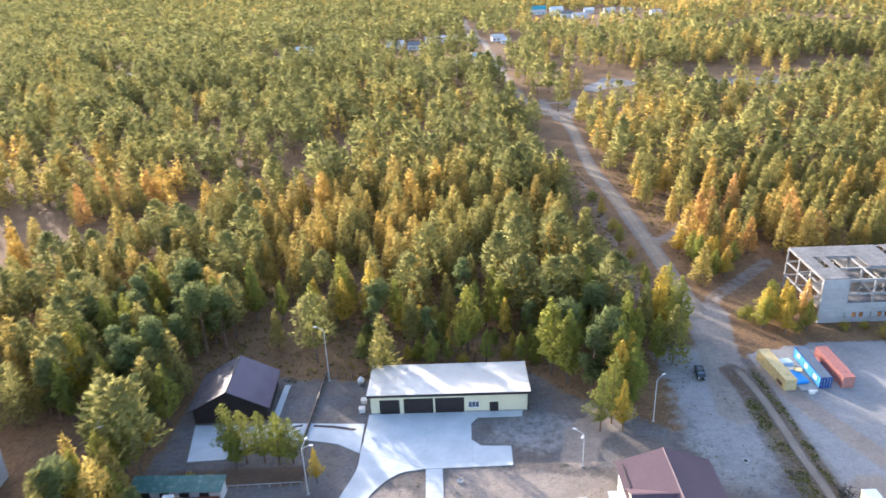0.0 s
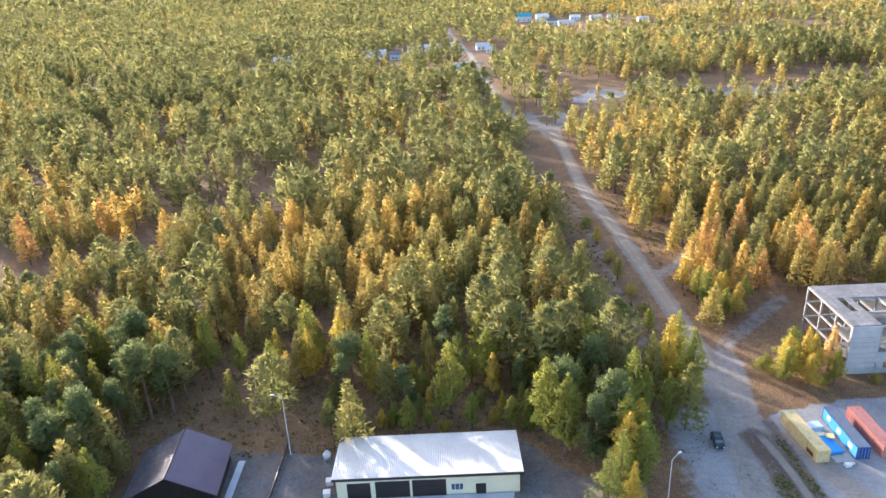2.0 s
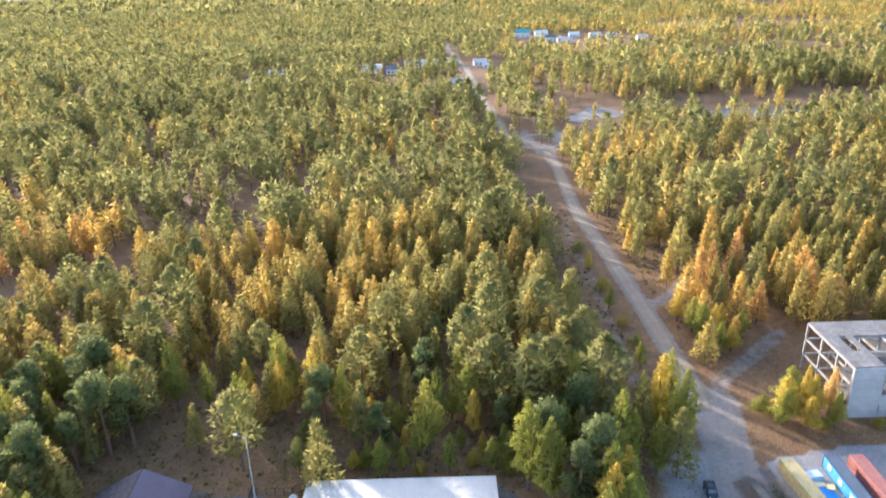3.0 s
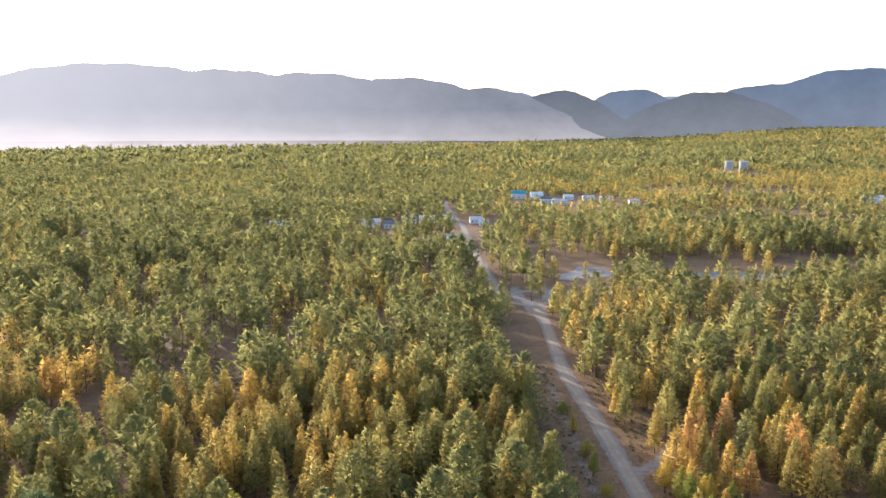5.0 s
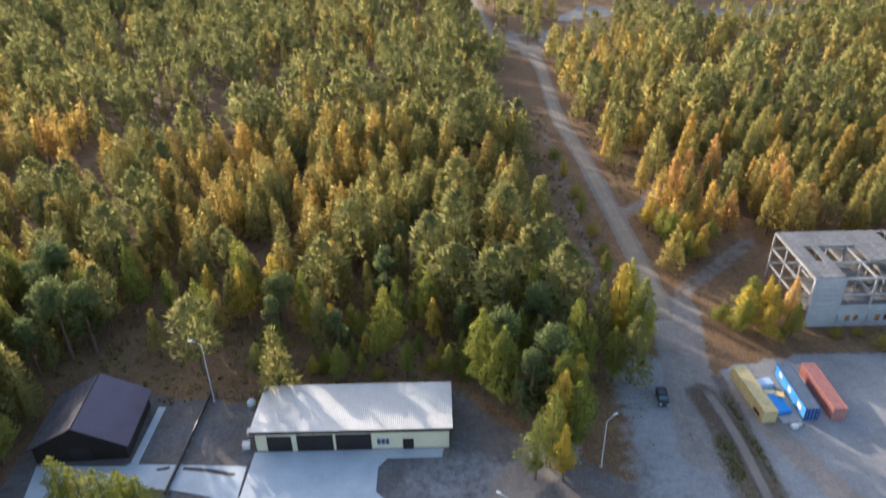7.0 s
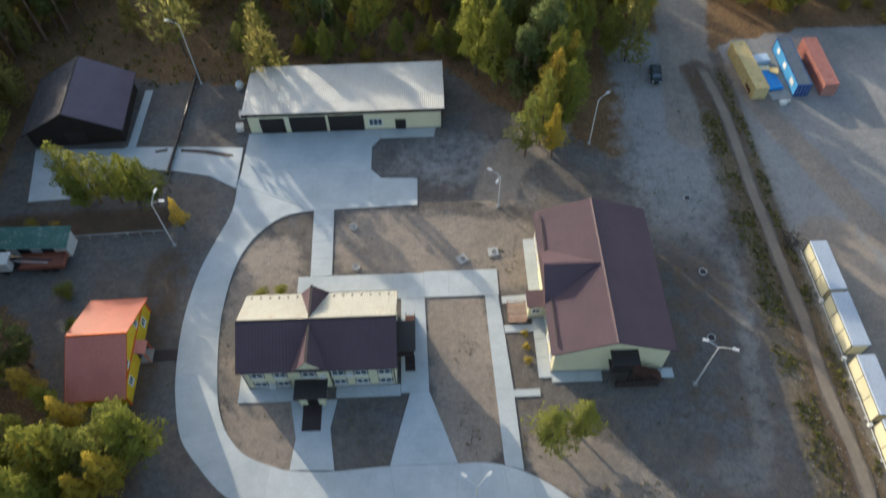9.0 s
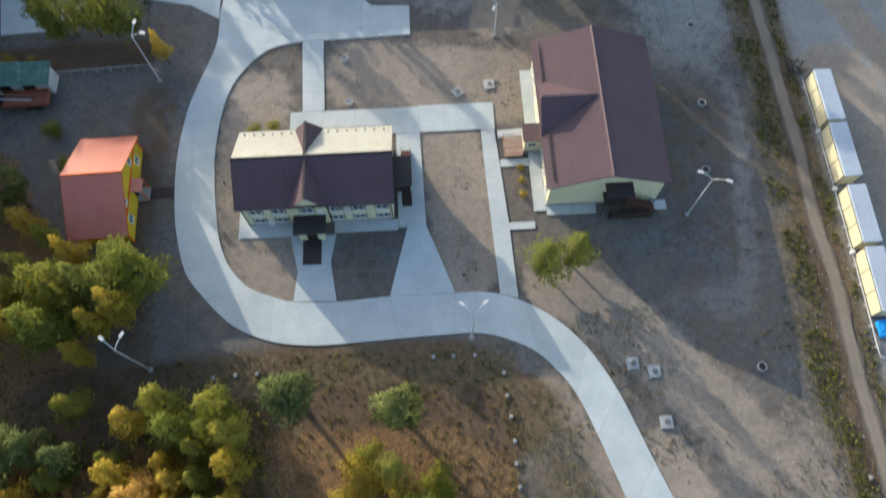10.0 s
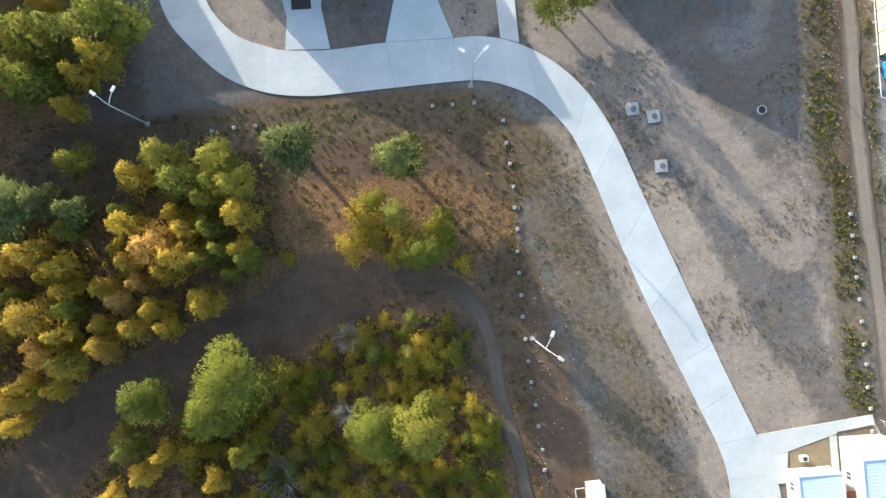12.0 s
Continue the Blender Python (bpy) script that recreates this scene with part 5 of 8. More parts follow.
# ---- street lamps ----
def street_lamp(x, y, h, arms, label):
    t = thing("street_lamp", x, y, 0, 0, label, "street lamp", "street lamps of the yard")
    part("pole", tube(bmesh.new(), [(0, 0, 0), (0, 0, h * 0.5), (0, 0, h)], [0.11, 0.09, 0.065], 8), pole_metal, t)
    part("base", bevelled(boxes((-0.3, -0.3, -0.02, 0.3, 0.3, 0.12)), 0.03), old_concrete, t)
    for ax, ay in arms:
        d = Vector((ax, ay, 0)).normalized()
        tip = d * 1.5 + Vector((0, 0, h + 0.75))
        arm = part("arm", tube(bmesh.new(), [(0, 0, h - 0.1), d * 0.5 + Vector((0, 0, h + 0.32)), tip], 0.05, 6), pole_metal, t)
        s = Vector((-d.y, d.x, 0))
        bm = bmesh.new()
        solid(bm, [tip + s * 0.19 - d * 0.1, tip - s * 0.19 - d * 0.1, tip - s * 0.16 + d * 0.6, tip + s * 0.16 + d * 0.6], (0, 0, 0.11))
        part("lamp_head", bm, pole_metal, arm)
        bm = bmesh.new()
        solid(bm, [tip + s * 0.12 + Vector((0, 0, -0.03)), tip - s * 0.12 + Vector((0, 0, -0.03)), tip - s * 0.1 + d * 0.5 + Vector((0, 0, -0.03)), tip + s * 0.1 + d * 0.5 + Vector((0, 0, -0.03))], (0, 0, 0.026))
        part("lens", bm, lamp_glass, arm)
    return t


TWIN, ONE = "grey metal street lamp with two bare arms", "grey metal street lamp with a single arm"
street_lamp(-41.4, 98.8, 12.8, [(-1, 0.05)], "tall grey metal street lamp with a single arm")
street_lamp(-39.8, 63.6, 10, [(0.3, 1), (1, -0.1)], TWIN)
street_lamp(9.1, 68.9, 7.0, [(-1, 0.5), (-0.4, -1)], TWIN)
street_lamp(25.0, 81.3, 9.5, [(1, 0.6)], ONE)
street_lamp(32.4, 38.4, 10.3, [(-1, 0.4), (1, -0.45)], TWIN)
street_lamp(-36.8, 21.1, 10.3, [(-1, 0.95), (0.55, 0.9)], TWIN)
street_lamp(2.86, 23.1, 10.3, [(-0.9, 0.75), (1, 0.9)], TWIN)
street_lamp(8.2, -8.1, 11.2, [(0.45, 1), (1, -0.75)], TWIN)
street_lamp(-79.5, 71.3, 9.2, [(0.6, 1), (1, 0)], TWIN)


# ---- shipping containers ----
def corrugated(bm, a, b, z0, z1, pitch=0.28, deep=0.05):
    """A standing corrugated sheet from a to b in plan."""
    a, b = Vector((*a, 0)), Vector((*b, 0))
    d = (b - a)
    n = Vector((d.y, -d.x, 0)).normalized()
    k = max(2, int(d.length / pitch))
    lo, hi = [], []
    for i in range(k):
        for f, o in ((0, 0), (0.4, 0), (0.5, -deep), (0.9, -deep)):
            p = a + d * ((i + f) / k) + n * o
            lo.append(bm.verts.new((p.x, p.y, z0))), hi.append(bm.verts.new((p.x, p.y, z1)))
    lo.append(bm.verts.new((b.x, b.y, z0))), hi.append(bm.verts.new((b.x, b.y, z1)))
    for i in range(len(lo) - 1):
        bm.faces.new((lo[i], lo[i + 1], hi[i + 1], hi[i]))
    return bm


def shipping_container(x, y, rz, L, side, end, top, label, marks=()):
    t = thing("shipping_container", x, y, 0, rz, label, "container", "shipping containers in the yard")
    W, H = 2.44, 2.6
    part("floor_frame", boxes((0.02, 0.02, 0.02, W - 0.02, L - 0.02, 0.16)), end, t)
    part("side_wall", corrugated(bmesh.new(), (0.03, L - 0.05), (0.03, 0.05), 0.12, H - 0.1), side, t)
    part("side_wall", corrugated(bmesh.new(), (W - 0.03, 0.05), (W - 0.03, L - 0.05), 0.12, H - 0.1), side, t)
    part("end_wall", corrugated(bmesh.new(), (W - 0.05, L - 0.03), (0.05, L - 0.03), 0.12, H - 0.1), end, t)
    for a, b in ((0.08, W / 2 - 0.01), (W / 2 + 0.01, W - 0.08)):
        d = part("door", boxes((a, 0.03, 0.15, b, 0.09, H - 0.12)), end, t)
        for q in (0.25, 0.75):
            c = a + (b - a) * q
            part("lock_bar", tube(bmesh.new(), [(c, 0.0, 0.2), (c, 0.0, H - 0.18)], 0.025, 5), pole_metal, d)
    roof = bmesh.new()
    ribbed(roof, (0.05, 0.05, H - 0.06), (0.05, L - 0.05, H - 0.06), (W - 0.05, 0.05, H - 0.06), (W - 0.05, L - 0.05, H - 0.06), 0.3, 0.03, 0.04)
    part("roof", roof, top, t)
    for cx in (0, W - 0.14):
        for cy in (0, L - 0.14):
            part("corner_post", boxes((cx, cy, 0, cx + 0.14, cy + 0.14, H)), end, t)
    part("top_rail", boxes((0, 0.14, H - 0.13, 0.08, L - 0.14, H - 0.01), (W - 0.08, 0.14, H - 0.13, W, L - 0.14, H - 0.01), (0.14, 0, H - 0.13, W - 0.14, 0.08, H - 0.01), (0.14, L - 0.08, H - 0.13, W - 0.14, L, H - 0.01)), end, t)
    for m0, m1, z0, z1, mat in marks:
        part("panel_mark", boxes((-0.035, m0, z0, 0.0, m1, z1)), mat, t)
    return t


shipping_container(54.2, 90.1, 4.8, 12.19, box_yellow, box_yellow, box_yellow, "long ochre yellow shipping container, dusty and dented", ((1.2, 3.2, 0.3, 1.1, deck_brown),))
shipping_container(61.5, 90.6, 0, 12.19, box_blue, box_navy, box_grey, "long bright blue shipping container with a grey top", ((1.5, 2.9, 0.9, 1.9, white_paint), (5.6, 6.8, 1.0, 2.0, white_paint), (9.3, 10.4, 1.2, 2.1, white_paint)))
shipping_container(66.1, 90.5, 0, 12.19, box_red, box_red, box_red, "long rust red shipping container with doors shut")


def scrap_heap():
    t = thing("scrap_heap", 58.6, 95.5, 0, 8, "blue sheet and boards piled between two containers", "scrap")
    part("tarpaulin", bevelled(boxes((-1.5, -3.4, 0.02, 1.3, 1.2, 0.7)), 0.15), tarp_blue, t)
    part("sheet", boxes((-1.3, 3.2, 0.02, 1.6, 5.0, 1.1)), blue_roof, t)
    part("board", solid(bmesh.new(), [(0.2, 0.2, 0.9), (1.3, -0.6, 1.2), (1.7, 0.5, 1.3), (0.5, 1.4, 1.0)], (0, 0, 0.12)), box_yellow, t)
    part("board", solid(bmesh.new(), [(-1.3, 1.6, 0.5), (0.6, 0.9, 0.8), (0.9, 1.9, 0.8), (-0.6, 2.7, 0.5)], (0, 0, 0.1)), cream, t)
    part("pallet", boxes((-1.7, -5.6, 0, 1.8, -3.6, 0.18)), old_concrete, t)
    part("crate", bevelled(boxes((-0.9, -7.0, 0, 0.3, -6.2, 0.7)), 0.06), white_paint, t)
    part("crate", bevelled(boxes((0.5, -6.6, 0, 1.2, -6.0, 0.45)), 0.06), grey_roof, t)


scrap_heap()


# ---- site trailers ----
def site_trailer(x, y, rz, L):
    t = thing("site_trailer", x, y, 0, rz, "cream site cabin with pale blue metal roof", "cabin", "row of site cabins")
    W, H = 2.45, 2.6
    part("body", boxes((0.06, 0.06, 0.1, W - 0.06, L - 0.06, H - 0.1)), trailer_cream, t)
    for k in range(3):
        a = 0.12 + k * (L - 0.24) / 3
        part("wall_panel", boxes((0.0, a + 0.05, 0.18, 0.06, a + (L - 0.24) / 3 - 0.05, H - 0.16)), trailer_cream, t)
    part("frame", boxes((-0.02, 0, 0, 0.06, 0.1, H), (-0.02, L - 0.1, 0, 0.06, L, H), (W - 0.06, 0, 0, W + 0.02, 0.1, H), (W - 0.06, L - 0.1, 0, W + 0.02, L, H), (-0.02, 0.1, 0, 0.05, L - 0.1, 0.14), (-0.02, 0.1, H - 0.12, 0.05, L - 0.1, H)), dark_trim, t)
    for k in (1, 2):
        a = 0.12 + k * (L - 0.24) / 3
        part("seam", boxes((-0.012, a - 0.05, 0.14, 0.055, a + 0.05, H - 0.12)), dark_trim, t)
    bm = bevelled(boxes((-0.02, -0.02, H - 0.02, W + 0.04, L + 0.02, H + 0.14)), 0.1)
    part("roof", bm, trailer_roof, t)
    return t


for x, y, rz, L in ((52.95, 50.3, 0.8, 8.15), (52.98, 41.7, 0.5, 8.15), (52.98, 32.3, 0.0, 8.1), (52.88, 23.2, -0.5, 8.5)):
    site_trailer(x, y, rz, L)


def tarp_stack():
    t = thing("tarpaulin_stack", 53.95, 21.3, 0, 0, "stack of boards under a bright blue tarpaulin", "tarpaulin")
    bm = boxes((-0.9, -0.8, 0.35, 1.6, 1.3, 0.9))
    bmesh.ops.subdivide_edges(bm, edges=bm.edges[:], cuts=4, use_grid_fill=True)
    for v in bm.verts:
        v.co += Vector((noise.noise(v.co * 1.7), noise.noise(v.co * 1.9 + Vector((4, 0, 0))), noise.noise(v.co * 1.5 + Vector((0, 9, 0))))) * 0.16
    part("tarpaulin", bm, tarp_blue, t)
    part("board_pile", boxes((-0.7, -0.7, 0, 1.5, 1.1, 0.4)), deck_brown, t)


tarp_stack()


def post_fence(x0, y0, x1, y1, n, h, mat, label, rails=2, thick=0.025):
    t = thing("fence", label=label, category="fence")
    a, b = Vector((x0, y0, 0)), Vector((x1, y1, 0))
    for k in range(n):
        p = a.lerp(b, k / (n - 1))
        part("post", tube(bmesh.new(), [p, p + Vector((0, 0, h))], 0.05, 5), mat, t)
    for r in range(rails):
        z = h * (0.95 - 0.45 * r)
        part("rail", tube(bmesh.new(), [a + Vector((0, 0, z)), b + Vector((0, 0, z))], thick, 5), mat, t)
    return t


surface_pipe = thing("pipeline", label="thin white surface pipe on small blocks along the cabins", category="pipe")
PIPE_LINE = [(52.5, 58.5, 0.3), (52.66, 50, 0.3), (52.7, 41, 0.3), (52.7, 33, 0.3), (52.62, 24, 0.3), (52.55, 18.6, 0.3), (52.62, 18.2, 0.3), (53.5, 17.9, 0.3), (55.4, 17.8, 0.3)]
part("pipe", tube(bmesh.new(), PIPE_LINE, 0.075, 8), pole_metal, surface_pipe)
for k in range(15):
    yy = 19.4 + 2.7 * k
    xx = float(np.interp(yy, [p[1] for p in PIPE_LINE[:6]][::-1], [p[0] for p in PIPE_LINE[:6]][::-1]))
    part("support", boxes((xx - 0.2, yy - 0.15, 0, xx + 0.2, yy + 0.15, 0.24)), panel_concrete, surface_pipe)
for yy, xx in ((49.9, 52.62), (41.0, 52.66), (31.9, 52.66)):
    part("valve_box", bevelled(boxes((xx - 0.24, yy - 0.24, 0.1, xx + 0.24, yy + 0.24, 0.7)), 0.03), window_white, surface_pipe)
post_fence(-41.4, 65.9, -66, 64.9, 14, 0.9, panel_concrete, "low pale rail fence on thin posts by the yard", 1, 0.07)
post_fence(-41.5, 66.3, -42.6, 77.6, 7, 1.2, dark_trim, "low dark rail fence beside the trees", 2)
post_fence(-42.6, 99.5, -31.5, 99.0, 8, 1.6, dark_trim, "dark wire fence behind the garage yard", 3)


def brush_pile():
    t = thing("brush_pile", 51.6, 60.2, 0, 0, "heap of dark twisted wire and branches", "scrap")
    r = random.Random(8)
    bm = bmesh.new()
    for k in range(46):
        a = Vector((r.uniform(-1.2, 1.2), r.uniform(-1.2, 1.2), r.uniform(0, 0.7)))
        b = a + Vector((r.uniform(-1, 1), r.uniform(-1, 1), r.uniform(-0.1, 0.6)))
        c = b + Vector((r.uniform(-0.7, 0.7), r.uniform(-0.7, 0.7), r.uniform(-0.4, 0.3)))
        tube(bm, [a, b, c], 0.04, 4)
    part("twig_mass", bm, dark_trim, t)


brush_pile()


# ---- covers, footings and other small concrete ----
def ring_cover(x, y):
    t = thing("well_ring", x, y, 0, 0, "round concrete well ring with an iron lid", "well", "well rings")
    bm = bmesh.new()
    n = 20
    rows = [[bm.verts.new((r * math.cos(6.2832 * k / n), r * math.sin(6.2832 * k / n), z)) for k in range(n)] for r, z in ((0.58, -0.05), (0.58, 0.3), (0.46, 0.3), (0.46, -0.05))]
    for a, b in zip(rows, rows[1:] + rows[:1]):
        for k in range(n):
            bm.faces.new((a[k], a[(k + 1) % n], b[(k + 1) % n], b[k]))
    part("ring", bm, panel_concrete, t)
    part("lid", prism([(0.45 * math.cos(6.2832 * k / 16), 0.45 * math.sin(6.2832 * k / 16)) for k in range(16)], 0.0, 0.2), old_concrete if x < 0 else step_dark, t)


for x, y in ((36.1, 44.9), (-13.1, 65.75), (-12.4, 58.4), (38.3, 69.0), (37.5, 55.5), (38.0, 17.7)):
    ring_cover(x, y)


def square_cover(x, y, rz):
    t = thing("hatch_slab", x, y, 0, rz, "square pale concrete slab with a round hatch", "hatch", "hatch slabs")
    part("slab", bevelled(boxes((-0.75, -0.75, -0.03, 0.75, 0.75, 0.2)), 0.02), panel_concrete, t)
    part("hatch", prism([(0.36 * math.cos(6.2832 * k / 16) + 0.1, 0.36 * math.sin(6.2832 * k / 16)) for k in range(16)], 0.2, 0.26), roof_felt, t)


for x, y, rz in ((22.3, 18.9, 4), (24.8, 17.8, 2), (25.3, 11.7, 1), (3.1, 59.2, 33), (7.7, 60.3, 5)):
    square_cover(x, y, rz)

rb = random.Random(12)
footing = None
spots = [(6.5 + 1.75 * k / 16 + 0.25 * math.sin(k * 0.5), 18.5 - 2.66 * k) for k in range(17)] + [(-2.1, 21), (0.58, 21), (3.2, 21.05), (-26.3, 20), (-23.7, 20), (-29, 19.6)]
spots += [(47.66 + 0.06 * k, 4.35 - 2.63 * k) for k in range(11)]
for x, y in spots:
    m = pose(x + rb.uniform(-0.12, 0.12), y + rb.uniform(-0.12, 0.12), -0.02, rb.uniform(-3, 3), rb.uniform(-3, 3), rb.uniform(-14, 14))
    if footing is None:
        footing = thing("footing_block", 0, 0, 0, 0, "small square pale concrete fence footing with a stub", "footing", "row of fence footings")
        part("block", bevelled(boxes((-0.2, -0.2, 0, 0.2, 0.2, 0.3)), 0.03), panel_concrete, footing)
        part("stub", boxes((-0.05, -0.05, 0.3, 0.05, 0.05, 0.38)), dark_trim, footing)
        footing.matrix_basis = m
    else:
        copy_thing(footing, m)


def tank_ball(x, y):
    t = thing("tank", x, y, 0, 0, "small round pale blue water tank", "tank")
    bm = bmesh.new()
    bmesh.ops.create_uvsphere(bm, u_segments=16, v_segments=10, radius=0.8)
    for v in bm.verts:
        v.co.z = v.co.z * 0.85 + 0.9
    part("shell", bm, white_paint, t)
    part("collar", boxes((-0.22, -0.22, 1.55, 0.22, 0.22, 1.75)), blue_roof, t)
    part("stand", boxes((-0.6, -0.6, 0, 0.6, 0.6, 0.3)), old_concrete, t)


tank_ball(-34.2, 97.2)
for x, y in ((-32.8, 90.2), (-32.9, 87.2)):
    t = thing("plastic_crate", x, y, 0, 6, "pale grey crate standing by the garage wall", "crate", "crates by the garage")
    part("body", bevelled(boxes((-0.6, -0.6, 0, 0.6, 0.6, 0.9)), 0.05), white_paint, t)
    part("lid", boxes((-0.64, -0.64, 0.9, 0.64, 0.64, 0.98)), grey_roof, t)


# ---- vehicles ----
def off_road_car():
    t = thing("car", 38.9, 96.6, 0, -6, "dark green off-road car parked on the gravel", "car")
    prof = [(-2.15, 0.45), (-2.2, 0.95), (-1.35, 1.08), (-0.85, 1.62), (1.45, 1.66), (2.0, 1.1), (2.15, 0.95), (2.15, 0.45)]
    bm = bmesh.new()
    solid(bm, [(-0.86, y, z) for y, z in prof], (1.72, 0, 0))
    part("body", bevelled(bm, 0.07), car_paint, t)
    part("windscreen", solid(bmesh.new(), [(-0.72, -1.31, 1.14), (0.72, -1.31, 1.14), (0.66, -0.92, 1.57), (-0.66, -0.92, 1.57)], (0, -0.02, 0.02)), window_glass, t)
    part("rear_window", solid(bmesh.new(), [(-0.7, 1.93, 1.2), (0.7, 1.93, 1.2), (0.64, 1.52, 1.6), (-0.64, 1.52, 1.6)], (0, 0.03, 0.02)), window_glass, t)
    for s in (-1, 1):
        for a, b in ((-0.85, 0.1), (0.2, 1.35)):
            part("side_window", boxes((min(s * 0.855, s * 0.875), a, 1.12, max(s * 0.855, s * 0.875), b, 1.52)), window_glass, t)
        part("headlight", boxes((s * 0.62 - 0.16, -2.24, 0.72, s * 0.62 + 0.16, -2.18, 0.9)), lamp_glass, t)
        part("tail_light", boxes((s * 0.72 - 0.1, 2.13, 0.75, s * 0.72 + 0.1, 2.18, 1.0)), box_red, t)
        for y in (-1.35, 1.3):
            w = new("wheel")
            w.parent = t
            w.matrix_basis = pose(s * 0.78, y, 0.36)
            bm = bmesh.new()
            tube(bm, [(-0.12, 0, 0), (0.12, 0, 0)], 0.36, 16)
            part("tyre", bm, tyre, w)
            part("rim", tube(bmesh.new(), [(-0.125, 0, 0), (0.125, 0, 0)], 0.2, 10), pole_metal, w)
    part("roof_rack", boxes((-0.7, -0.6, 1.68, -0.64, 1.3, 1.74), (0.64, -0.6, 1.68, 0.7, 1.3, 1.74), (-0.64, -0.4, 1.69, 0.64, -0.32, 1.73), (-0.64, 1.0, 1.69, 0.64, 1.08, 1.73)), dark_trim, t)


off_road_car()


def crane_truck():
    t = thing("crane_truck", -59.6, 60.6, 0, 2, "parked lorry with a red bed, folded crane and pale cab", "lorry")
    part("chassis", boxes((-4.6, -0.5, 0.6, 4.9, 0.5, 0.9)), dark_trim, t)
    part("bed", boxes((-1.6, -1.2, 0.95, 4.9, 1.2, 1.15), (-1.6, -1.2, 1.15, 4.9, -1.12, 1.7), (-1.6, 1.12, 1.15, 4.9, 1.2, 1.7), (4.82, -1.12, 1.15, 4.9, 1.12, 1.7)), rust_red, t)
    cab = boxes((-4.7, -1.15, 0.7, -2.7, 1.15, 2.7))
    part("cab", bevelled(cab, 0.15), white_paint, t)
    part("windscreen", boxes((-4.74, -0.95, 1.7, -4.69, 0.95, 2.45)), window_glass, t)
    part("crane_post", boxes((-2.4, -0.3, 0.9, -1.8, 0.3, 2.9)), step_dark, t)
    part("crane_boom", tube(bmesh.new(), [(-2.1, 0, 2.8), (1.0, -0.35, 2.5), (3.4, -0.5, 2.1)], [0.2, 0.17, 0.12], 6), step_dark, t)
    part("crane_jib", tube(bmesh.new(), [(-2.1, -0.45, 2.4), (2.8, -0.8, 2.0)], 0.09, 6), pole_metal, t)
    for x in (-3.8, 1.8, 3.3):
        for s in (-1, 1):
            part("wheel", tube(bmesh.new(), [(x, s * 0.75, 0.5), (x, s * 1.12, 0.5)], 0.5, 14), tyre, t)


crane_truck()


def green_shed():
    t = thing("shed", -62.0, 63.6, 0, -1, "long low shed with a worn green metal roof", "shed")
    x0, x1, y0, y1 = -8.5, 7.4, -1.2, 1.6
    part("wall", boxes((x0, y0, 0, x0 + 0.2, y1, 2.6), (x1 - 0.2, y0, 0, x1, y1, 2.6), (x0 + 0.2, y1 - 0.2, 0, x1 - 0.2, y1, 2.6), (x0 + 0.2, y0, 0, x1 - 0.2, y0 + 0.2, 2.6)), white_paint, t)
    part("roof", ribbed(bmesh.new(), (x0 - 0.3, y0 - 0.4, 2.65), (x1 + 0.3, y0 - 0.4, 2.65), (x0 - 0.3, y1 + 0.4, 3.3), (x1 + 0.3, y1 + 0.4, 3.3), 0.3), green_roof, t)
    for x in (-6, -2.5, 1, 4.5):
        part("door", boxes((x - 0.9, y0 - 0.05, 0, x + 0.9, y0 - 0.01, 2.2)), door_dark, t)


green_shed()


# ---- white cabins at the end of the drive ----
def white_cabin(x, y, rz, w, d, h, label, wins):
    t = thing("cabin", x, y, 0, rz, label, "cabin")
    part("wall", boxes((0, 0, 0, 0.2, d, h), (w - 0.2, 0, 0, w, d, h), (0.2, 0, 0, w - 0.2, 0.2, h), (0.2, d - 0.2, 0, w - 0.2, d, h)), white_paint, t)
    part("parapet", boxes((-0.1, -0.1, h, w + 0.1, 0.1, h + 0.15), (-0.1, d - 0.1, h, w + 0.1, d + 0.1, h + 0.15), (-0.1, 0.1, h, 0.1, d - 0.1, h + 0.15), (w - 0.1, 0.1, h, w + 0.1, d - 0.1, h + 0.15)), white_paint, t)
    part("roof", ribbed(bmesh.new(), (0.1, 0.1, h), (0.1, d - 0.1, h), (w - 0.1, 0.1, h + 0.08), (w - 0.1, d - 0.1, h + 0.08), 0.4, 0.01), blue_roof, t)
    for wy in wins:
        window(t, -0.03, wy, 1.0, 1.1, 1.2, "w")
    return t


white_cabin(37.5, -37.0, 0.5, 5.2, 11.2, 3.2, "white cabin with pale blue flat roof", (9.6, 7.6, 5.6, 3.0))
cab2 = white_cabin(44.3, -39.6, 0.5, 9.0, 15.6, 4.6, "larger white building with pale blue roof", (13.0, 9.0, 6.0))
part("entrance_canopy", boxes((-2.0, 8.6, 2.7, -0.05, 11.6, 2.85)), deck_brown, cab2)
part("post", boxes((-1.95, 8.7, 0, -1.85, 8.8, 2.7), (-1.95, 11.4, 0, -1.85, 11.5, 2.7)), dark_trim, cab2)
part("lean_to", solid(bmesh.new(), [(0, 15.42, 4.0), (5.2, 15.42, 4.0), (5.0, 17.4, 3.0), (-0.9, 17.4, 3.0)], (0, 0, 0.12)), white_paint, cab2)
part("lean_to_wall", boxes((0.0, 15.42, 0, 4.9, 17.2, 2.98)), white_paint, cab2)
railing(cab2, [(5.4, 15.5, 0), (3.9, 18.6, 0)], 1.0, white_paint)
railing(cab2, [(6.6, 15.5, 0), (5.2, 18.8, 0)], 1.0, white_paint)
ac = thing("heat_pump", 39.6, -24.6, 0, 0, "grey outdoor heat pump on the cabin lawn", "heat pump")
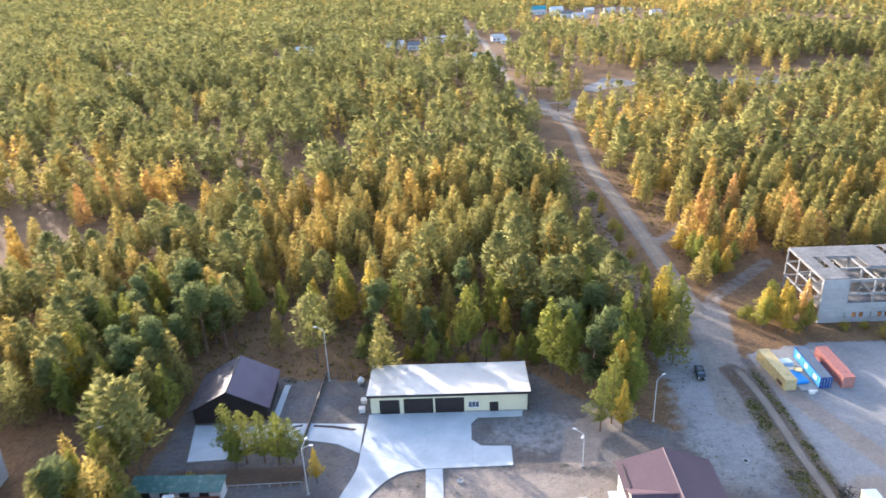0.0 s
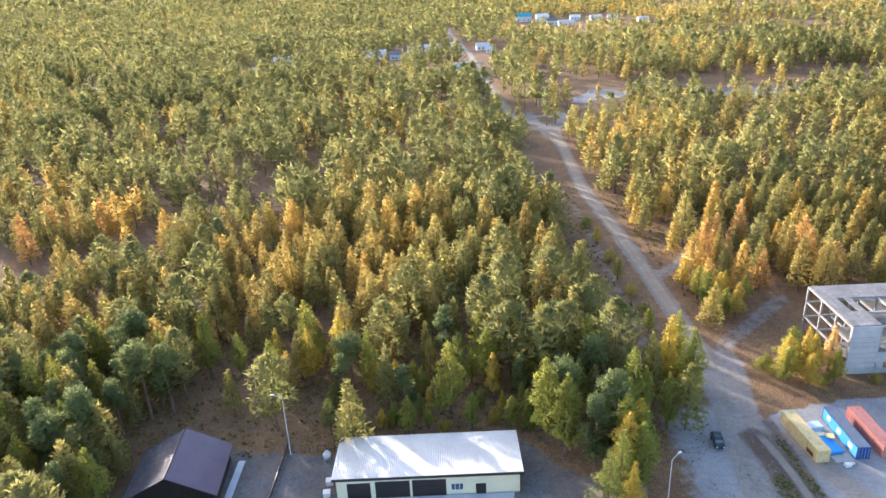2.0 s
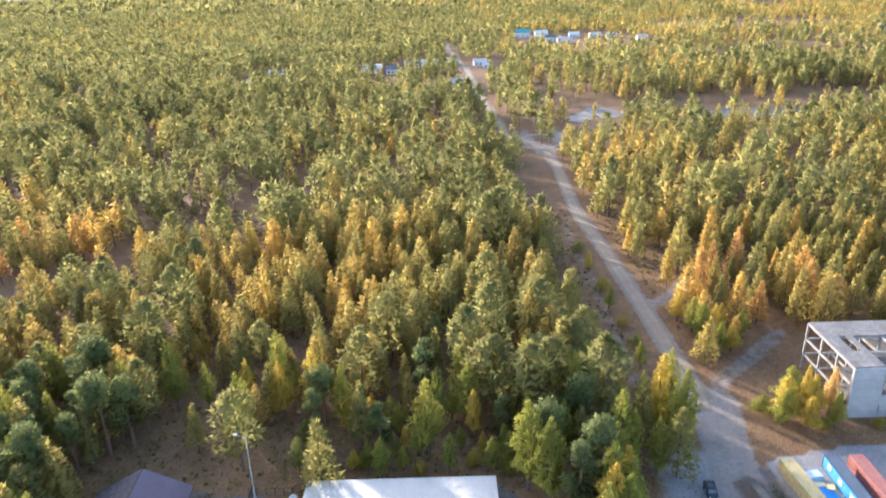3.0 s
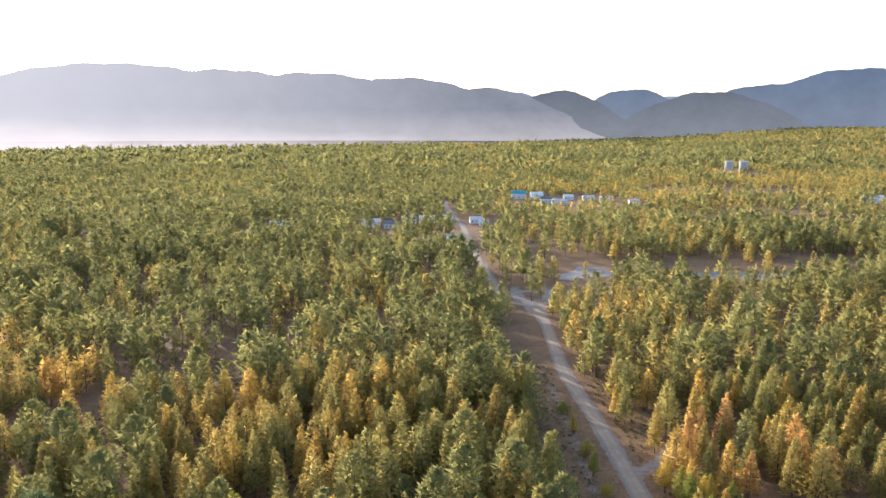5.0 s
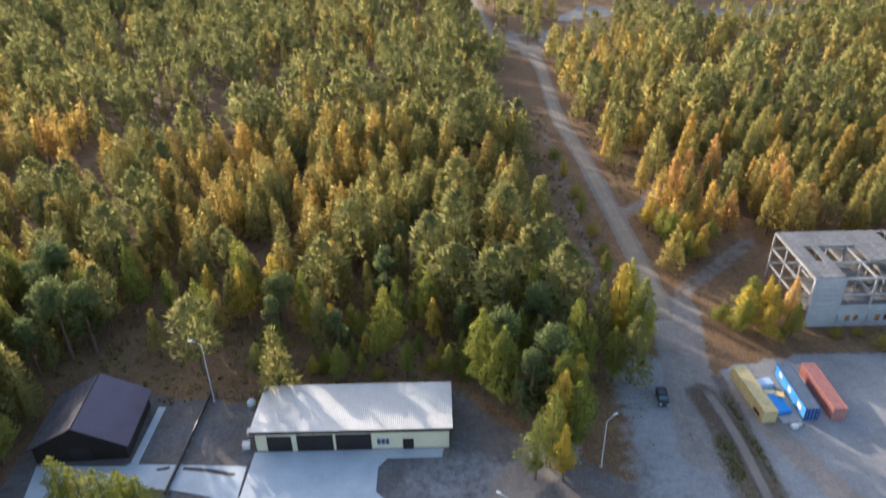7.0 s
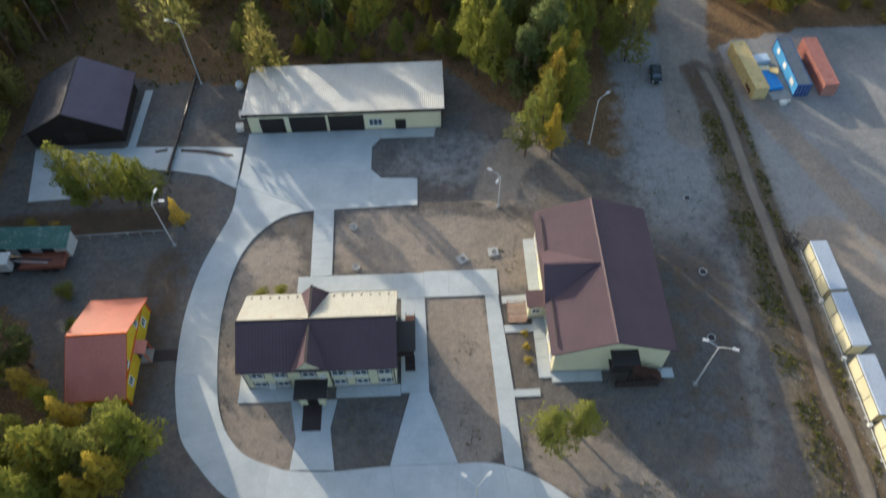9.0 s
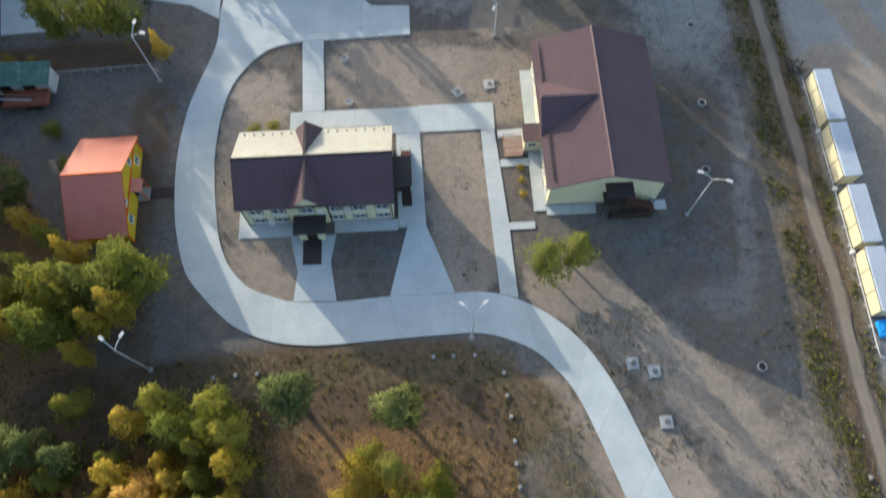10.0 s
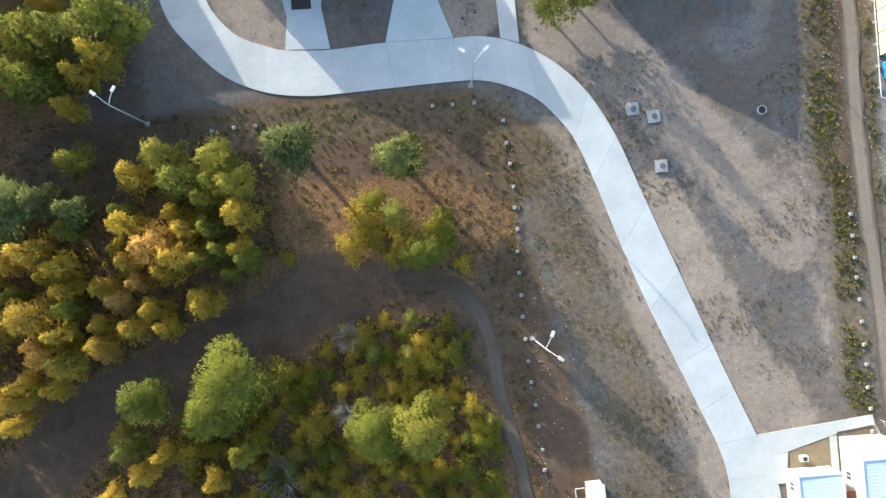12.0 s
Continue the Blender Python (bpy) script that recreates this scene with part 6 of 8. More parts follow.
part("body", bevelled(boxes((-0.45, -0.35, 0, 0.45, 0.35, 0.7)), 0.04), white_paint, ac)
part("fan_grille", prism([(0.28 * math.cos(k * 0.5236), 0.28 * math.sin(k * 0.5236)) for k in range(12)], 0.7, 0.74), step_dark, ac)
lawn = part("ground_patch", prism([(38.1, -25.9), (43.0, -25.9), (43.0, -22.4), (38.1, -23.8)], 0.005, 0.05), None)
lawn.data.materials.append(surface("dry_soil", (0.24, 0.19, 0.13), (0.18, 0.15, 0.10), 0.8, 8, 0.95, bump=0.4))
tagged(lawn, "small bed of dry brown soil between paved strips", "soil bed", kind="structure")


def pump_box():
    t = thing("pump_house", 14.2, -27.2, 0, 3, "small white box with a pipe frame beside it", "pump house")
    part("body", bevelled(boxes((-0.9, -1.6, 0, 0.9, 1.6, 2.2)), 0.05), white_paint, t)
    part("lid", boxes((-1.0, -1.7, 2.2, 1.0, 1.7, 2.3)), white_paint, t)
    for x in (-2.4, -1.2):
        part("frame_post", tube(bmesh.new(), [(x, 1.4, 0), (x, 1.4, 1.8)], 0.05, 6), dark_trim, t)
    part("frame_rail", tube(bmesh.new(), [(-2.4, 1.4, 1.8), (-1.2, 1.4, 1.8), (-1.2, -1.4, 1.8), (-2.4, -1.4, 1.8), (-2.4, 1.4, 1.8)], 0.05, 6), white_paint, t)
    for x in (-2.4, -1.2):
        part("frame_post", tube(bmesh.new(), [(x, -1.4, 0), (x, -1.4, 1.8)], 0.05, 6), dark_trim, t)


pump_box()


# ---- heating pipe across the garage yard ----
pipe = thing("pipeline", label="dark insulated heating pipe on low supports", category="pipe")
part("pipe", tube(bmesh.new(), [(-42.4, 101.5, 0.5), (-42.7, 92, 0.5), (-43.0, 84.2, 0.5), (-43.3, 77.4, 0.5)], 0.27, 8), dark_trim, pipe)
for k in range(9):
    part("support", boxes((-42.85 - 0.1 * k, 100.5 - 2.8 * k, 0, -42.15 - 0.1 * k, 100.9 - 2.8 * k, 0.3)), old_concrete, pipe)
for pts in ([(-46.6, 82.9), (-44.4, 83.4), (-44.4, 82.7), (-46.2, 82.4)], [(-42.2, 83.2), (-38, 82.7), (-33.6, 81.6), (-33.2, 81.1), (-34.2, 80.9), (-38, 81.9), (-42.2, 82.5)]):
    b_ = part("ground_patch", prism(pts, 0.06, 0.106), step_dark)
    tagged(b_, "narrow dark soil bed between paved strips", "soil bed", kind="structure")


# ---- village and tanks in the distance ----
def far_house(x, y, rz, w, d, h, roof, label):
    t = thing("house", x, y, float(land(np.array(x), np.array(y))), rz, label, "house", "village houses")
    gable_walls(t, -w / 2, w / 2, -d / 2, d / 2, h, h + d * 0.28, "x", white_paint)
    for s in (-1, 1):
        part("roof", ribbed(bmesh.new(), (-w / 2 - 0.4, s * (d / 2 + 0.4), h - 0.2), (w / 2 + 0.4, s * (d / 2 + 0.4), h - 0.2), (-w / 2 - 0.4, 0, h + d * 0.29), (w / 2 + 0.4, 0, h + d * 0.29), 0.6), roof, t)
    for k in (-1, 0, 1):
        part("window", boxes((k * w * 0.3 - 0.6, -d / 2 - 0.04, 1.2, k * w * 0.3 + 0.6, -d / 2 - 0.003, 2.5)), window_glass, t)
    return t


teal = surface("teal_roof", (0.03, 0.33, 0.36), None, 0.4, 5, 0.5, bump=0.05)
mint = surface("pale_green_roof", (0.46, 0.54, 0.47), None, 0.4, 5, 0.85, bump=0.05, spec=0.15)
PALE, GREEN, BLUE = "white village house with a pale metal roof", "white village house with a pale green roof", "white village house with a teal roof"
for x, y, rz, w, d, h, roof, label in ((-141, 606, 10, 16, 10, 4, grey_roof, PALE), (-130, 590, 4, 14, 9, 4, trailer_roof, PALE), (-150, 560, 0, 12, 8, 3.5, grey_roof, PALE), (-62, 614, 5, 20, 11, 4.5, grey_roof, PALE), (-44, 606, -6, 14, 10, 4.5, roof_felt, PALE), (-30, 640, 3, 16, 10, 4, old_concrete, PALE),
                                       (-14, 644, 0, 18, 10, 4, grey_roof, PALE), (4, 650, -3, 14, 9, 4, grey_roof, PALE), (9, 522, 8, 15, 11, 5, mint, GREEN), (-5, 512, 0, 10, 7, 3.5, white_paint, PALE), (14, 502, 0, 8, 6, 3, white_paint, PALE), (30, 640, 5, 14, 9, 4, grey_roof, PALE), (36, 622, 0, 10, 8, 3.5, trailer_roof, PALE),
                                       (92, 862, 0, 22, 14, 6, teal, BLUE), (112, 850, 5, 18, 12, 6, white_paint, PALE), (118, 810, -4, 16, 10, 5, roof_felt, PALE), (130, 795, 0, 20, 10, 4, grey_roof, PALE), (150, 850, 0, 14, 9, 4, white_paint, PALE), (172, 840, 6, 16, 9, 4, grey_roof, PALE), (190, 835, 0, 14, 9, 4, grey_roof, PALE), (215, 800, 0, 14, 9, 4, grey_roof, PALE), (245, 620, 0, 8, 6, 3.5, white_paint, PALE),
                                       (500, 815, -12, 46, 14, 6, blue_roof, "long white shed with a pale blue roof"), (420, 640, -8, 20, 9, 5, trailer_roof, PALE), (470, 620, 0, 26, 9, 5, grey_roof, PALE), (-250, 505, 0, 9, 7, 4, blue_roof, PALE), (-505, 1180, 0, 40, 12, 3, box_yellow, "long low ochre building beyond the woods")):
    far_house(x, y, rz, w * 0.8, d * 0.85, h, roof, label)

for x, y in ((548, 1372), (579, 1380)):
    z = float(land(np.array(x), np.array(y)))
    t = thing("storage_tank", x, y, z, 0, "tall pale cylindrical storage tank above the woods", "tank", "storage tanks")
    part("shell", prism([(8 * math.cos(6.2832 * k / 28), 8 * math.sin(6.2832 * k / 28)) for k in range(28)], 0, 20), panel_concrete, t)
    bm = bmesh.new()
    top = bm.verts.new((0, 0, 21.4))
    ring = [bm.verts.new((8.3 * math.cos(6.2832 * k / 28), 8.3 * math.sin(6.2832 * k / 28), 20.05)) for k in range(28)]
    for k in range(28):
        bm.faces.new((ring[k], ring[(k + 1) % 28], top))
    bm.faces.new(ring[::-1])
    part("roof", bm, old_concrete, t)

# ---- trees ----
def clump_cards(C, size, rs, out=None, loose=0.75):
    """Small uneven leaf cards at the places C; size: their half width, one for each; out: the way that the crown's surface faces there."""
    n = len(C)
    nrm = rs.normal(size=(n, 3)) * loose
    if out is not None:
        nrm = nrm + out / (np.linalg.norm(out, axis=1)[:, None] + 1e-6)
    nrm[:, 2] += 0.25
    nrm /= np.linalg.norm(nrm, axis=1)[:, None] + 1e-6
    soft = nrm
    if out is not None:
        o = out / (np.linalg.norm(out, axis=1)[:, None] + 1e-6)
        nrm = nrm * np.where((nrm * o).sum(1) < 0, -1, 1)[:, None]
        soft = 0.85 * o + 0.15 * nrm
        soft = soft / (np.linalg.norm(soft, axis=1)[:, None] + 1e-6)
    a = np.cross(nrm, rs.normal(size=(n, 3)))
    a /= np.linalg.norm(a, axis=1)[:, None] + 1e-6
    b = np.cross(nrm, a)
    s = np.asarray(size)[:, None] * rs.uniform(0.7, 1.3, (n, 1))
    k = [rs.uniform(0.6, 1.3, (n, 1)) for _ in range(4)]
    V = np.stack([C - a * s * k[0] - b * s * 0.5, C + a * s * 0.35 - b * s * k[1], C + a * s * k[2] + b * s * 0.45, C - a * s * 0.3 + b * s * k[3]], 1).reshape(-1, 3)
    return V, np.arange(4 * n).reshape(-1, 4), np.repeat(soft, 4, 0)


def sprays(C, size, rs, out, loose=0.6, lift=0.25):
    """Slender three-cornered sprays of needles or leaves at the places C, reaching outwards, shaded along the crown's round."""
    n = len(C)
    o = out / (np.linalg.norm(out, axis=1)[:, None] + 1e-6)
    a = o * np.array([1, 1, 0.35]) + rs.normal(size=(n, 3)) * loose
    a[:, 2] += lift
    a /= np.linalg.norm(a, axis=1)[:, None] + 1e-6
    side = o + rs.normal(size=(n, 3)) * loose
    side[:, 2] += 0.5
    b = np.cross(side, a)
    b /= np.linalg.norm(b, axis=1)[:, None] + 1e-6
    s = np.asarray(size)[:, None] * rs.uniform(0.7, 1.3, (n, 1))
    w = s * rs.uniform(0.30, 0.58, (n, 1))
    V = np.stack([C - a * s * 0.8 - b * w, C - a * s * rs.uniform(0.3, 0.9, (n, 1)) + b * w, C + a * s * 1.3 + b * w * rs.uniform(-0.4, 0.4, (n, 1))], 1)
    g = np.cross(V[:, 1] - V[:, 0], V[:, 2] - V[:, 0])
    flip = (g * o).sum(1) < 0
    V[flip] = V[flip][:, [0, 2, 1]]
    g = np.where(flip[:, None], -g, g)
    g /= np.linalg.norm(g, axis=1)[:, None] + 1e-9
    soft = 0.85 * o + 0.15 * g
    soft /= np.linalg.norm(soft, axis=1)[:, None] + 1e-6
    return V.reshape(-1, 3), np.arange(3 * n).reshape(-1, 3), np.repeat(soft, 3, 0)


def larch_points(rs, n, h, r, base=0.2):
    """Places in a narrow cone of drooping tiers."""
    u = base + (1 - base) * (1 - rs.power(1.7, n))
    ang = rs.uniform(0, 6.283, n) 
    lobe = 0.74 + 0.30 * np.sin(ang * 2 + u * 9 + rs.uniform(0, 6)) + 0.20 * np.sin(ang * 4 - u * 23)
    rad = r * np.clip((1 - u) / (1 - base), 0.02, 1) ** 0.62 * np.clip((u - base) / 0.12, 0.3, 1) * lobe * rs.power(3.0, n)
    return np.stack([rad * np.cos(ang), rad * np.sin(ang), u * h - 0.12 * rad], -1), np.stack([np.cos(ang), np.sin(ang), 0.25 + 0.6 * u], -1)


def pine_points(rs, n, h, r, base=0.34):
    """Places on the shells of several rounded boughs high on a bare trunk."""
    m = 13
    cu = np.sort(rs.uniform(base, 0.95, m))
    ca = rs.uniform(0, 6.283, m)
    cr = r * 0.62 * np.sqrt(np.clip(1.08 - ((cu - base) / (1 - base)) ** 1.6, 0.05, 1)) * rs.uniform(0.4, 1.0, m)
    C = np.stack([cr * np.cos(ca), cr * np.sin(ca), cu * h], -1)
    C[-1] = (0, 0, h * 0.93)
    R = r * rs.uniform(0.36, 0.56, m)
    k = rs.randint(0, m, n)
    d = rs.normal(size=(n, 3))
    d[:, 2] = d[:, 2] * 0.75 + 0.25
    d /= np.linalg.norm(d, axis=1)[:, None]
    P = C[k] + d * (R[k] * rs.power(3.5, n))[:, None] * np.array([1, 1, 0.75])
    mid = np.array([0, 0, h * (base + 0.55 * (1 - base))])
    return P, d * 0.6 + 0.7 * (P - mid) / (np.linalg.norm(P - mid, axis=1)[:, None] + 1e-6)


def shrub_points(rs, n, h, r):
    d = rs.normal(size=(n, 3))
    d /= np.linalg.norm(d, axis=1)[:, None]
    p = d * rs.power(2.5, n)[:, None] * np.array([r, r, h * 0.5]) * (1 + 0.25 * np.sin(5 * np.arctan2(d[:, 1], d[:, 0])))[:, None]
    p[:, 2] += h * 0.52
    p[:, 2] = np.maximum(p[:, 2], 0.1)
    return p


def trunk_mesh(rs, h, r0, limbs, limb_lo, reach):
    bm = bmesh.new()
    lean = rs.uniform(-0.03, 0.03, 2) * h
    pts = [(lean[0] * s * s, lean[1] * s * s, h * s) for s in (0, 0.12, 0.35, 0.6, 0.8, 0.97)]
    tube(bm, pts, [r0 * 1.25, r0, r0 * 0.8, r0 * 0.58, r0 * 0.34, r0 * 0.08], 7)
    for k in range(limbs):
        s = limb_lo + (0.93 - limb_lo) * k / limbs
        a = 2.4 * k + rs.uniform(-0.3, 0.3)
        L = reach * (1.05 - s) / (1.05 - limb_lo) * rs.uniform(0.7, 1.0) + 0.25
        p = Vector((lean[0] * s * s, lean[1] * s * s, h * s))
        q = p + Vector((math.cos(a) * L * 0.6, math.sin(a) * L * 0.6, L * 0.12))
        e = p + Vector((math.cos(a) * L, math.sin(a) * L, L * 0.22))
        tube(bm, [p, q, e], [r0 * 0.3 * (1.1 - s), r0 * 0.18 * (1.1 - s), 0.012], 4)
    return bm


TREE_LABELS = {"larch_green": "tall narrow larch with green-gold needles and dark trunk", "larch_yellow": "slender larch in golden yellow autumn needles", "larch_orange": "larch turned orange and copper for autumn",
               "pine": "tall pine with a bare reddish trunk and rounded green crown", "aspen": "slender aspen with thin yellow-green foliage and a bare lower trunk", "birch": "broad green tree with dense bright leaves", "shrub_yellow": "rounded bush with yellow and ochre autumn leaves", "shrub_green": "rounded bush with olive green leaves"}
LEAF = {"larch_green": leaf_green, "larch_yellow": leaf_yellow, "larch_orange": leaf_orange, "pine": leaf_pine, "birch": leaf_birch, "aspen": leaf_aspen, "shrub_yellow": leaf_shrub, "shrub_green": leaf_shrub_green}
patterns = {}


def tree_pattern(kind, v):
    """One tree of a kind, 10 m high, with its parts; built once and copied."""
    if (kind, v) in patterns:
        return patterns[kind, v]
    rs = np.random.RandomState(100 + 13 * v + len(kind) * 7)
    bushy = kind.startswith("shrub")
    t = thing("bush" if bushy else kind.split("_")[0] + "_tree", 0, 0, -60, 0, TREE_LABELS[kind], "bush" if bushy else kind.split("_")[0] + " tree", "bushes at the edge of the wood" if bushy else kind.split("_")[0] + " trees of the wood")
    if bushy:
        C = np.concatenate([shrub_points(rs, 640, h_, 2.6) + np.array([x_, y_, 0]) for x_, y_, h_ in ((0, 0, 9.6), (2.4, 0.8, 7.6), (-1.6, 2.2, 7.0), (-0.4, -2.3, 6.4))])
        V, F, N = sprays(C, rs.uniform(0.14, 0.33, len(C)), rs, C - np.array([0, 0, 2.5]), 0.95)
        part("stem", trunk_mesh(rs, 8.0, 0.2, 12, 0.1, 3.6), bark, t)
        part("crown", mesh_arrays("crown", V, F, [LEAF[kind]], None, N), None, t)
        patterns[kind, v] = t
        return t
    if kind == "pine":
        C, O = pine_points(rs, 2500, 10, 2.0 + 0.25 * v)
        V, F, N = sprays(C, rs.uniform(0.13, 0.27, len(C)), rs, O, 0.6, 0.35)
        part("trunk", trunk_mesh(rs, 9.7, 0.19, 9, 0.45, 1.8), pine_bark, t)
    elif kind == "aspen":
        C, O = larch_points(rs, 2100, 10, 2.4 + 0.25 * v, 0.2)
        V, F, N = sprays(C, rs.uniform(0.09, 0.21, len(C)), rs, O, 0.75, 0.1)
        part("trunk", trunk_mesh(rs, 9.8, 0.12, 10, 0.48, 1.7), pine_bark, t)
    elif kind == "birch":
        C, O = pine_points(rs, 6500, 10, 2.7 + 0.3 * v, 0.28)
        V, F, N = sprays(C, rs.uniform(0.08, 0.19, len(C)), rs, O, 0.85)
        part("trunk", trunk_mesh(rs, 9.4, 0.17, 9, 0.3, 2.0), bark, t)
    else:
        C, O = larch_points(rs, 2400, 10, 2.1 + 0.25 * v)
        V, F, N = sprays(C, rs.uniform(0.10, 0.23, len(C)), rs, O, 0.75, 0.15)
        part("trunk", trunk_mesh(rs, 9.9, 0.15, 10, 0.14, 1.6), bark, t)
    part("crown", mesh_arrays("crown", V, F, [LEAF[kind]], None, N), None, t)
    patterns[kind, v] = t
    return t


used_patterns = set()


def plant(kind, x, y, h, wide=1.0, v=None, turn=None, r=random.Random(3)):
    v = r.randrange(3) if v is None else v
    p = tree_pattern(kind, v)
    s = h / 10.0
    m = pose(x, y, -0.08, r.uniform(-2, 2), r.uniform(-2, 2), r.uniform(0, 360) if turn is None else turn)
    if (kind, v) not in used_patterns:
        used_patterns.add((kind, v))
        ob = p
        ob.matrix_basis = m
    else:
        ob = copy_thing(p, m)
    w = s * wide * r.uniform(0.88, 1.15)
    ob.scale = (w, w, s)
    return ob


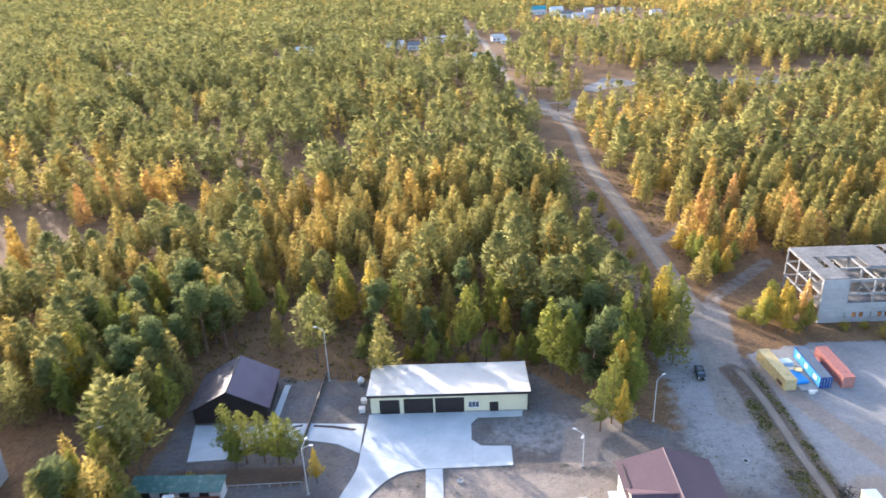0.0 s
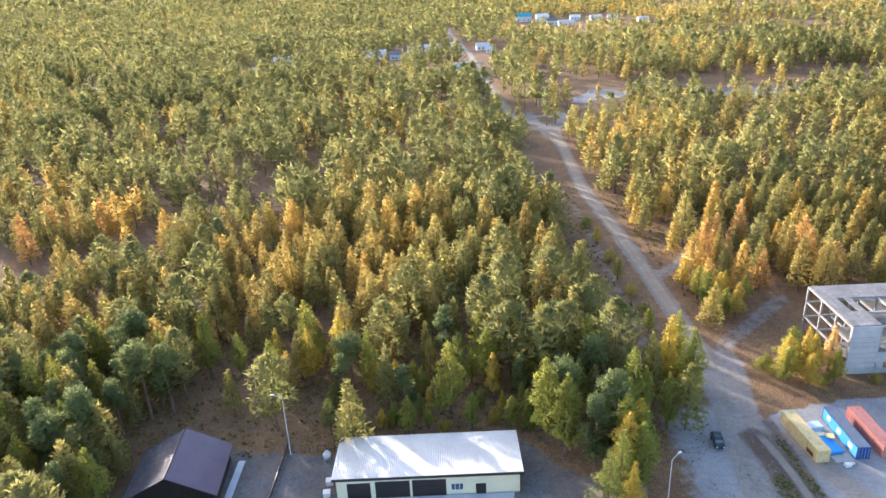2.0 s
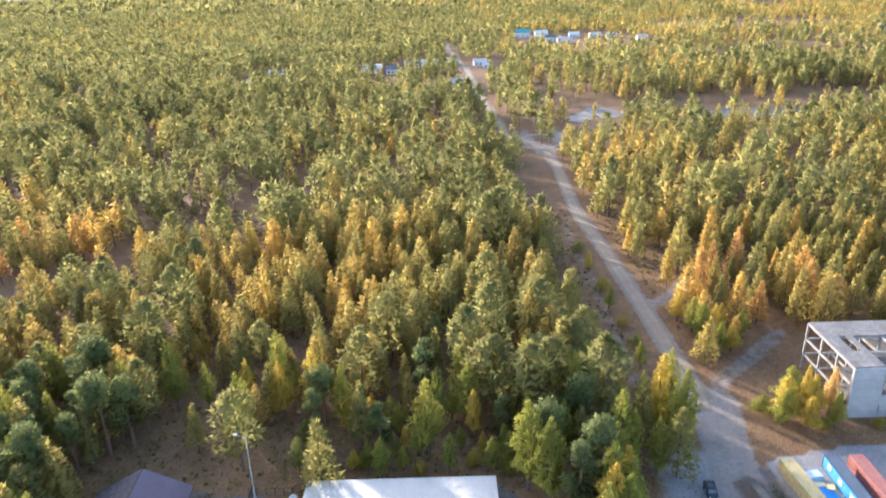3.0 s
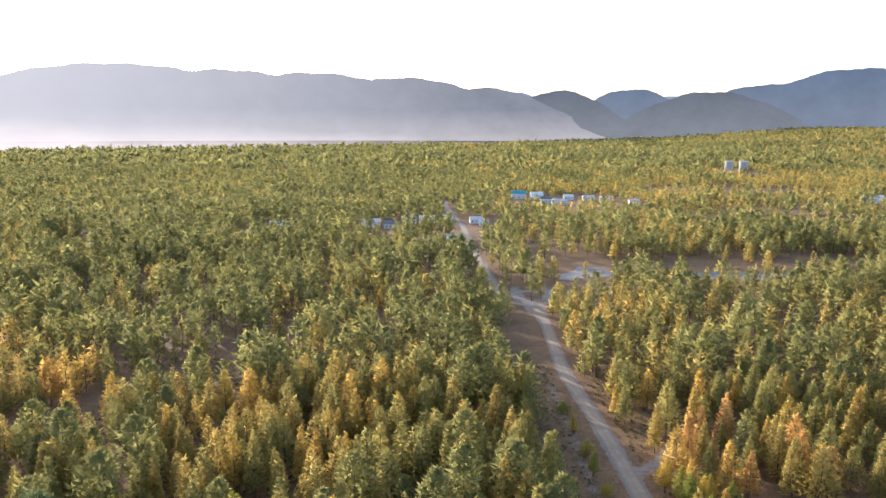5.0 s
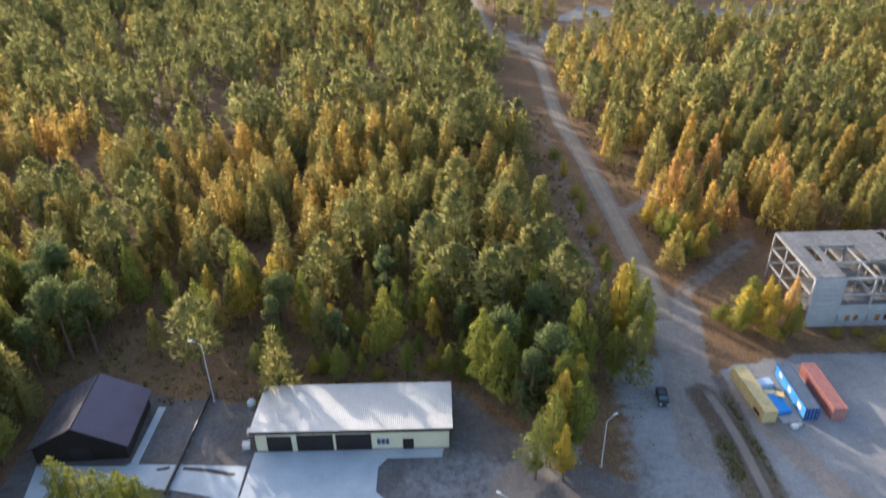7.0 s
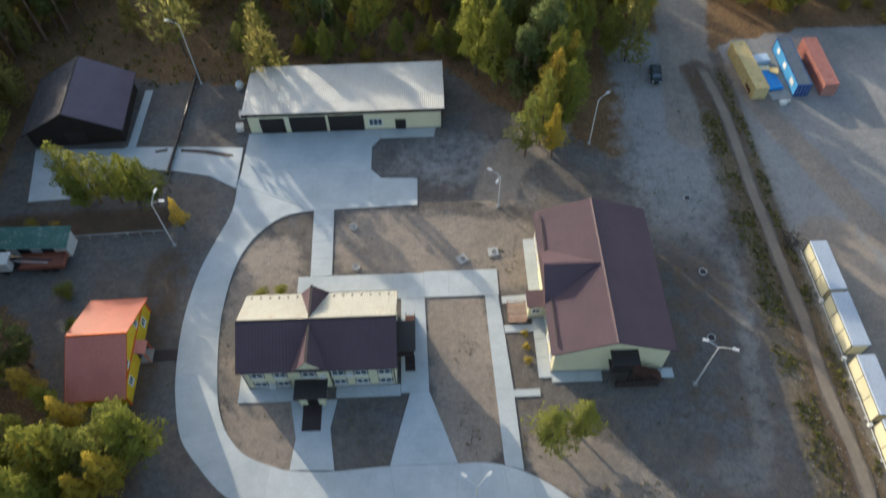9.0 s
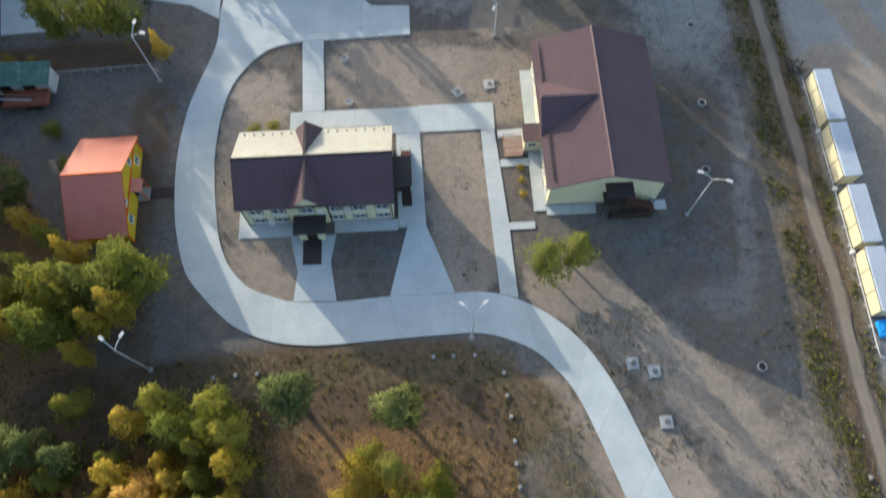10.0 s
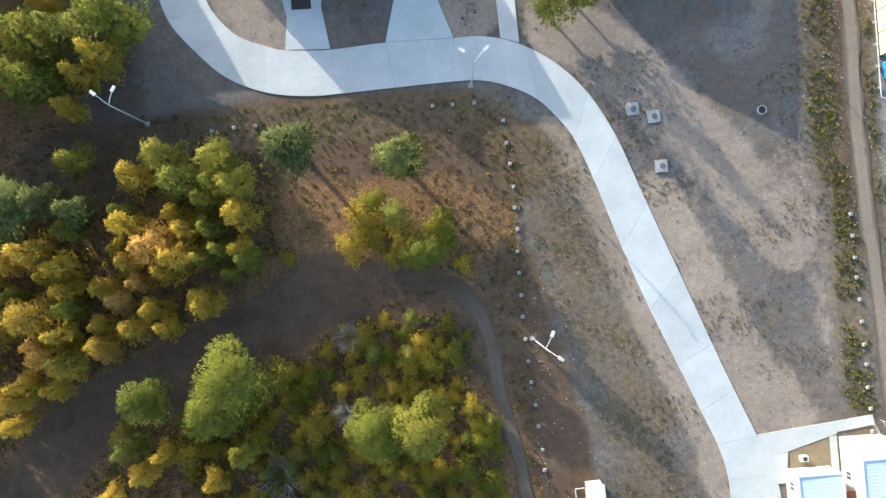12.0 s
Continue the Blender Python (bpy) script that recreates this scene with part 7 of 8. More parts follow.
# the trees that stand by themselves round the houses
SINGLE = [("pine", -5.7, 13.8, 13, 1.2), ("pine", -17.6, 15.2, 13, 1.25), ("birch", -4.9, 3.0, 8, 1.0), ("shrub_yellow", -11, 7.2, 4.5, 1.3), ("aspen", -7.1, 7.4, 7, 1.6), ("shrub_green", -2.4, 6.0, 4.5, 1.3), ("shrub_yellow", -12.6, 4.4, 3.5, 1.3), ("shrub_yellow", -6.8, 4.8, 4, 1.3), ("aspen", -3.2, 3.4, 6, 1.6), ("shrub_green", -9.8, 9.4, 3.5, 1.2), 
          ("larch_green", -31, 13, 13), ("larch_green", -27, 15.4, 13), ("larch_green", -33.4, 15.8, 12), ("larch_green", -25.2, 12.2, 12), ("larch_yellow", -36.5, 13.8, 11), ("larch_green", -28.6, 10.6, 11),
          ("larch_orange", -35, 6, 12, 1.2), ("larch_yellow", -32.4, 4.4, 11, 1.2), ("larch_yellow", -37.5, 8.2, 12), ("larch_yellow", -31.5, 7.6, 10), ("larch_green", -27.6, 4.8, 9), ("larch_yellow", -38.2, 4.2, 9, 1.2),
          ("birch", -26.0, -9.0, 13, 1.15), ("birch", -28.6, -13.0, 11, 1.05), ("birch", -36.6, -11.6, 11, 1.2), ("birch", -11, -15.8, 12, 1.15), ("birch", -5.4, -16.2, 13, 1.1), ("larch_yellow", -48.8, 6, 12), ("larch_yellow", -45.6, 4.2, 11),
          ("larch_yellow", -35.6, -1.2, 9), ("larch_orange", -39.8, -0.2, 8), ("larch_yellow", -38.2, -3.4, 9), ("larch_orange", -47.6, -5.8, 11), ("larch_yellow", -50.4, -8.8, 10), ("pine", -43, 10.2, 11), ("pine", -46.6, 11.4, 12),
          ("larch_green", -46.9, 29.7, 14, 1.3), ("aspen", -39.9, 30.4, 13, 1.2), ("larch_green", -48, 25.3, 13, 1.3), ("larch_yellow", -42, 26.2, 10, 1.1), ("larch_green", -37.4, 32.0, 13, 1.2), ("larch_yellow", -44.1, 22.5, 9), ("larch_green", -44.1, 16.5, 9, 1.2), ("pine", -49.1, 10.9, 13, 1.3), ("larch_yellow", -49.1, -1, 12, 1.2), ("aspen", -39.4, -17, 10, 1.2), ("larch_yellow", -37.7, -20, 9, 1.2), ("aspen", 12.6, 31.4, 10.2, 1.3), ("aspen", 16.2, 32.2, 10.0, 1.25), ("aspen", -56.3, 73.6, 12.5, 1.3), ("aspen", -52.8, 72.4, 12, 1.25), ("aspen", -49.4, 72.2, 12, 1.2), ("larch_green", -54.4, 70.8, 11, 1.2), ("larch_green", -46.6, 71.8, 12, 1.3), ("aspen", -44.0, 72.0, 10.5, 1.45), ("larch_yellow", -38.7, 66.6, 8),
          ("aspen", -39.6, 33.4, 12, 1.25), ("aspen", -43, 30.6, 13, 1.2), ("larch_yellow", -47.6, 29.6, 12), ("larch_green", -50.6, 33, 11), ("larch_green", -49, 37, 10), ("larch_yellow", -52.6, 27, 12), ("larch_green", -46.2, 25, 13), ("larch_yellow", -52.8, 40, 9),
          ("aspen", 14.2, 79.0, 14, 0.9), ("aspen", 16.8, 81.2, 16, 0.9), ("larch_yellow", 18.4, 78.6, 12, 1.0), ("larch_yellow", 18.8, 86.5, 16, 1.2), ("larch_green", 19.4, 90, 17, 1.1), ("larch_green", 22.4, 88.4, 15, 1.1), ("larch_green", 20.8, 85, 15, 1.1), ("pine", 14.4, 89.6, 17, 1.0), ("larch_green", 10.2, 95, 18, 1.1), ("larch_green", 7.4, 99, 19, 1.1), ("pine", 18.6, 94, 19, 1.1), ("larch_green", 24, 103, 18, 1.1), ("larch_yellow", 22.8, 92.6, 14), ("larch_green", 22, 98, 15), ("pine", 10.6, 102, 17),
          ("larch_yellow", 64, 113, 8.5, 1.5), ("larch_green", 60, 115.5, 9, 1.5), ("larch_yellow", 66.5, 117.5, 10.5, 1.4), ("larch_green", 69.4, 113.8, 9, 1.4), ("larch_yellow", 61.6, 117.8, 10, 1.5), ("shrub_green", 57.5, 120, 5), ("larch_orange", 71.2, 119.5, 11), ("larch_green", 63.6, 121, 10.5, 1.4), ("shrub_green", 66.8, 113.4, 4), ("larch_yellow", 67.5, 122, 10), ("shrub_yellow", 38.5, 112, 6.5), ("shrub_yellow", 39.5, 116, 6.5), ("shrub_green", 34.5, 117, 5), ("larch_yellow", 54.6, 144, 8, 1.4), ("larch_green", 57.4, 143, 9, 1.4), ("larch_yellow", 60.6, 144, 8, 1.4), ("larch_green", 55, 149, 11, 1.3), ("larch_yellow", 58.4, 149.5, 10, 1.4), ("larch_orange", 62.4, 147.4, 8, 1.4), ("larch_green", 54.6, 154, 10, 1.3), ("larch_yellow", 61, 152.6, 9, 1.3), ("larch_yellow", 52.8, 160, 9, 1.3), ("larch_green", 65.2, 151, 8, 1.3), ("larch_yellow", 40.9, 115, 6, 1.5), ("shrub_green", 38.6, 122, 4), ("shrub_yellow", 39.6, 130, 4.5), ("larch_green", 37.6, 138, 7, 1.3), ("shrub_green", 39, 147, 4.5), ("shrub_yellow", 38.4, 158, 4.5), ("larch_green", 37.2, 168, 7, 1.3), ("shrub_yellow", 37.8, 180, 5), ("larch_yellow", 36.6, 193, 7, 1.3), ("shrub_green", 36, 208, 5),
          ("shrub_yellow", -13.5, -8.5, 3), ("shrub_yellow", -9.5, -10.5, 2.6), ("shrub_yellow", -5, -7.5, 3.2), ("shrub_green", -1.5, -9, 4), ("shrub_green", -4.4, -10.5, 3.4), ("shrub_yellow", 0.2, -15.5, 3.6), ("shrub_yellow", -15, -12.5, 3), ("shrub_green", 1.2, -20, 3.4), ("shrub_green", -1, -23, 4), ("shrub_yellow", -18.2, -17.2, 4.2), ("shrub_green", -7.5, -6.4, 2.6), ("shrub_green", -2.2, -5.6, 2.6), ("shrub_yellow", -18, -15.5, 4.5), ("shrub_green", 2.2, -24.5, 3.6), ("shrub_yellow", -14, -25, 5), ("shrub_yellow", -9.6, 5.4, 3.6), ("shrub_green", -1.6, 4.6, 3.6), ("shrub_yellow", -8, 2.8, 3.2), ("shrub_yellow", 0.4, 1.5, 3.2), ("shrub_yellow", -20.5, 3.6, 2.4), ("shrub_green", -32, -15.5, 4), ("shrub_yellow", -41, -16, 4.5), ("shrub_yellow", -33.5, -19, 5), ("shrub_yellow", -25, -17, 4),
          ("shrub_green", -25.6, 54.0, 2.2, 1.2), ("shrub_green", -22.8, 54.6, 2.2, 1.2), ("shrub_yellow", 11, 46.6, 1.0, 1.4), ("shrub_yellow", 11, 44.6, 1.0, 1.4), ("shrub_yellow", 11.1, 42.5, 1.0, 1.4), ("shrub_yellow", -62, 67.6, 2.4, 1.3), ("shrub_yellow", -58.4, 67.2, 2.0, 1.3), ("shrub_yellow", -30, 103.5, 4), ("shrub_green", -22, 106.5, 4.5), ("shrub_yellow", -12, 104, 3.6), ("shrub_yellow", -2, 106, 4), ("shrub_green", 4, 104, 4.5),
          ("shrub_yellow", 86.5, 108.8, 5.5, 1.3), ("shrub_green", 90.5, 109.5, 4.6, 1.3), ("shrub_yellow", 78, 113.5, 3.2), ("shrub_yellow", 83, 114, 2.6), ("shrub_green", -53.5, 55.5, 3.2), ("shrub_green", -51, 50, 2.8)]
for kind, x, y, h, *wide in SINGLE:
    low = 0.92 if y < 20 and x < -20 else 1.0
    plant(kind, x, y, h * low, *[w_ / low for w_ in wide or (1.0,)])

# the edge of the woods, tree by tree
rt = np.random.RandomState(21)
PLACES = []


def scatter(x0, x1, y0, y1, gap, count, keep):
    """Places that keep a distance from one another."""
    cell = {}
    out = []
    tries = 0
    while len(out) < count and tries < count * 40:
        tries += 1
        x, y = rt.uniform(x0, x1), rt.uniform(y0, y1)
        if not keep(x, y):
            continue
        c = (int(x // gap), int(y // gap))
        if any(math.hypot(x - p[0], y - p[1]) < gap for i in (-1, 0, 1) for j in (-1, 0, 1) for p in cell.get((c[0] + i, c[1] + j), ())):
            continue
        cell.setdefault(c, []).append((x, y))
        out.append((x, y))
    return out


def wooded(x, y):
    return forest_mask(np.array([x]), np.array([y]))[0] > rt.uniform(0, 1) and all(math.hypot(x - s[1], y - s[2]) > (4.2 if y < -2 and x > -24 else 2.2) for s in SINGLE)


def tree_kind(x, y):
    """Which trees grow where: mixed, with drifts of pine and of gold."""
    q = 0.45 * field(np.array([x]), np.array([y]), 0.03, 5)[0] + 0.55 * rt.rand() + (0.08 if x > 50 else -0.22 if x < -55 and y > 40 else 0)
    return "pine" if q < 0.27 else "larch_green" if q < 0.55 else "larch_yellow" if q < 0.86 else "larch_orange"


EDGE = [(-80, -45), (6, -45), (6, 17), (-36, 24), (-48, 42), (-66, 62), (-70, 104), (38, 100), (38, 128), (-100, 128), (-100, 24)]
for x, y in scatter(-110, 40, -45, 132, 3.9, 195, lambda x, y: inside(np.array([x]), np.array([y]), EDGE)[0] and wooded(x, y)):
    PLACES.append((x, y))
    if y < -2 and x > -24:
        plant(("shrub_green", "birch", "shrub_yellow", "larch_green", "shrub_yellow")[rt.randint(5)], x, y, rt.uniform(3.5, 6))
    else:
        k_ = tree_kind(x, y)
        plant(k_, x, y, rt.uniform(11, 19) if y > 90 else rt.uniform(7, 11.5) if y < 25 else rt.uniform(10, 16))


# close-set golden larches along the dark clearing
for x, y in scatter(-58, -24, -14, 13, 3.0, 34, lambda x, y: wooded(x, y) and inside(np.array([x]), np.array([y]), WEST_WOODS[0])[0]):
    plant(("larch_yellow", "larch_yellow", "larch_green", "larch_orange", "larch_yellow")[rt.randint(5)], x, y, rt.uniform(6.5, 10), 1.1)

# low mixed bushes and saplings in the near wood
for x, y in scatter(-34, 4, -33, -4.2, 1.15, 180, lambda x, y: near_line(np.array([x]), np.array([y]), CLEARING_B)[0] > 1.9 and near_line(np.array([x]), np.array([y]), CLEARING)[0] > 3.6 and inside(np.array([x]), np.array([y]), WEST_WOODS[1])[0] and all(math.hypot(x - s[1], y - s[2]) > 1.5 for s in SINGLE)):
    kind = ("shrub_yellow", "shrub_green", "shrub_yellow", "shrub_green", "shrub_yellow", "shrub_yellow", "shrub_yellow", "aspen")[rt.randint(8)]
    plant(kind, x, y, rt.uniform(1.0, 2.9) if kind.startswith("shrub") else rt.uniform(2.4, 4.2), rt.uniform(1.1, 1.7))

# young larches in a loose belt behind the garage and the barn
for x, y in scatter(-36, 10, 101.5, 121, 2.8, 30, lambda x, y: forest_mask(np.array([x]), np.array([y + 6]))[0] > 0.05 and not (-50 < x < -36 and y < 106)):
    PLACES.append((x, y))
    plant(("larch_yellow", "larch_green", "larch_green", "aspen", "larch_yellow")[rt.randint(5)], x, y, rt.uniform(4.5, 9.5), 1.25)

# ---- the woods beyond: joined, each tree of many leaf clumps ----
def wood(name, label, P, cards, mats, hrange, size, seed, trunks=True, shift=0.0):
    rs = np.random.RandomState(seed)
    n = len(P)
    X, Y = P[:, 0], P[:, 1]
    q = shift + field(X, Y, 0.03, 5) * 0.30 + field(X, Y, 0.006, 9) * 0.30 - 0.06 + 0.52 * rs.rand(n) + 0.15 * (X > 50) * (Y > 130) - 0.14 * (X < -60) * (Y < 125)
    kind = np.digitize(q, [0.37, 0.60, 0.78, 0.92])
    H = (hrange[0] + (hrange[1] - hrange[0]) * rs.rand(n) ** 0.8) * (0.85 + 0.3 * field(X, Y, 0.02, 2))
    H = H * np.where(kind == 0, 1.18, 0.95)
    R = np.where(kind == 0, 0.265, 0.25) * H * rs.uniform(0.7, 1.3, n)
    ang = rs.uniform(0, 6.283, (n, cards))
    up = 0.15 + 0.85 * (1 - rs.power(1.6, (n, cards)))
    lar = np.clip((1 - up) / 0.85, 0.02, 1) ** 0.62 * rs.power(3.6, (n, cards)) * (0.82 + 0.25 * np.sin(3 * ang + rs.uniform(0, 6, (n, 1))))
    pu = 0.28 + 0.72 * rs.rand(n, cards) ** 0.85
    pin = np.clip(1.02 - np.abs((pu - 0.52) / np.where(pu > 0.52, 0.49, 0.27)) ** 1.9, 0.02, 1) ** 0.75 * rs.power(4.0, (n, cards)) * (0.8 + 0.3 * np.sin(3 * ang + 9 * pu + rs.uniform(0, 6, (n, 1))))
    pine = (kind == 0)[:, None]
    hh, rad = np.where(pine, pu, up) * H[:, None], np.where(pine, pin, lar) * R[:, None]
    Z0 = land(X, Y)
    C = np.stack([X[:, None] + rad * np.cos(ang), Y[:, None] + rad * np.sin(ang), Z0[:, None] + hh], -1).reshape(-1, 3)
    S = np.repeat(H / 11.0, cards) * rs.uniform(size[0], size[1], n * cards) * np.where(np.repeat(kind, cards) == 0, 1.1, 1.0)
    O = np.stack([np.cos(ang), np.sin(ang), np.where(pine, 2.2 * (pu - 0.45), 0.2 + 0.7 * up)], -1).reshape(-1, 3)
    V, F, N = sprays(C, S, rs, O, 0.6)
    hue = np.repeat(0.82 * np.repeat(rs.rand(n), cards) + 0.18 * rs.rand(n * cards), 3)
    idx = np.repeat(kind, cards)
    if trunks:
        a = 0.012 * H + 0.04
        ring = np.array([(1, 0), (-0.5, 0.87), (-0.5, -0.87)])
        lo = np.stack([X[:, None] + a[:, None] * ring[None, :, 0], Y[:, None] + a[:, None] * ring[None, :, 1], np.repeat(Z0[:, None] - 0.1, 3, 1)], -1)
        hi = np.stack([X[:, None] + 0.3 * a[:, None] * ring[None, :, 0], Y[:, None] + 0.3 * a[:, None] * ring[None, :, 1], np.repeat((Z0 + 0.8 * H)[:, None], 3, 1)], -1)
        TV = np.concatenate([lo, hi], 1).reshape(-1, 3)
        b0 = len(V) + 6 * np.arange(n)[:, None]
        TF = np.concatenate([b0 + np.array([f]) for k in range(3) for f in ((k, (k + 1) % 3, 3 + (k + 1) % 3), (k, 3 + (k + 1) % 3, 3 + k))], 0)
        TN = np.tile(np.concatenate([ring, ring]), (n, 1))
        V, F, idx = np.concatenate([V, TV]), np.concatenate([F, TF]), np.concatenate([idx, np.full(len(TF), 5)])
        N = np.concatenate([N, np.concatenate([TN, np.zeros((len(TN), 1))], 1)])
        hue = np.concatenate([hue, np.zeros(len(TV))])
    me = mesh_arrays(name, V, F, mats, idx, N)
    me.attributes.new("hue", "FLOAT", "POINT").data.foreach_set("value", hue.astype(np.float32))
    ob = part(name, me, None)
    return tagged(ob, label, "woodland", kind="stuff")


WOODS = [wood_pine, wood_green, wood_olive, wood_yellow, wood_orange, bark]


def wood_places(x0, x1, y0, y1, gap, seed, keep):
    """A jittered grid of places where woods stand."""
    rs = np.random.RandomState(seed)
    gx_, gy_ = np.meshgrid(np.arange(x0, x1, gap), np.arange(y0, y1, gap))
    X = (gx_ + rs.uniform(-0.48, 0.48, gx_.shape) * gap).ravel()
    Y = (gy_ + rs.uniform(-0.48, 0.48, gx_.shape) * gap).ravel()
    ok = (forest_mask(X, Y) * (0.45 + 0.8 * field(X, Y, 0.035, 8) + 0.15 * (X > 46)) > rs.rand(len(X))) & keep(X, Y)
    return np.stack([X[ok], Y[ok]], -1)


def in_view(X, Y, slope=0.70, pad=45):
    return np.abs(X - 0) < (Y + 40) * slope + pad


near_taken = np.array(PLACES + [(s[1], s[2]) for s in SINGLE])


def free(X, Y):
    d = np.min(np.hypot(X[:, None] - near_taken[None, :, 0], Y[:, None] - near_taken[None, :, 1]), 1)
    return d > 2.4


near = wood_places(-150, 160, -90, 215, 6.2, 31, lambda X, Y: free(X, Y) & ((Y > 100) | (X < -62) | ((X < -20) & (Y > 40)) ) & (Y > -34) & (in_view(X, Y) | (Y < 60)))
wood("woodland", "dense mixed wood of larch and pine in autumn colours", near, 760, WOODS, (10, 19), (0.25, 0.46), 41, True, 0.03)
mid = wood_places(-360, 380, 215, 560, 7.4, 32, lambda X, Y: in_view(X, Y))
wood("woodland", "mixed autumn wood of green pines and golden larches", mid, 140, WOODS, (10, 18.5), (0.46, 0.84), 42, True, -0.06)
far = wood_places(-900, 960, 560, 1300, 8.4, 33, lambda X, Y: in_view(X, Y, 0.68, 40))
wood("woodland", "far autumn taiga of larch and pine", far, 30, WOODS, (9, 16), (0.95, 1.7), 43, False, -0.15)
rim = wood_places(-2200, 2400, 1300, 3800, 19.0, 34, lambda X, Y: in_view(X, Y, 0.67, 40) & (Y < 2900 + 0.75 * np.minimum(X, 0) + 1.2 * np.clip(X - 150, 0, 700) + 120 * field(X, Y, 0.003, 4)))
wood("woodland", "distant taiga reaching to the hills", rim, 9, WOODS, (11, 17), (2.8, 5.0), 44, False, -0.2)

# ---- hills and mist on the horizon: they glow, with haze put into their colours ----
# The hills glow by emission; haze is painted in, paler at the foot.
def glowing_hill_material(name, low, high, z0, z1, sunward=0.0):
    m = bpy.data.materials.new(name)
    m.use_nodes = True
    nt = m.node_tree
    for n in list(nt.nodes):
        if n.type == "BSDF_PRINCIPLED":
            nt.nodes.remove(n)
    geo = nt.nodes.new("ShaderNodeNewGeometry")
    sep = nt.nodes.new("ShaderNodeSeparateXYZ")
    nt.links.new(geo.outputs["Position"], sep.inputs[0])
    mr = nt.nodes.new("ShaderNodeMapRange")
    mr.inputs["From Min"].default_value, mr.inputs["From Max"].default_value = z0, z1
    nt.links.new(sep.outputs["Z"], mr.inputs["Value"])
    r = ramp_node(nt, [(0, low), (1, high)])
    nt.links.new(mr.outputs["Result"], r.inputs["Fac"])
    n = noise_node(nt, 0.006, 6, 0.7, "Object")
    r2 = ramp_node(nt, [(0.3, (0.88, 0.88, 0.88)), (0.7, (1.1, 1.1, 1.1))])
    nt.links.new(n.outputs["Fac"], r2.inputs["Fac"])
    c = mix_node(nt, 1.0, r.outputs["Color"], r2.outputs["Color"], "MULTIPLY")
    # paler towards the sun: its glare on the haze is put into the colour
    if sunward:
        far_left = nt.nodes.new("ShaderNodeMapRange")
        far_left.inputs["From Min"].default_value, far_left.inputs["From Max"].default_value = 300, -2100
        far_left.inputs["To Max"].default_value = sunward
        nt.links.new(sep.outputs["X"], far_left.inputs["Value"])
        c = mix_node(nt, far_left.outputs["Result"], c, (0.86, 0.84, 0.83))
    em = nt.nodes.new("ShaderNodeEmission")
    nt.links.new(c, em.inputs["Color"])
    em.inputs["Strength"].default_value = BACKDROP_GLOW
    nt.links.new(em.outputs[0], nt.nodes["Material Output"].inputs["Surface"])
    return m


def ridge(name, label, dist, peaks, material, az0, az1, deep=350):
    """A range of hills along an arc: peaks are (azimuth, height angle, half width)."""
    n, m = 160, 14
    A = np.linspace(az0, az1, n)
    H = np.full(n, -1.35)
    for a, e, w in peaks:
        H = np.maximum(H, (e + 1.4) * np.exp(-np.abs((A - a) / (1.2 * w)) ** 2.2 * 0.7) - 1.42)
    H = H + 0.05 * np.sin(A * 2.1) * (H > 0.2) + 0.02 * np.sin(A * 7.3 + 1) * (H > 0.2)
    V = []
    for j in range(m):
        s = j / (m - 1)
        for i in range(n):
            d = dist - deep * (1 - s) ** 1.2
            z = -40 + (87 + d * math.tan(radians(H[i])) + 40) * s ** 0.9
            V.append((d * math.sin(radians(A[i])), d * math.cos(radians(A[i])), z))
    F = [(j * n + i, j * n + i + 1, (j + 1) * n + i + 1, (j + 1) * n + i) for j in range(m - 1) for i in range(n - 1)]
    ob = part(name, mesh_arrays(name, V, F, []), material)
    for p in ob.data.polygons:
        p.use_smooth = True
    return tagged(ob, label, "hills", kind="structure")


ridge("backdrop", "pale blue far hills", 4700, [(5.0, 2.6, 4), (17, 2.2, 5), (-30, 2, 9)], glowing_hill_material("far_hills", (0.42, 0.47, 0.52), (0.27, 0.34, 0.42), 0, 290), -40, 40)
ridge("backdrop", "blue wooded mountain with a bare top", 4600, [(29.6, 3.85, 6.6), (24, 2.9, 5), (37, 3.0, 6), (14.6, 2.7, 4.0)], glowing_hill_material("blue_mountain", (0.20, 0.235, 0.28), (0.14, 0.185, 0.255), 60, 380), 4, 42)
ridge("backdrop", "grey-blue wooded hills above a misty valley", 4250, [(-23.5, 4.25, 11), (-16.5, 4.02, 9), (-10, 3.9, 9), (-3.0, 3.6, 7.5), (3.2, 2.85, 5.6), (-38, 2.6, 9)], glowing_hill_material("misty_hills", (0.46, 0.44, 0.43), (0.235, 0.250, 0.280), 10, 170, 0.6), -42, 16)
ridge("backdrop", "rounded dark wooded hills", 4400, [(9.2, 2.62, 3.9), (20.2, 2.45, 5.0)], glowing_hill_material("round_hills", (0.22, 0.235, 0.25), (0.145, 0.165, 0.19), 40, 260), 2, 30)


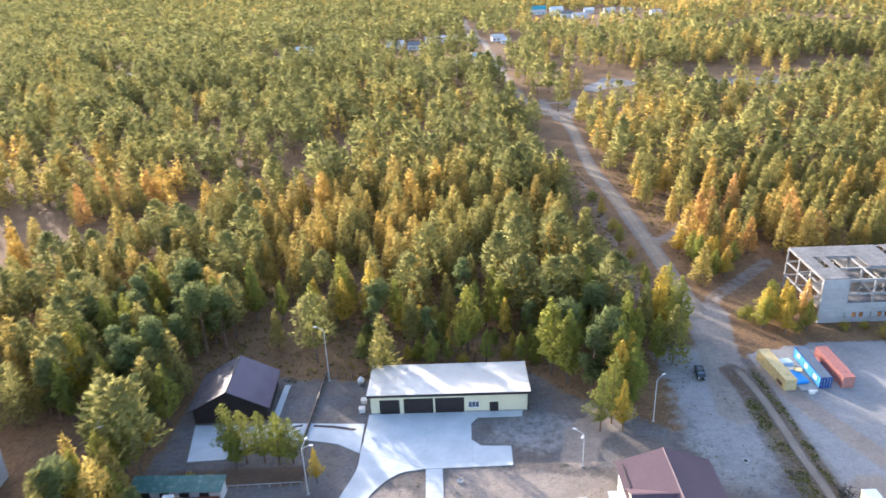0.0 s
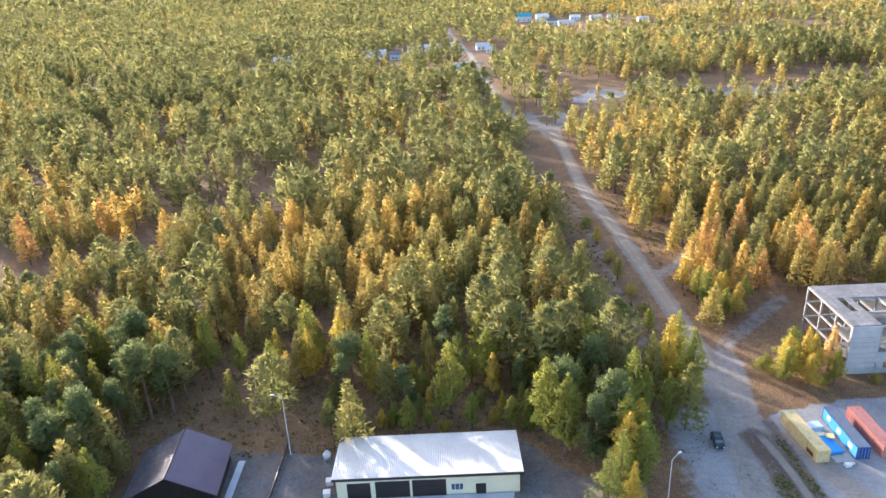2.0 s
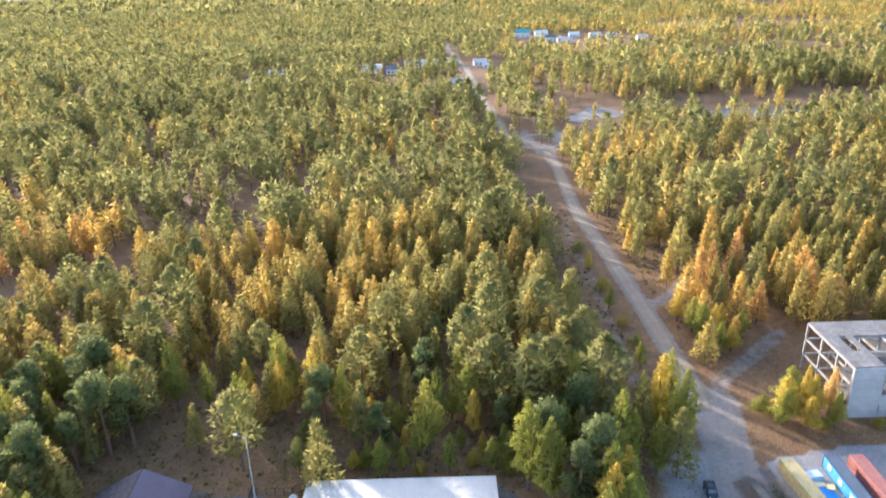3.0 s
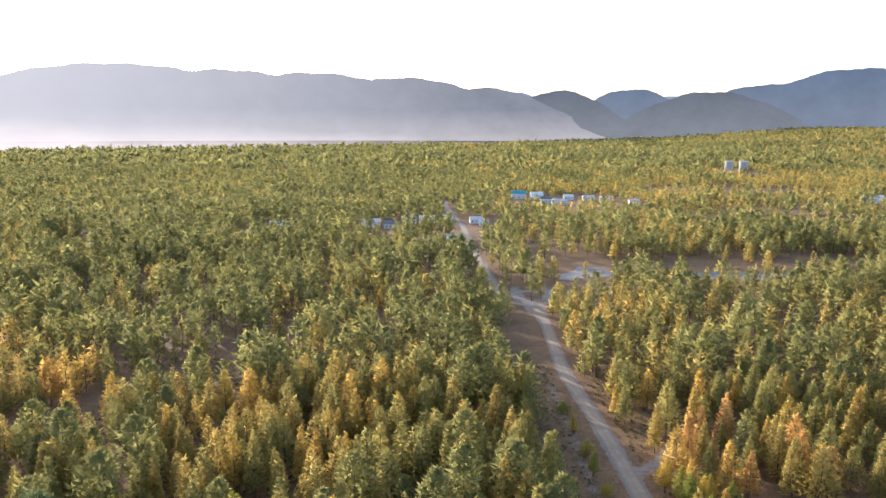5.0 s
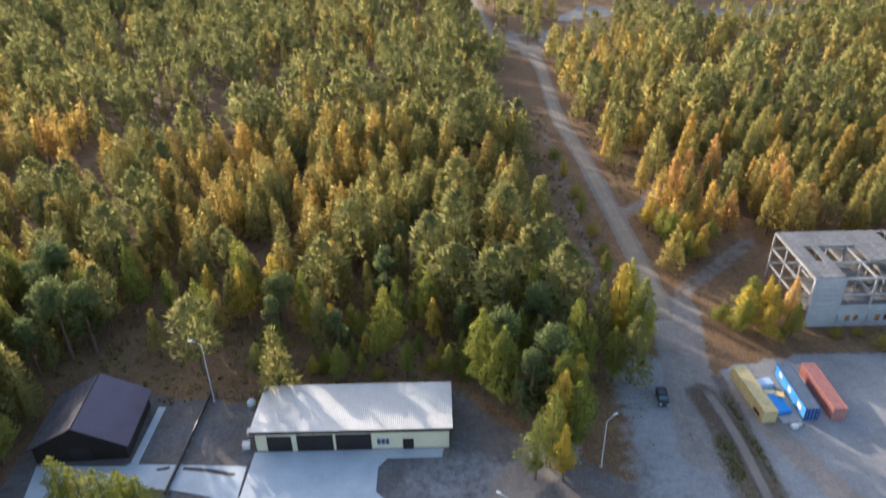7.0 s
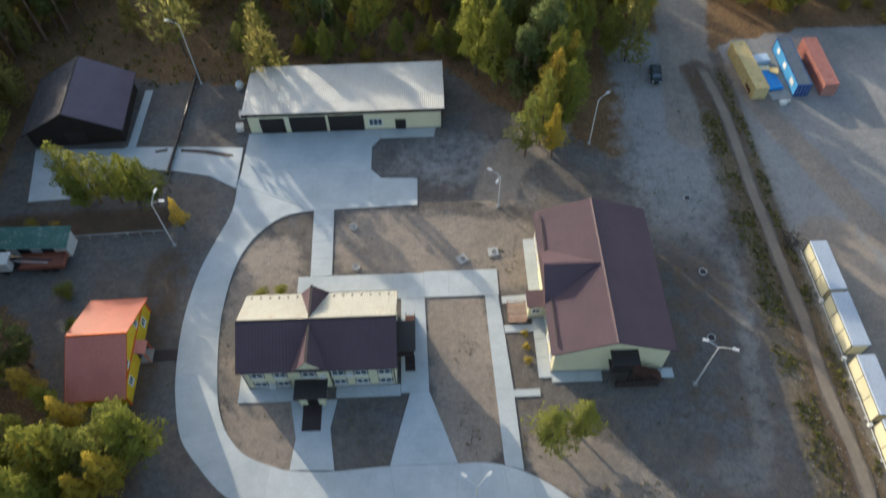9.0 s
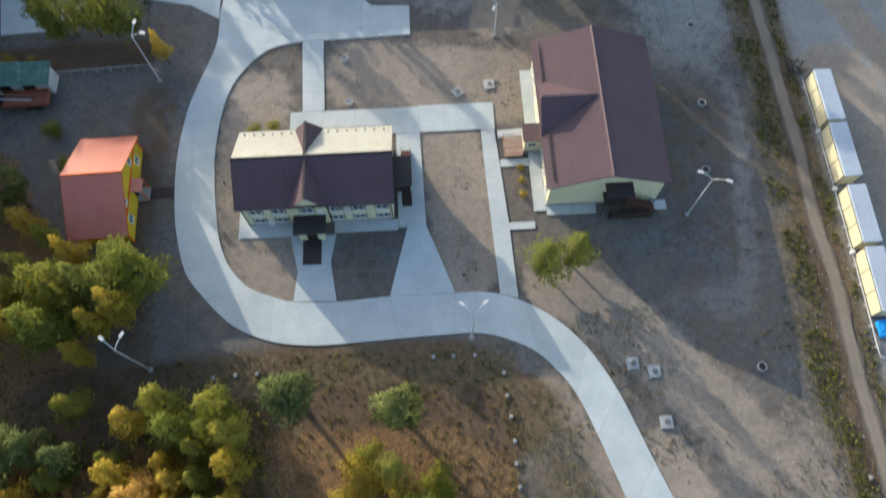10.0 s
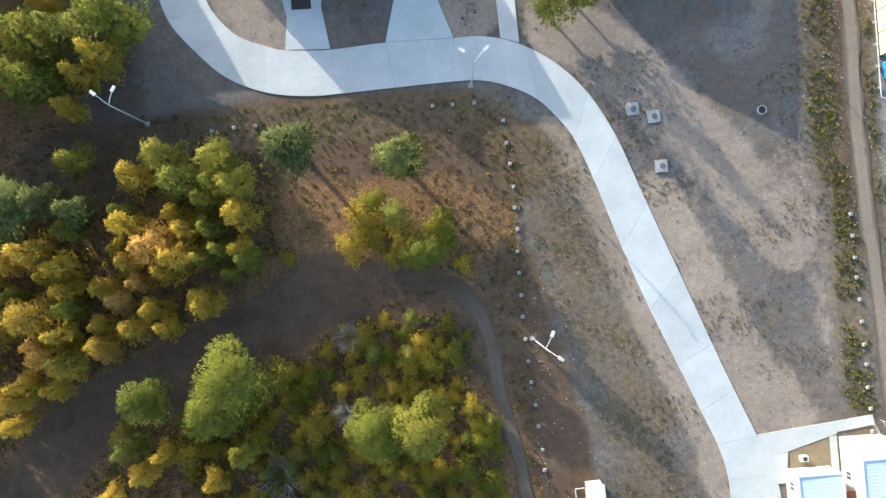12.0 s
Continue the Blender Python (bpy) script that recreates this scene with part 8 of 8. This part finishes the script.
# a low bank of mist in the valley behind the woods: a sheet that glows by itself
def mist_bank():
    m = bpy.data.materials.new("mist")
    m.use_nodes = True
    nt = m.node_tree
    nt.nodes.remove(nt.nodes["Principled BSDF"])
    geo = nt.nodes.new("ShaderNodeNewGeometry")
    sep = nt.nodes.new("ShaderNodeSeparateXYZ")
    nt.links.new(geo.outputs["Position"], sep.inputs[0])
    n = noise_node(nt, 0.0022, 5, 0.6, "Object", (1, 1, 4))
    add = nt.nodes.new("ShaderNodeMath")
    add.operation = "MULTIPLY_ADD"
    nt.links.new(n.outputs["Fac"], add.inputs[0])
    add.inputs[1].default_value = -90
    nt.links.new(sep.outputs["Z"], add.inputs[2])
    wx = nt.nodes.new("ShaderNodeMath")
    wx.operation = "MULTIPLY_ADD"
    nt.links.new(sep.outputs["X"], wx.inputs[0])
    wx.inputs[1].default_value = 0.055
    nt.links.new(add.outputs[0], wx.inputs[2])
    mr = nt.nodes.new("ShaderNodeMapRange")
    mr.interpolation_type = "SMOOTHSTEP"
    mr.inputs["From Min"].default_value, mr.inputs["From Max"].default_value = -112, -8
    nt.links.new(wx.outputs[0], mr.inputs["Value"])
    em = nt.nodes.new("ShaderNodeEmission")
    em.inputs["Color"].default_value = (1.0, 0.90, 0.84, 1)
    em.inputs["Strength"].default_value = BACKDROP_GLOW * 0.95
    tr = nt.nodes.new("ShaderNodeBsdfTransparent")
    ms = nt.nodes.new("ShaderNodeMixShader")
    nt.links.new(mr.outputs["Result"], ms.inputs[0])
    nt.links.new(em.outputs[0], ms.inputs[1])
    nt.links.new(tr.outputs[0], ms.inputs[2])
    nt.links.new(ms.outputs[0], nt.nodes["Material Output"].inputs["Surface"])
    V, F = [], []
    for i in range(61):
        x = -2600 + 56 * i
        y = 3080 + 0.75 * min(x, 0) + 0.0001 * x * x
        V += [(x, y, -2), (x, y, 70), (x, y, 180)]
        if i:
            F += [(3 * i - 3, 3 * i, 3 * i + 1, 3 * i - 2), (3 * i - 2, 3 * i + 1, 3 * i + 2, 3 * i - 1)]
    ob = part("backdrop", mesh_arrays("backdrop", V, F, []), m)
    tagged(ob, "glowing sheet of pale morning mist in the valley beyond the woods", "mist", kind="structure")


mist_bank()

# ---- weeds, stones and bare bushes ----
def tufts(name, label, P, size, cards, mats, seed, high=0.5, category="weeds"):
    rs = np.random.RandomState(seed)
    n = len(P)
    C = np.repeat(np.c_[P, np.zeros(n)], cards, 0)
    C[:, :2] += rs.normal(0, size * 0.8, (n * cards, 2))
    s = size * rs.uniform(0.3, 0.9, n * cards) * np.repeat(rs.uniform(0.5, 1.3, n), cards)
    C[:, 2] = s * high + rs.uniform(0, size * high, n * cards) * 0.8
    V, F, N = clump_cards(C, s, rs, None, 1.0)
    V[:, 2] = np.maximum(V[:, 2], -0.03)
    idx = np.repeat(rs.randint(0, len(mats), n), cards)
    ob = part(name, mesh_arrays(name, V, F, mats, idx), None)
    return tagged(ob, label, category, kind="stuff")


def strewn(seed, n, x0, x1, y0, y1, weight):
    rs = np.random.RandomState(seed)
    X, Y = rs.uniform(x0, x1, n), rs.uniform(y0, y1, n)
    ok = rs.rand(n) < weight(X, Y)
    ok &= ~inside(X, Y, [tuple(a) for a, b in DRIVE] + [tuple(b) for a, b in DRIVE][::-1])
    for x0_, y0_, x1_, y1_ in ((-31.6, 69.3, 0, 98), (-20.8, 28, -13, 57.4), (-26, 38, -2, 57.4), (6, 28, 9.2, 57.3), (12, 38, 30, 63), (-7.3, 28.8, 1.2, 54), (-67, 73, -32, 98), (52.3, 20, 56, 60), (-2.6, 52.9, 8, 57.4), (34, -40, 54, -20), (-48.5, 37.5, -39.5, 53)):
        ok &= ~((X > x0_) & (X < x1_) & (Y > y0_) & (Y < y1_))
    return np.stack([X[ok], Y[ok]], -1)


STRIPS = [[(46.3, 86), (45.8, 54), (45.6, 30), (45.6, 14), (46.3, 8), (46.8, 2), (47.5, -30)], [(50.8, 98), (51.1, 52), (51.5, 36), (51.7, 20), (51.9, 10), (52.6, -40)]]
weeds_a = strewn(61, 26000, 40, 56, -34, 104, lambda X, Y: np.maximum(smooth(2.6, 0.5, near_line(X, Y, STRIPS[0])), smooth(1.3, 0.3, near_line(X, Y, STRIPS[1]))) * (0.04 + 0.96 * smooth(0.36, 0.6, field(X, Y, 0.5, 3))) * (near_line(X, Y, TRACK) > 1.1))
tufts("weeds", "rank yellow-green weeds along the track", weeds_a, 0.13, 6, [weed_strip, weed_green, weed_strip, weed_green, weed_strip, weed], 71)
weeds_b = strewn(62, 30000, 6, 48, -34, 26, lambda X, Y: (near_line(X, Y, CLEARING_B) > 1.0) * (0.04 + 0.5 * smooth(0.5, 0.75, field(X, Y, 0.35, 4)) + 0.55 * smooth(0.35, 0.7, field(X, Y, 0.6, 12)) * smooth(6.5, 2, near_line(X, Y, [(11, 14), (14, 0), (19, -14), (22, -30)]))))
tufts("weeds", "thin dry brown grass on bare earth", weeds_b, 0.085, 5, [weed, weed, weed_green, weed_gold], 72, 0.35)
weeds_c = strewn(63, 24000, -60, 8, -34, 22, lambda X, Y: 0.75 * (near_line(X, Y, CLEARING) > 4.2) * (near_line(X, Y, CLEARING_B) > 1.1) * (0.35 + 0.65 * field(X, Y, 0.3, 6)))
tufts("undergrowth", "low rust and olive undergrowth below the trees", weeds_c, 0.13, 5, [weed, weed, weed_green, weed_gold, weed], 73, 0.5, "undergrowth")
weeds_g = strewn(77, 2600, 30, 46, 12, 62, lambda X, Y: 0.85 * np.maximum.reduce([smooth(r_, 0.3, np.hypot(X - x_, Y - y_)) for x_, y_, r_ in ((42, 35.4, 1.0), (36, 29.1, 0.9), (43.1, 25.9, 0.8), (41.3, 24.2, 0.6), (41.3, 16.2, 1.3), (40.3, 16.4, 0.9), (35.2, 56.9, 1.2), (35.9, 49.4, 1.4), (44.3, 17.5, 0.9))]))
tufts("weeds", "dark green knots of weeds in the bare yard", weeds_g, 0.12, 6, [weed_green], 78, 0.5)
weeds_d = strewn(64, 12000, -38, 46, 26, 100, lambda X, Y: 0.03 + 0.6 * smooth(0.58, 0.76, field(X, Y, 0.4, 7)) + 0.75 * np.maximum.reduce([smooth(r_, 0.8, np.hypot(X - x_, Y - y_)) for x_, y_, r_ in ((-10.5, 34.5, 4), (-21.5, 33, 2.6), (2.5, 36, 2.6), (-8, 32, 2.5), (3.5, 45, 2), (10.5, 58, 2), (-11, 62, 1.8))]))
tufts("weeds", "scattered dry weeds in the yard", weeds_d, 0.10, 5, [weed, weed, weed_green, weed_green], 74, 0.4)
weeds_f = strewn(70, 9000, -62, 8, -34, 18, lambda X, Y: 0.9 * forest_mask(X, Y) * (0.4 + 0.6 * field(X, Y, 0.25, 3)))
tufts("undergrowth", "knee-high leafy undergrowth in green, gold and rust", weeds_f, 0.24, 6, [leaf_shrub, weed, leaf_shrub_green, weed_green, weed], 76, 0.9, "undergrowth")
weeds_e = strewn(65, 24000, -110, 75, 96, 260, lambda X, Y: 0.7 * (0.3 + 0.7 * field(X, Y, 0.2, 6)) * ((near_line(X, Y, GRAVEL_ROAD) > 3.5) & (near_line(X, Y, [(43, 84), (46, 104), (46.5, 128)]) > 7) & (Y > 98) & ((X < 38) | (forest_mask(X, Y) > 0.5))))
tufts("undergrowth", "brown undergrowth at the edge of the woods", weeds_e, 0.3, 5, [weed, weed_gold, weed_green, weed_gold], 75, 0.6, "undergrowth")


def stones():
    rs = np.random.RandomState(66)
    P = np.concatenate([strewn(67, 1500, 8, 52, -40, 26, lambda X, Y: 0.45 + 0 * X), strewn(68, 2600, 42, 54, 0, 100, lambda X, Y: 0.15 + 0.75 * smooth(2.5, 0.5, np.minimum(near_line(X, Y, [(47.2, 90), (47.3, 40), (47.6, 10)]), near_line(X, Y, [(52.4, 60), (52.6, 10)])))), strewn(69, 160, 7.5, 10, -26, 0, lambda X, Y: 0.8 + 0 * X)])
    n = len(P)
    o = np.array([(1, 0, 0), (0, 1, 0), (-1, 0, 0), (0, -1, 0), (0, 0, 0.8), (0, 0, -0.4)])
    s = 0.03 + 0.075 * rs.power(0.45, n)
    V = (np.c_[P, np.full(n, 0.02)][:, None] + o[None] * s[:, None, None] * rs.uniform(0.6, 1.3, (n, 6, 1))).reshape(-1, 3)
    f = np.array([(0, 1, 4), (1, 2, 4), (2, 3, 4), (3, 0, 4), (1, 0, 5), (2, 1, 5), (3, 2, 5), (0, 3, 5)])
    F = (6 * np.arange(n)[:, None, None] + f[None]).reshape(-1, 3)
    ob = part("stones", mesh_arrays("stones", V, F, [panel_concrete]), None)
    tagged(ob, "small pale stones lying on the earth", "stones", kind="stuff")


stones()


def bare_bush(x, y, h, seed):
    t = thing("bush", x, y, 0, 0, "leafless grey bush with many thin twigs", "bush")
    r = random.Random(seed)
    bm = bmesh.new()
    for k in range(60):
        a = r.uniform(0, 6.283)
        L = h * r.uniform(0.6, 1.0)
        d = Vector((math.cos(a), math.sin(a), r.uniform(0.5, 1.6))).normalized()
        p0, p1 = Vector((0, 0, 0)), d * L * 0.5
        p2 = d * L + Vector((r.uniform(-0.5, 0.5), r.uniform(-0.5, 0.5), r.uniform(-0.2, 0.5)))
        tube(bm, [p0, p1, p2], [0.06, 0.035, 0.012], 4)
        for q in range(3):
            e = p1.lerp(p2, r.uniform(0.1, 0.9))
            tube(bm, [e, e + Vector((r.uniform(-0.8, 0.8), r.uniform(-0.8, 0.8), r.uniform(0, 0.7)))], [0.025, 0.01], 4)
    part("twig_mass", bm, grey_twig, t)


bare_bush(-23.2, -22.4, 4.8, 4)
bare_bush(-13.9, -6.4, 2.6, 5)
bare_bush(-14.8, -15.5, 2.4, 6)
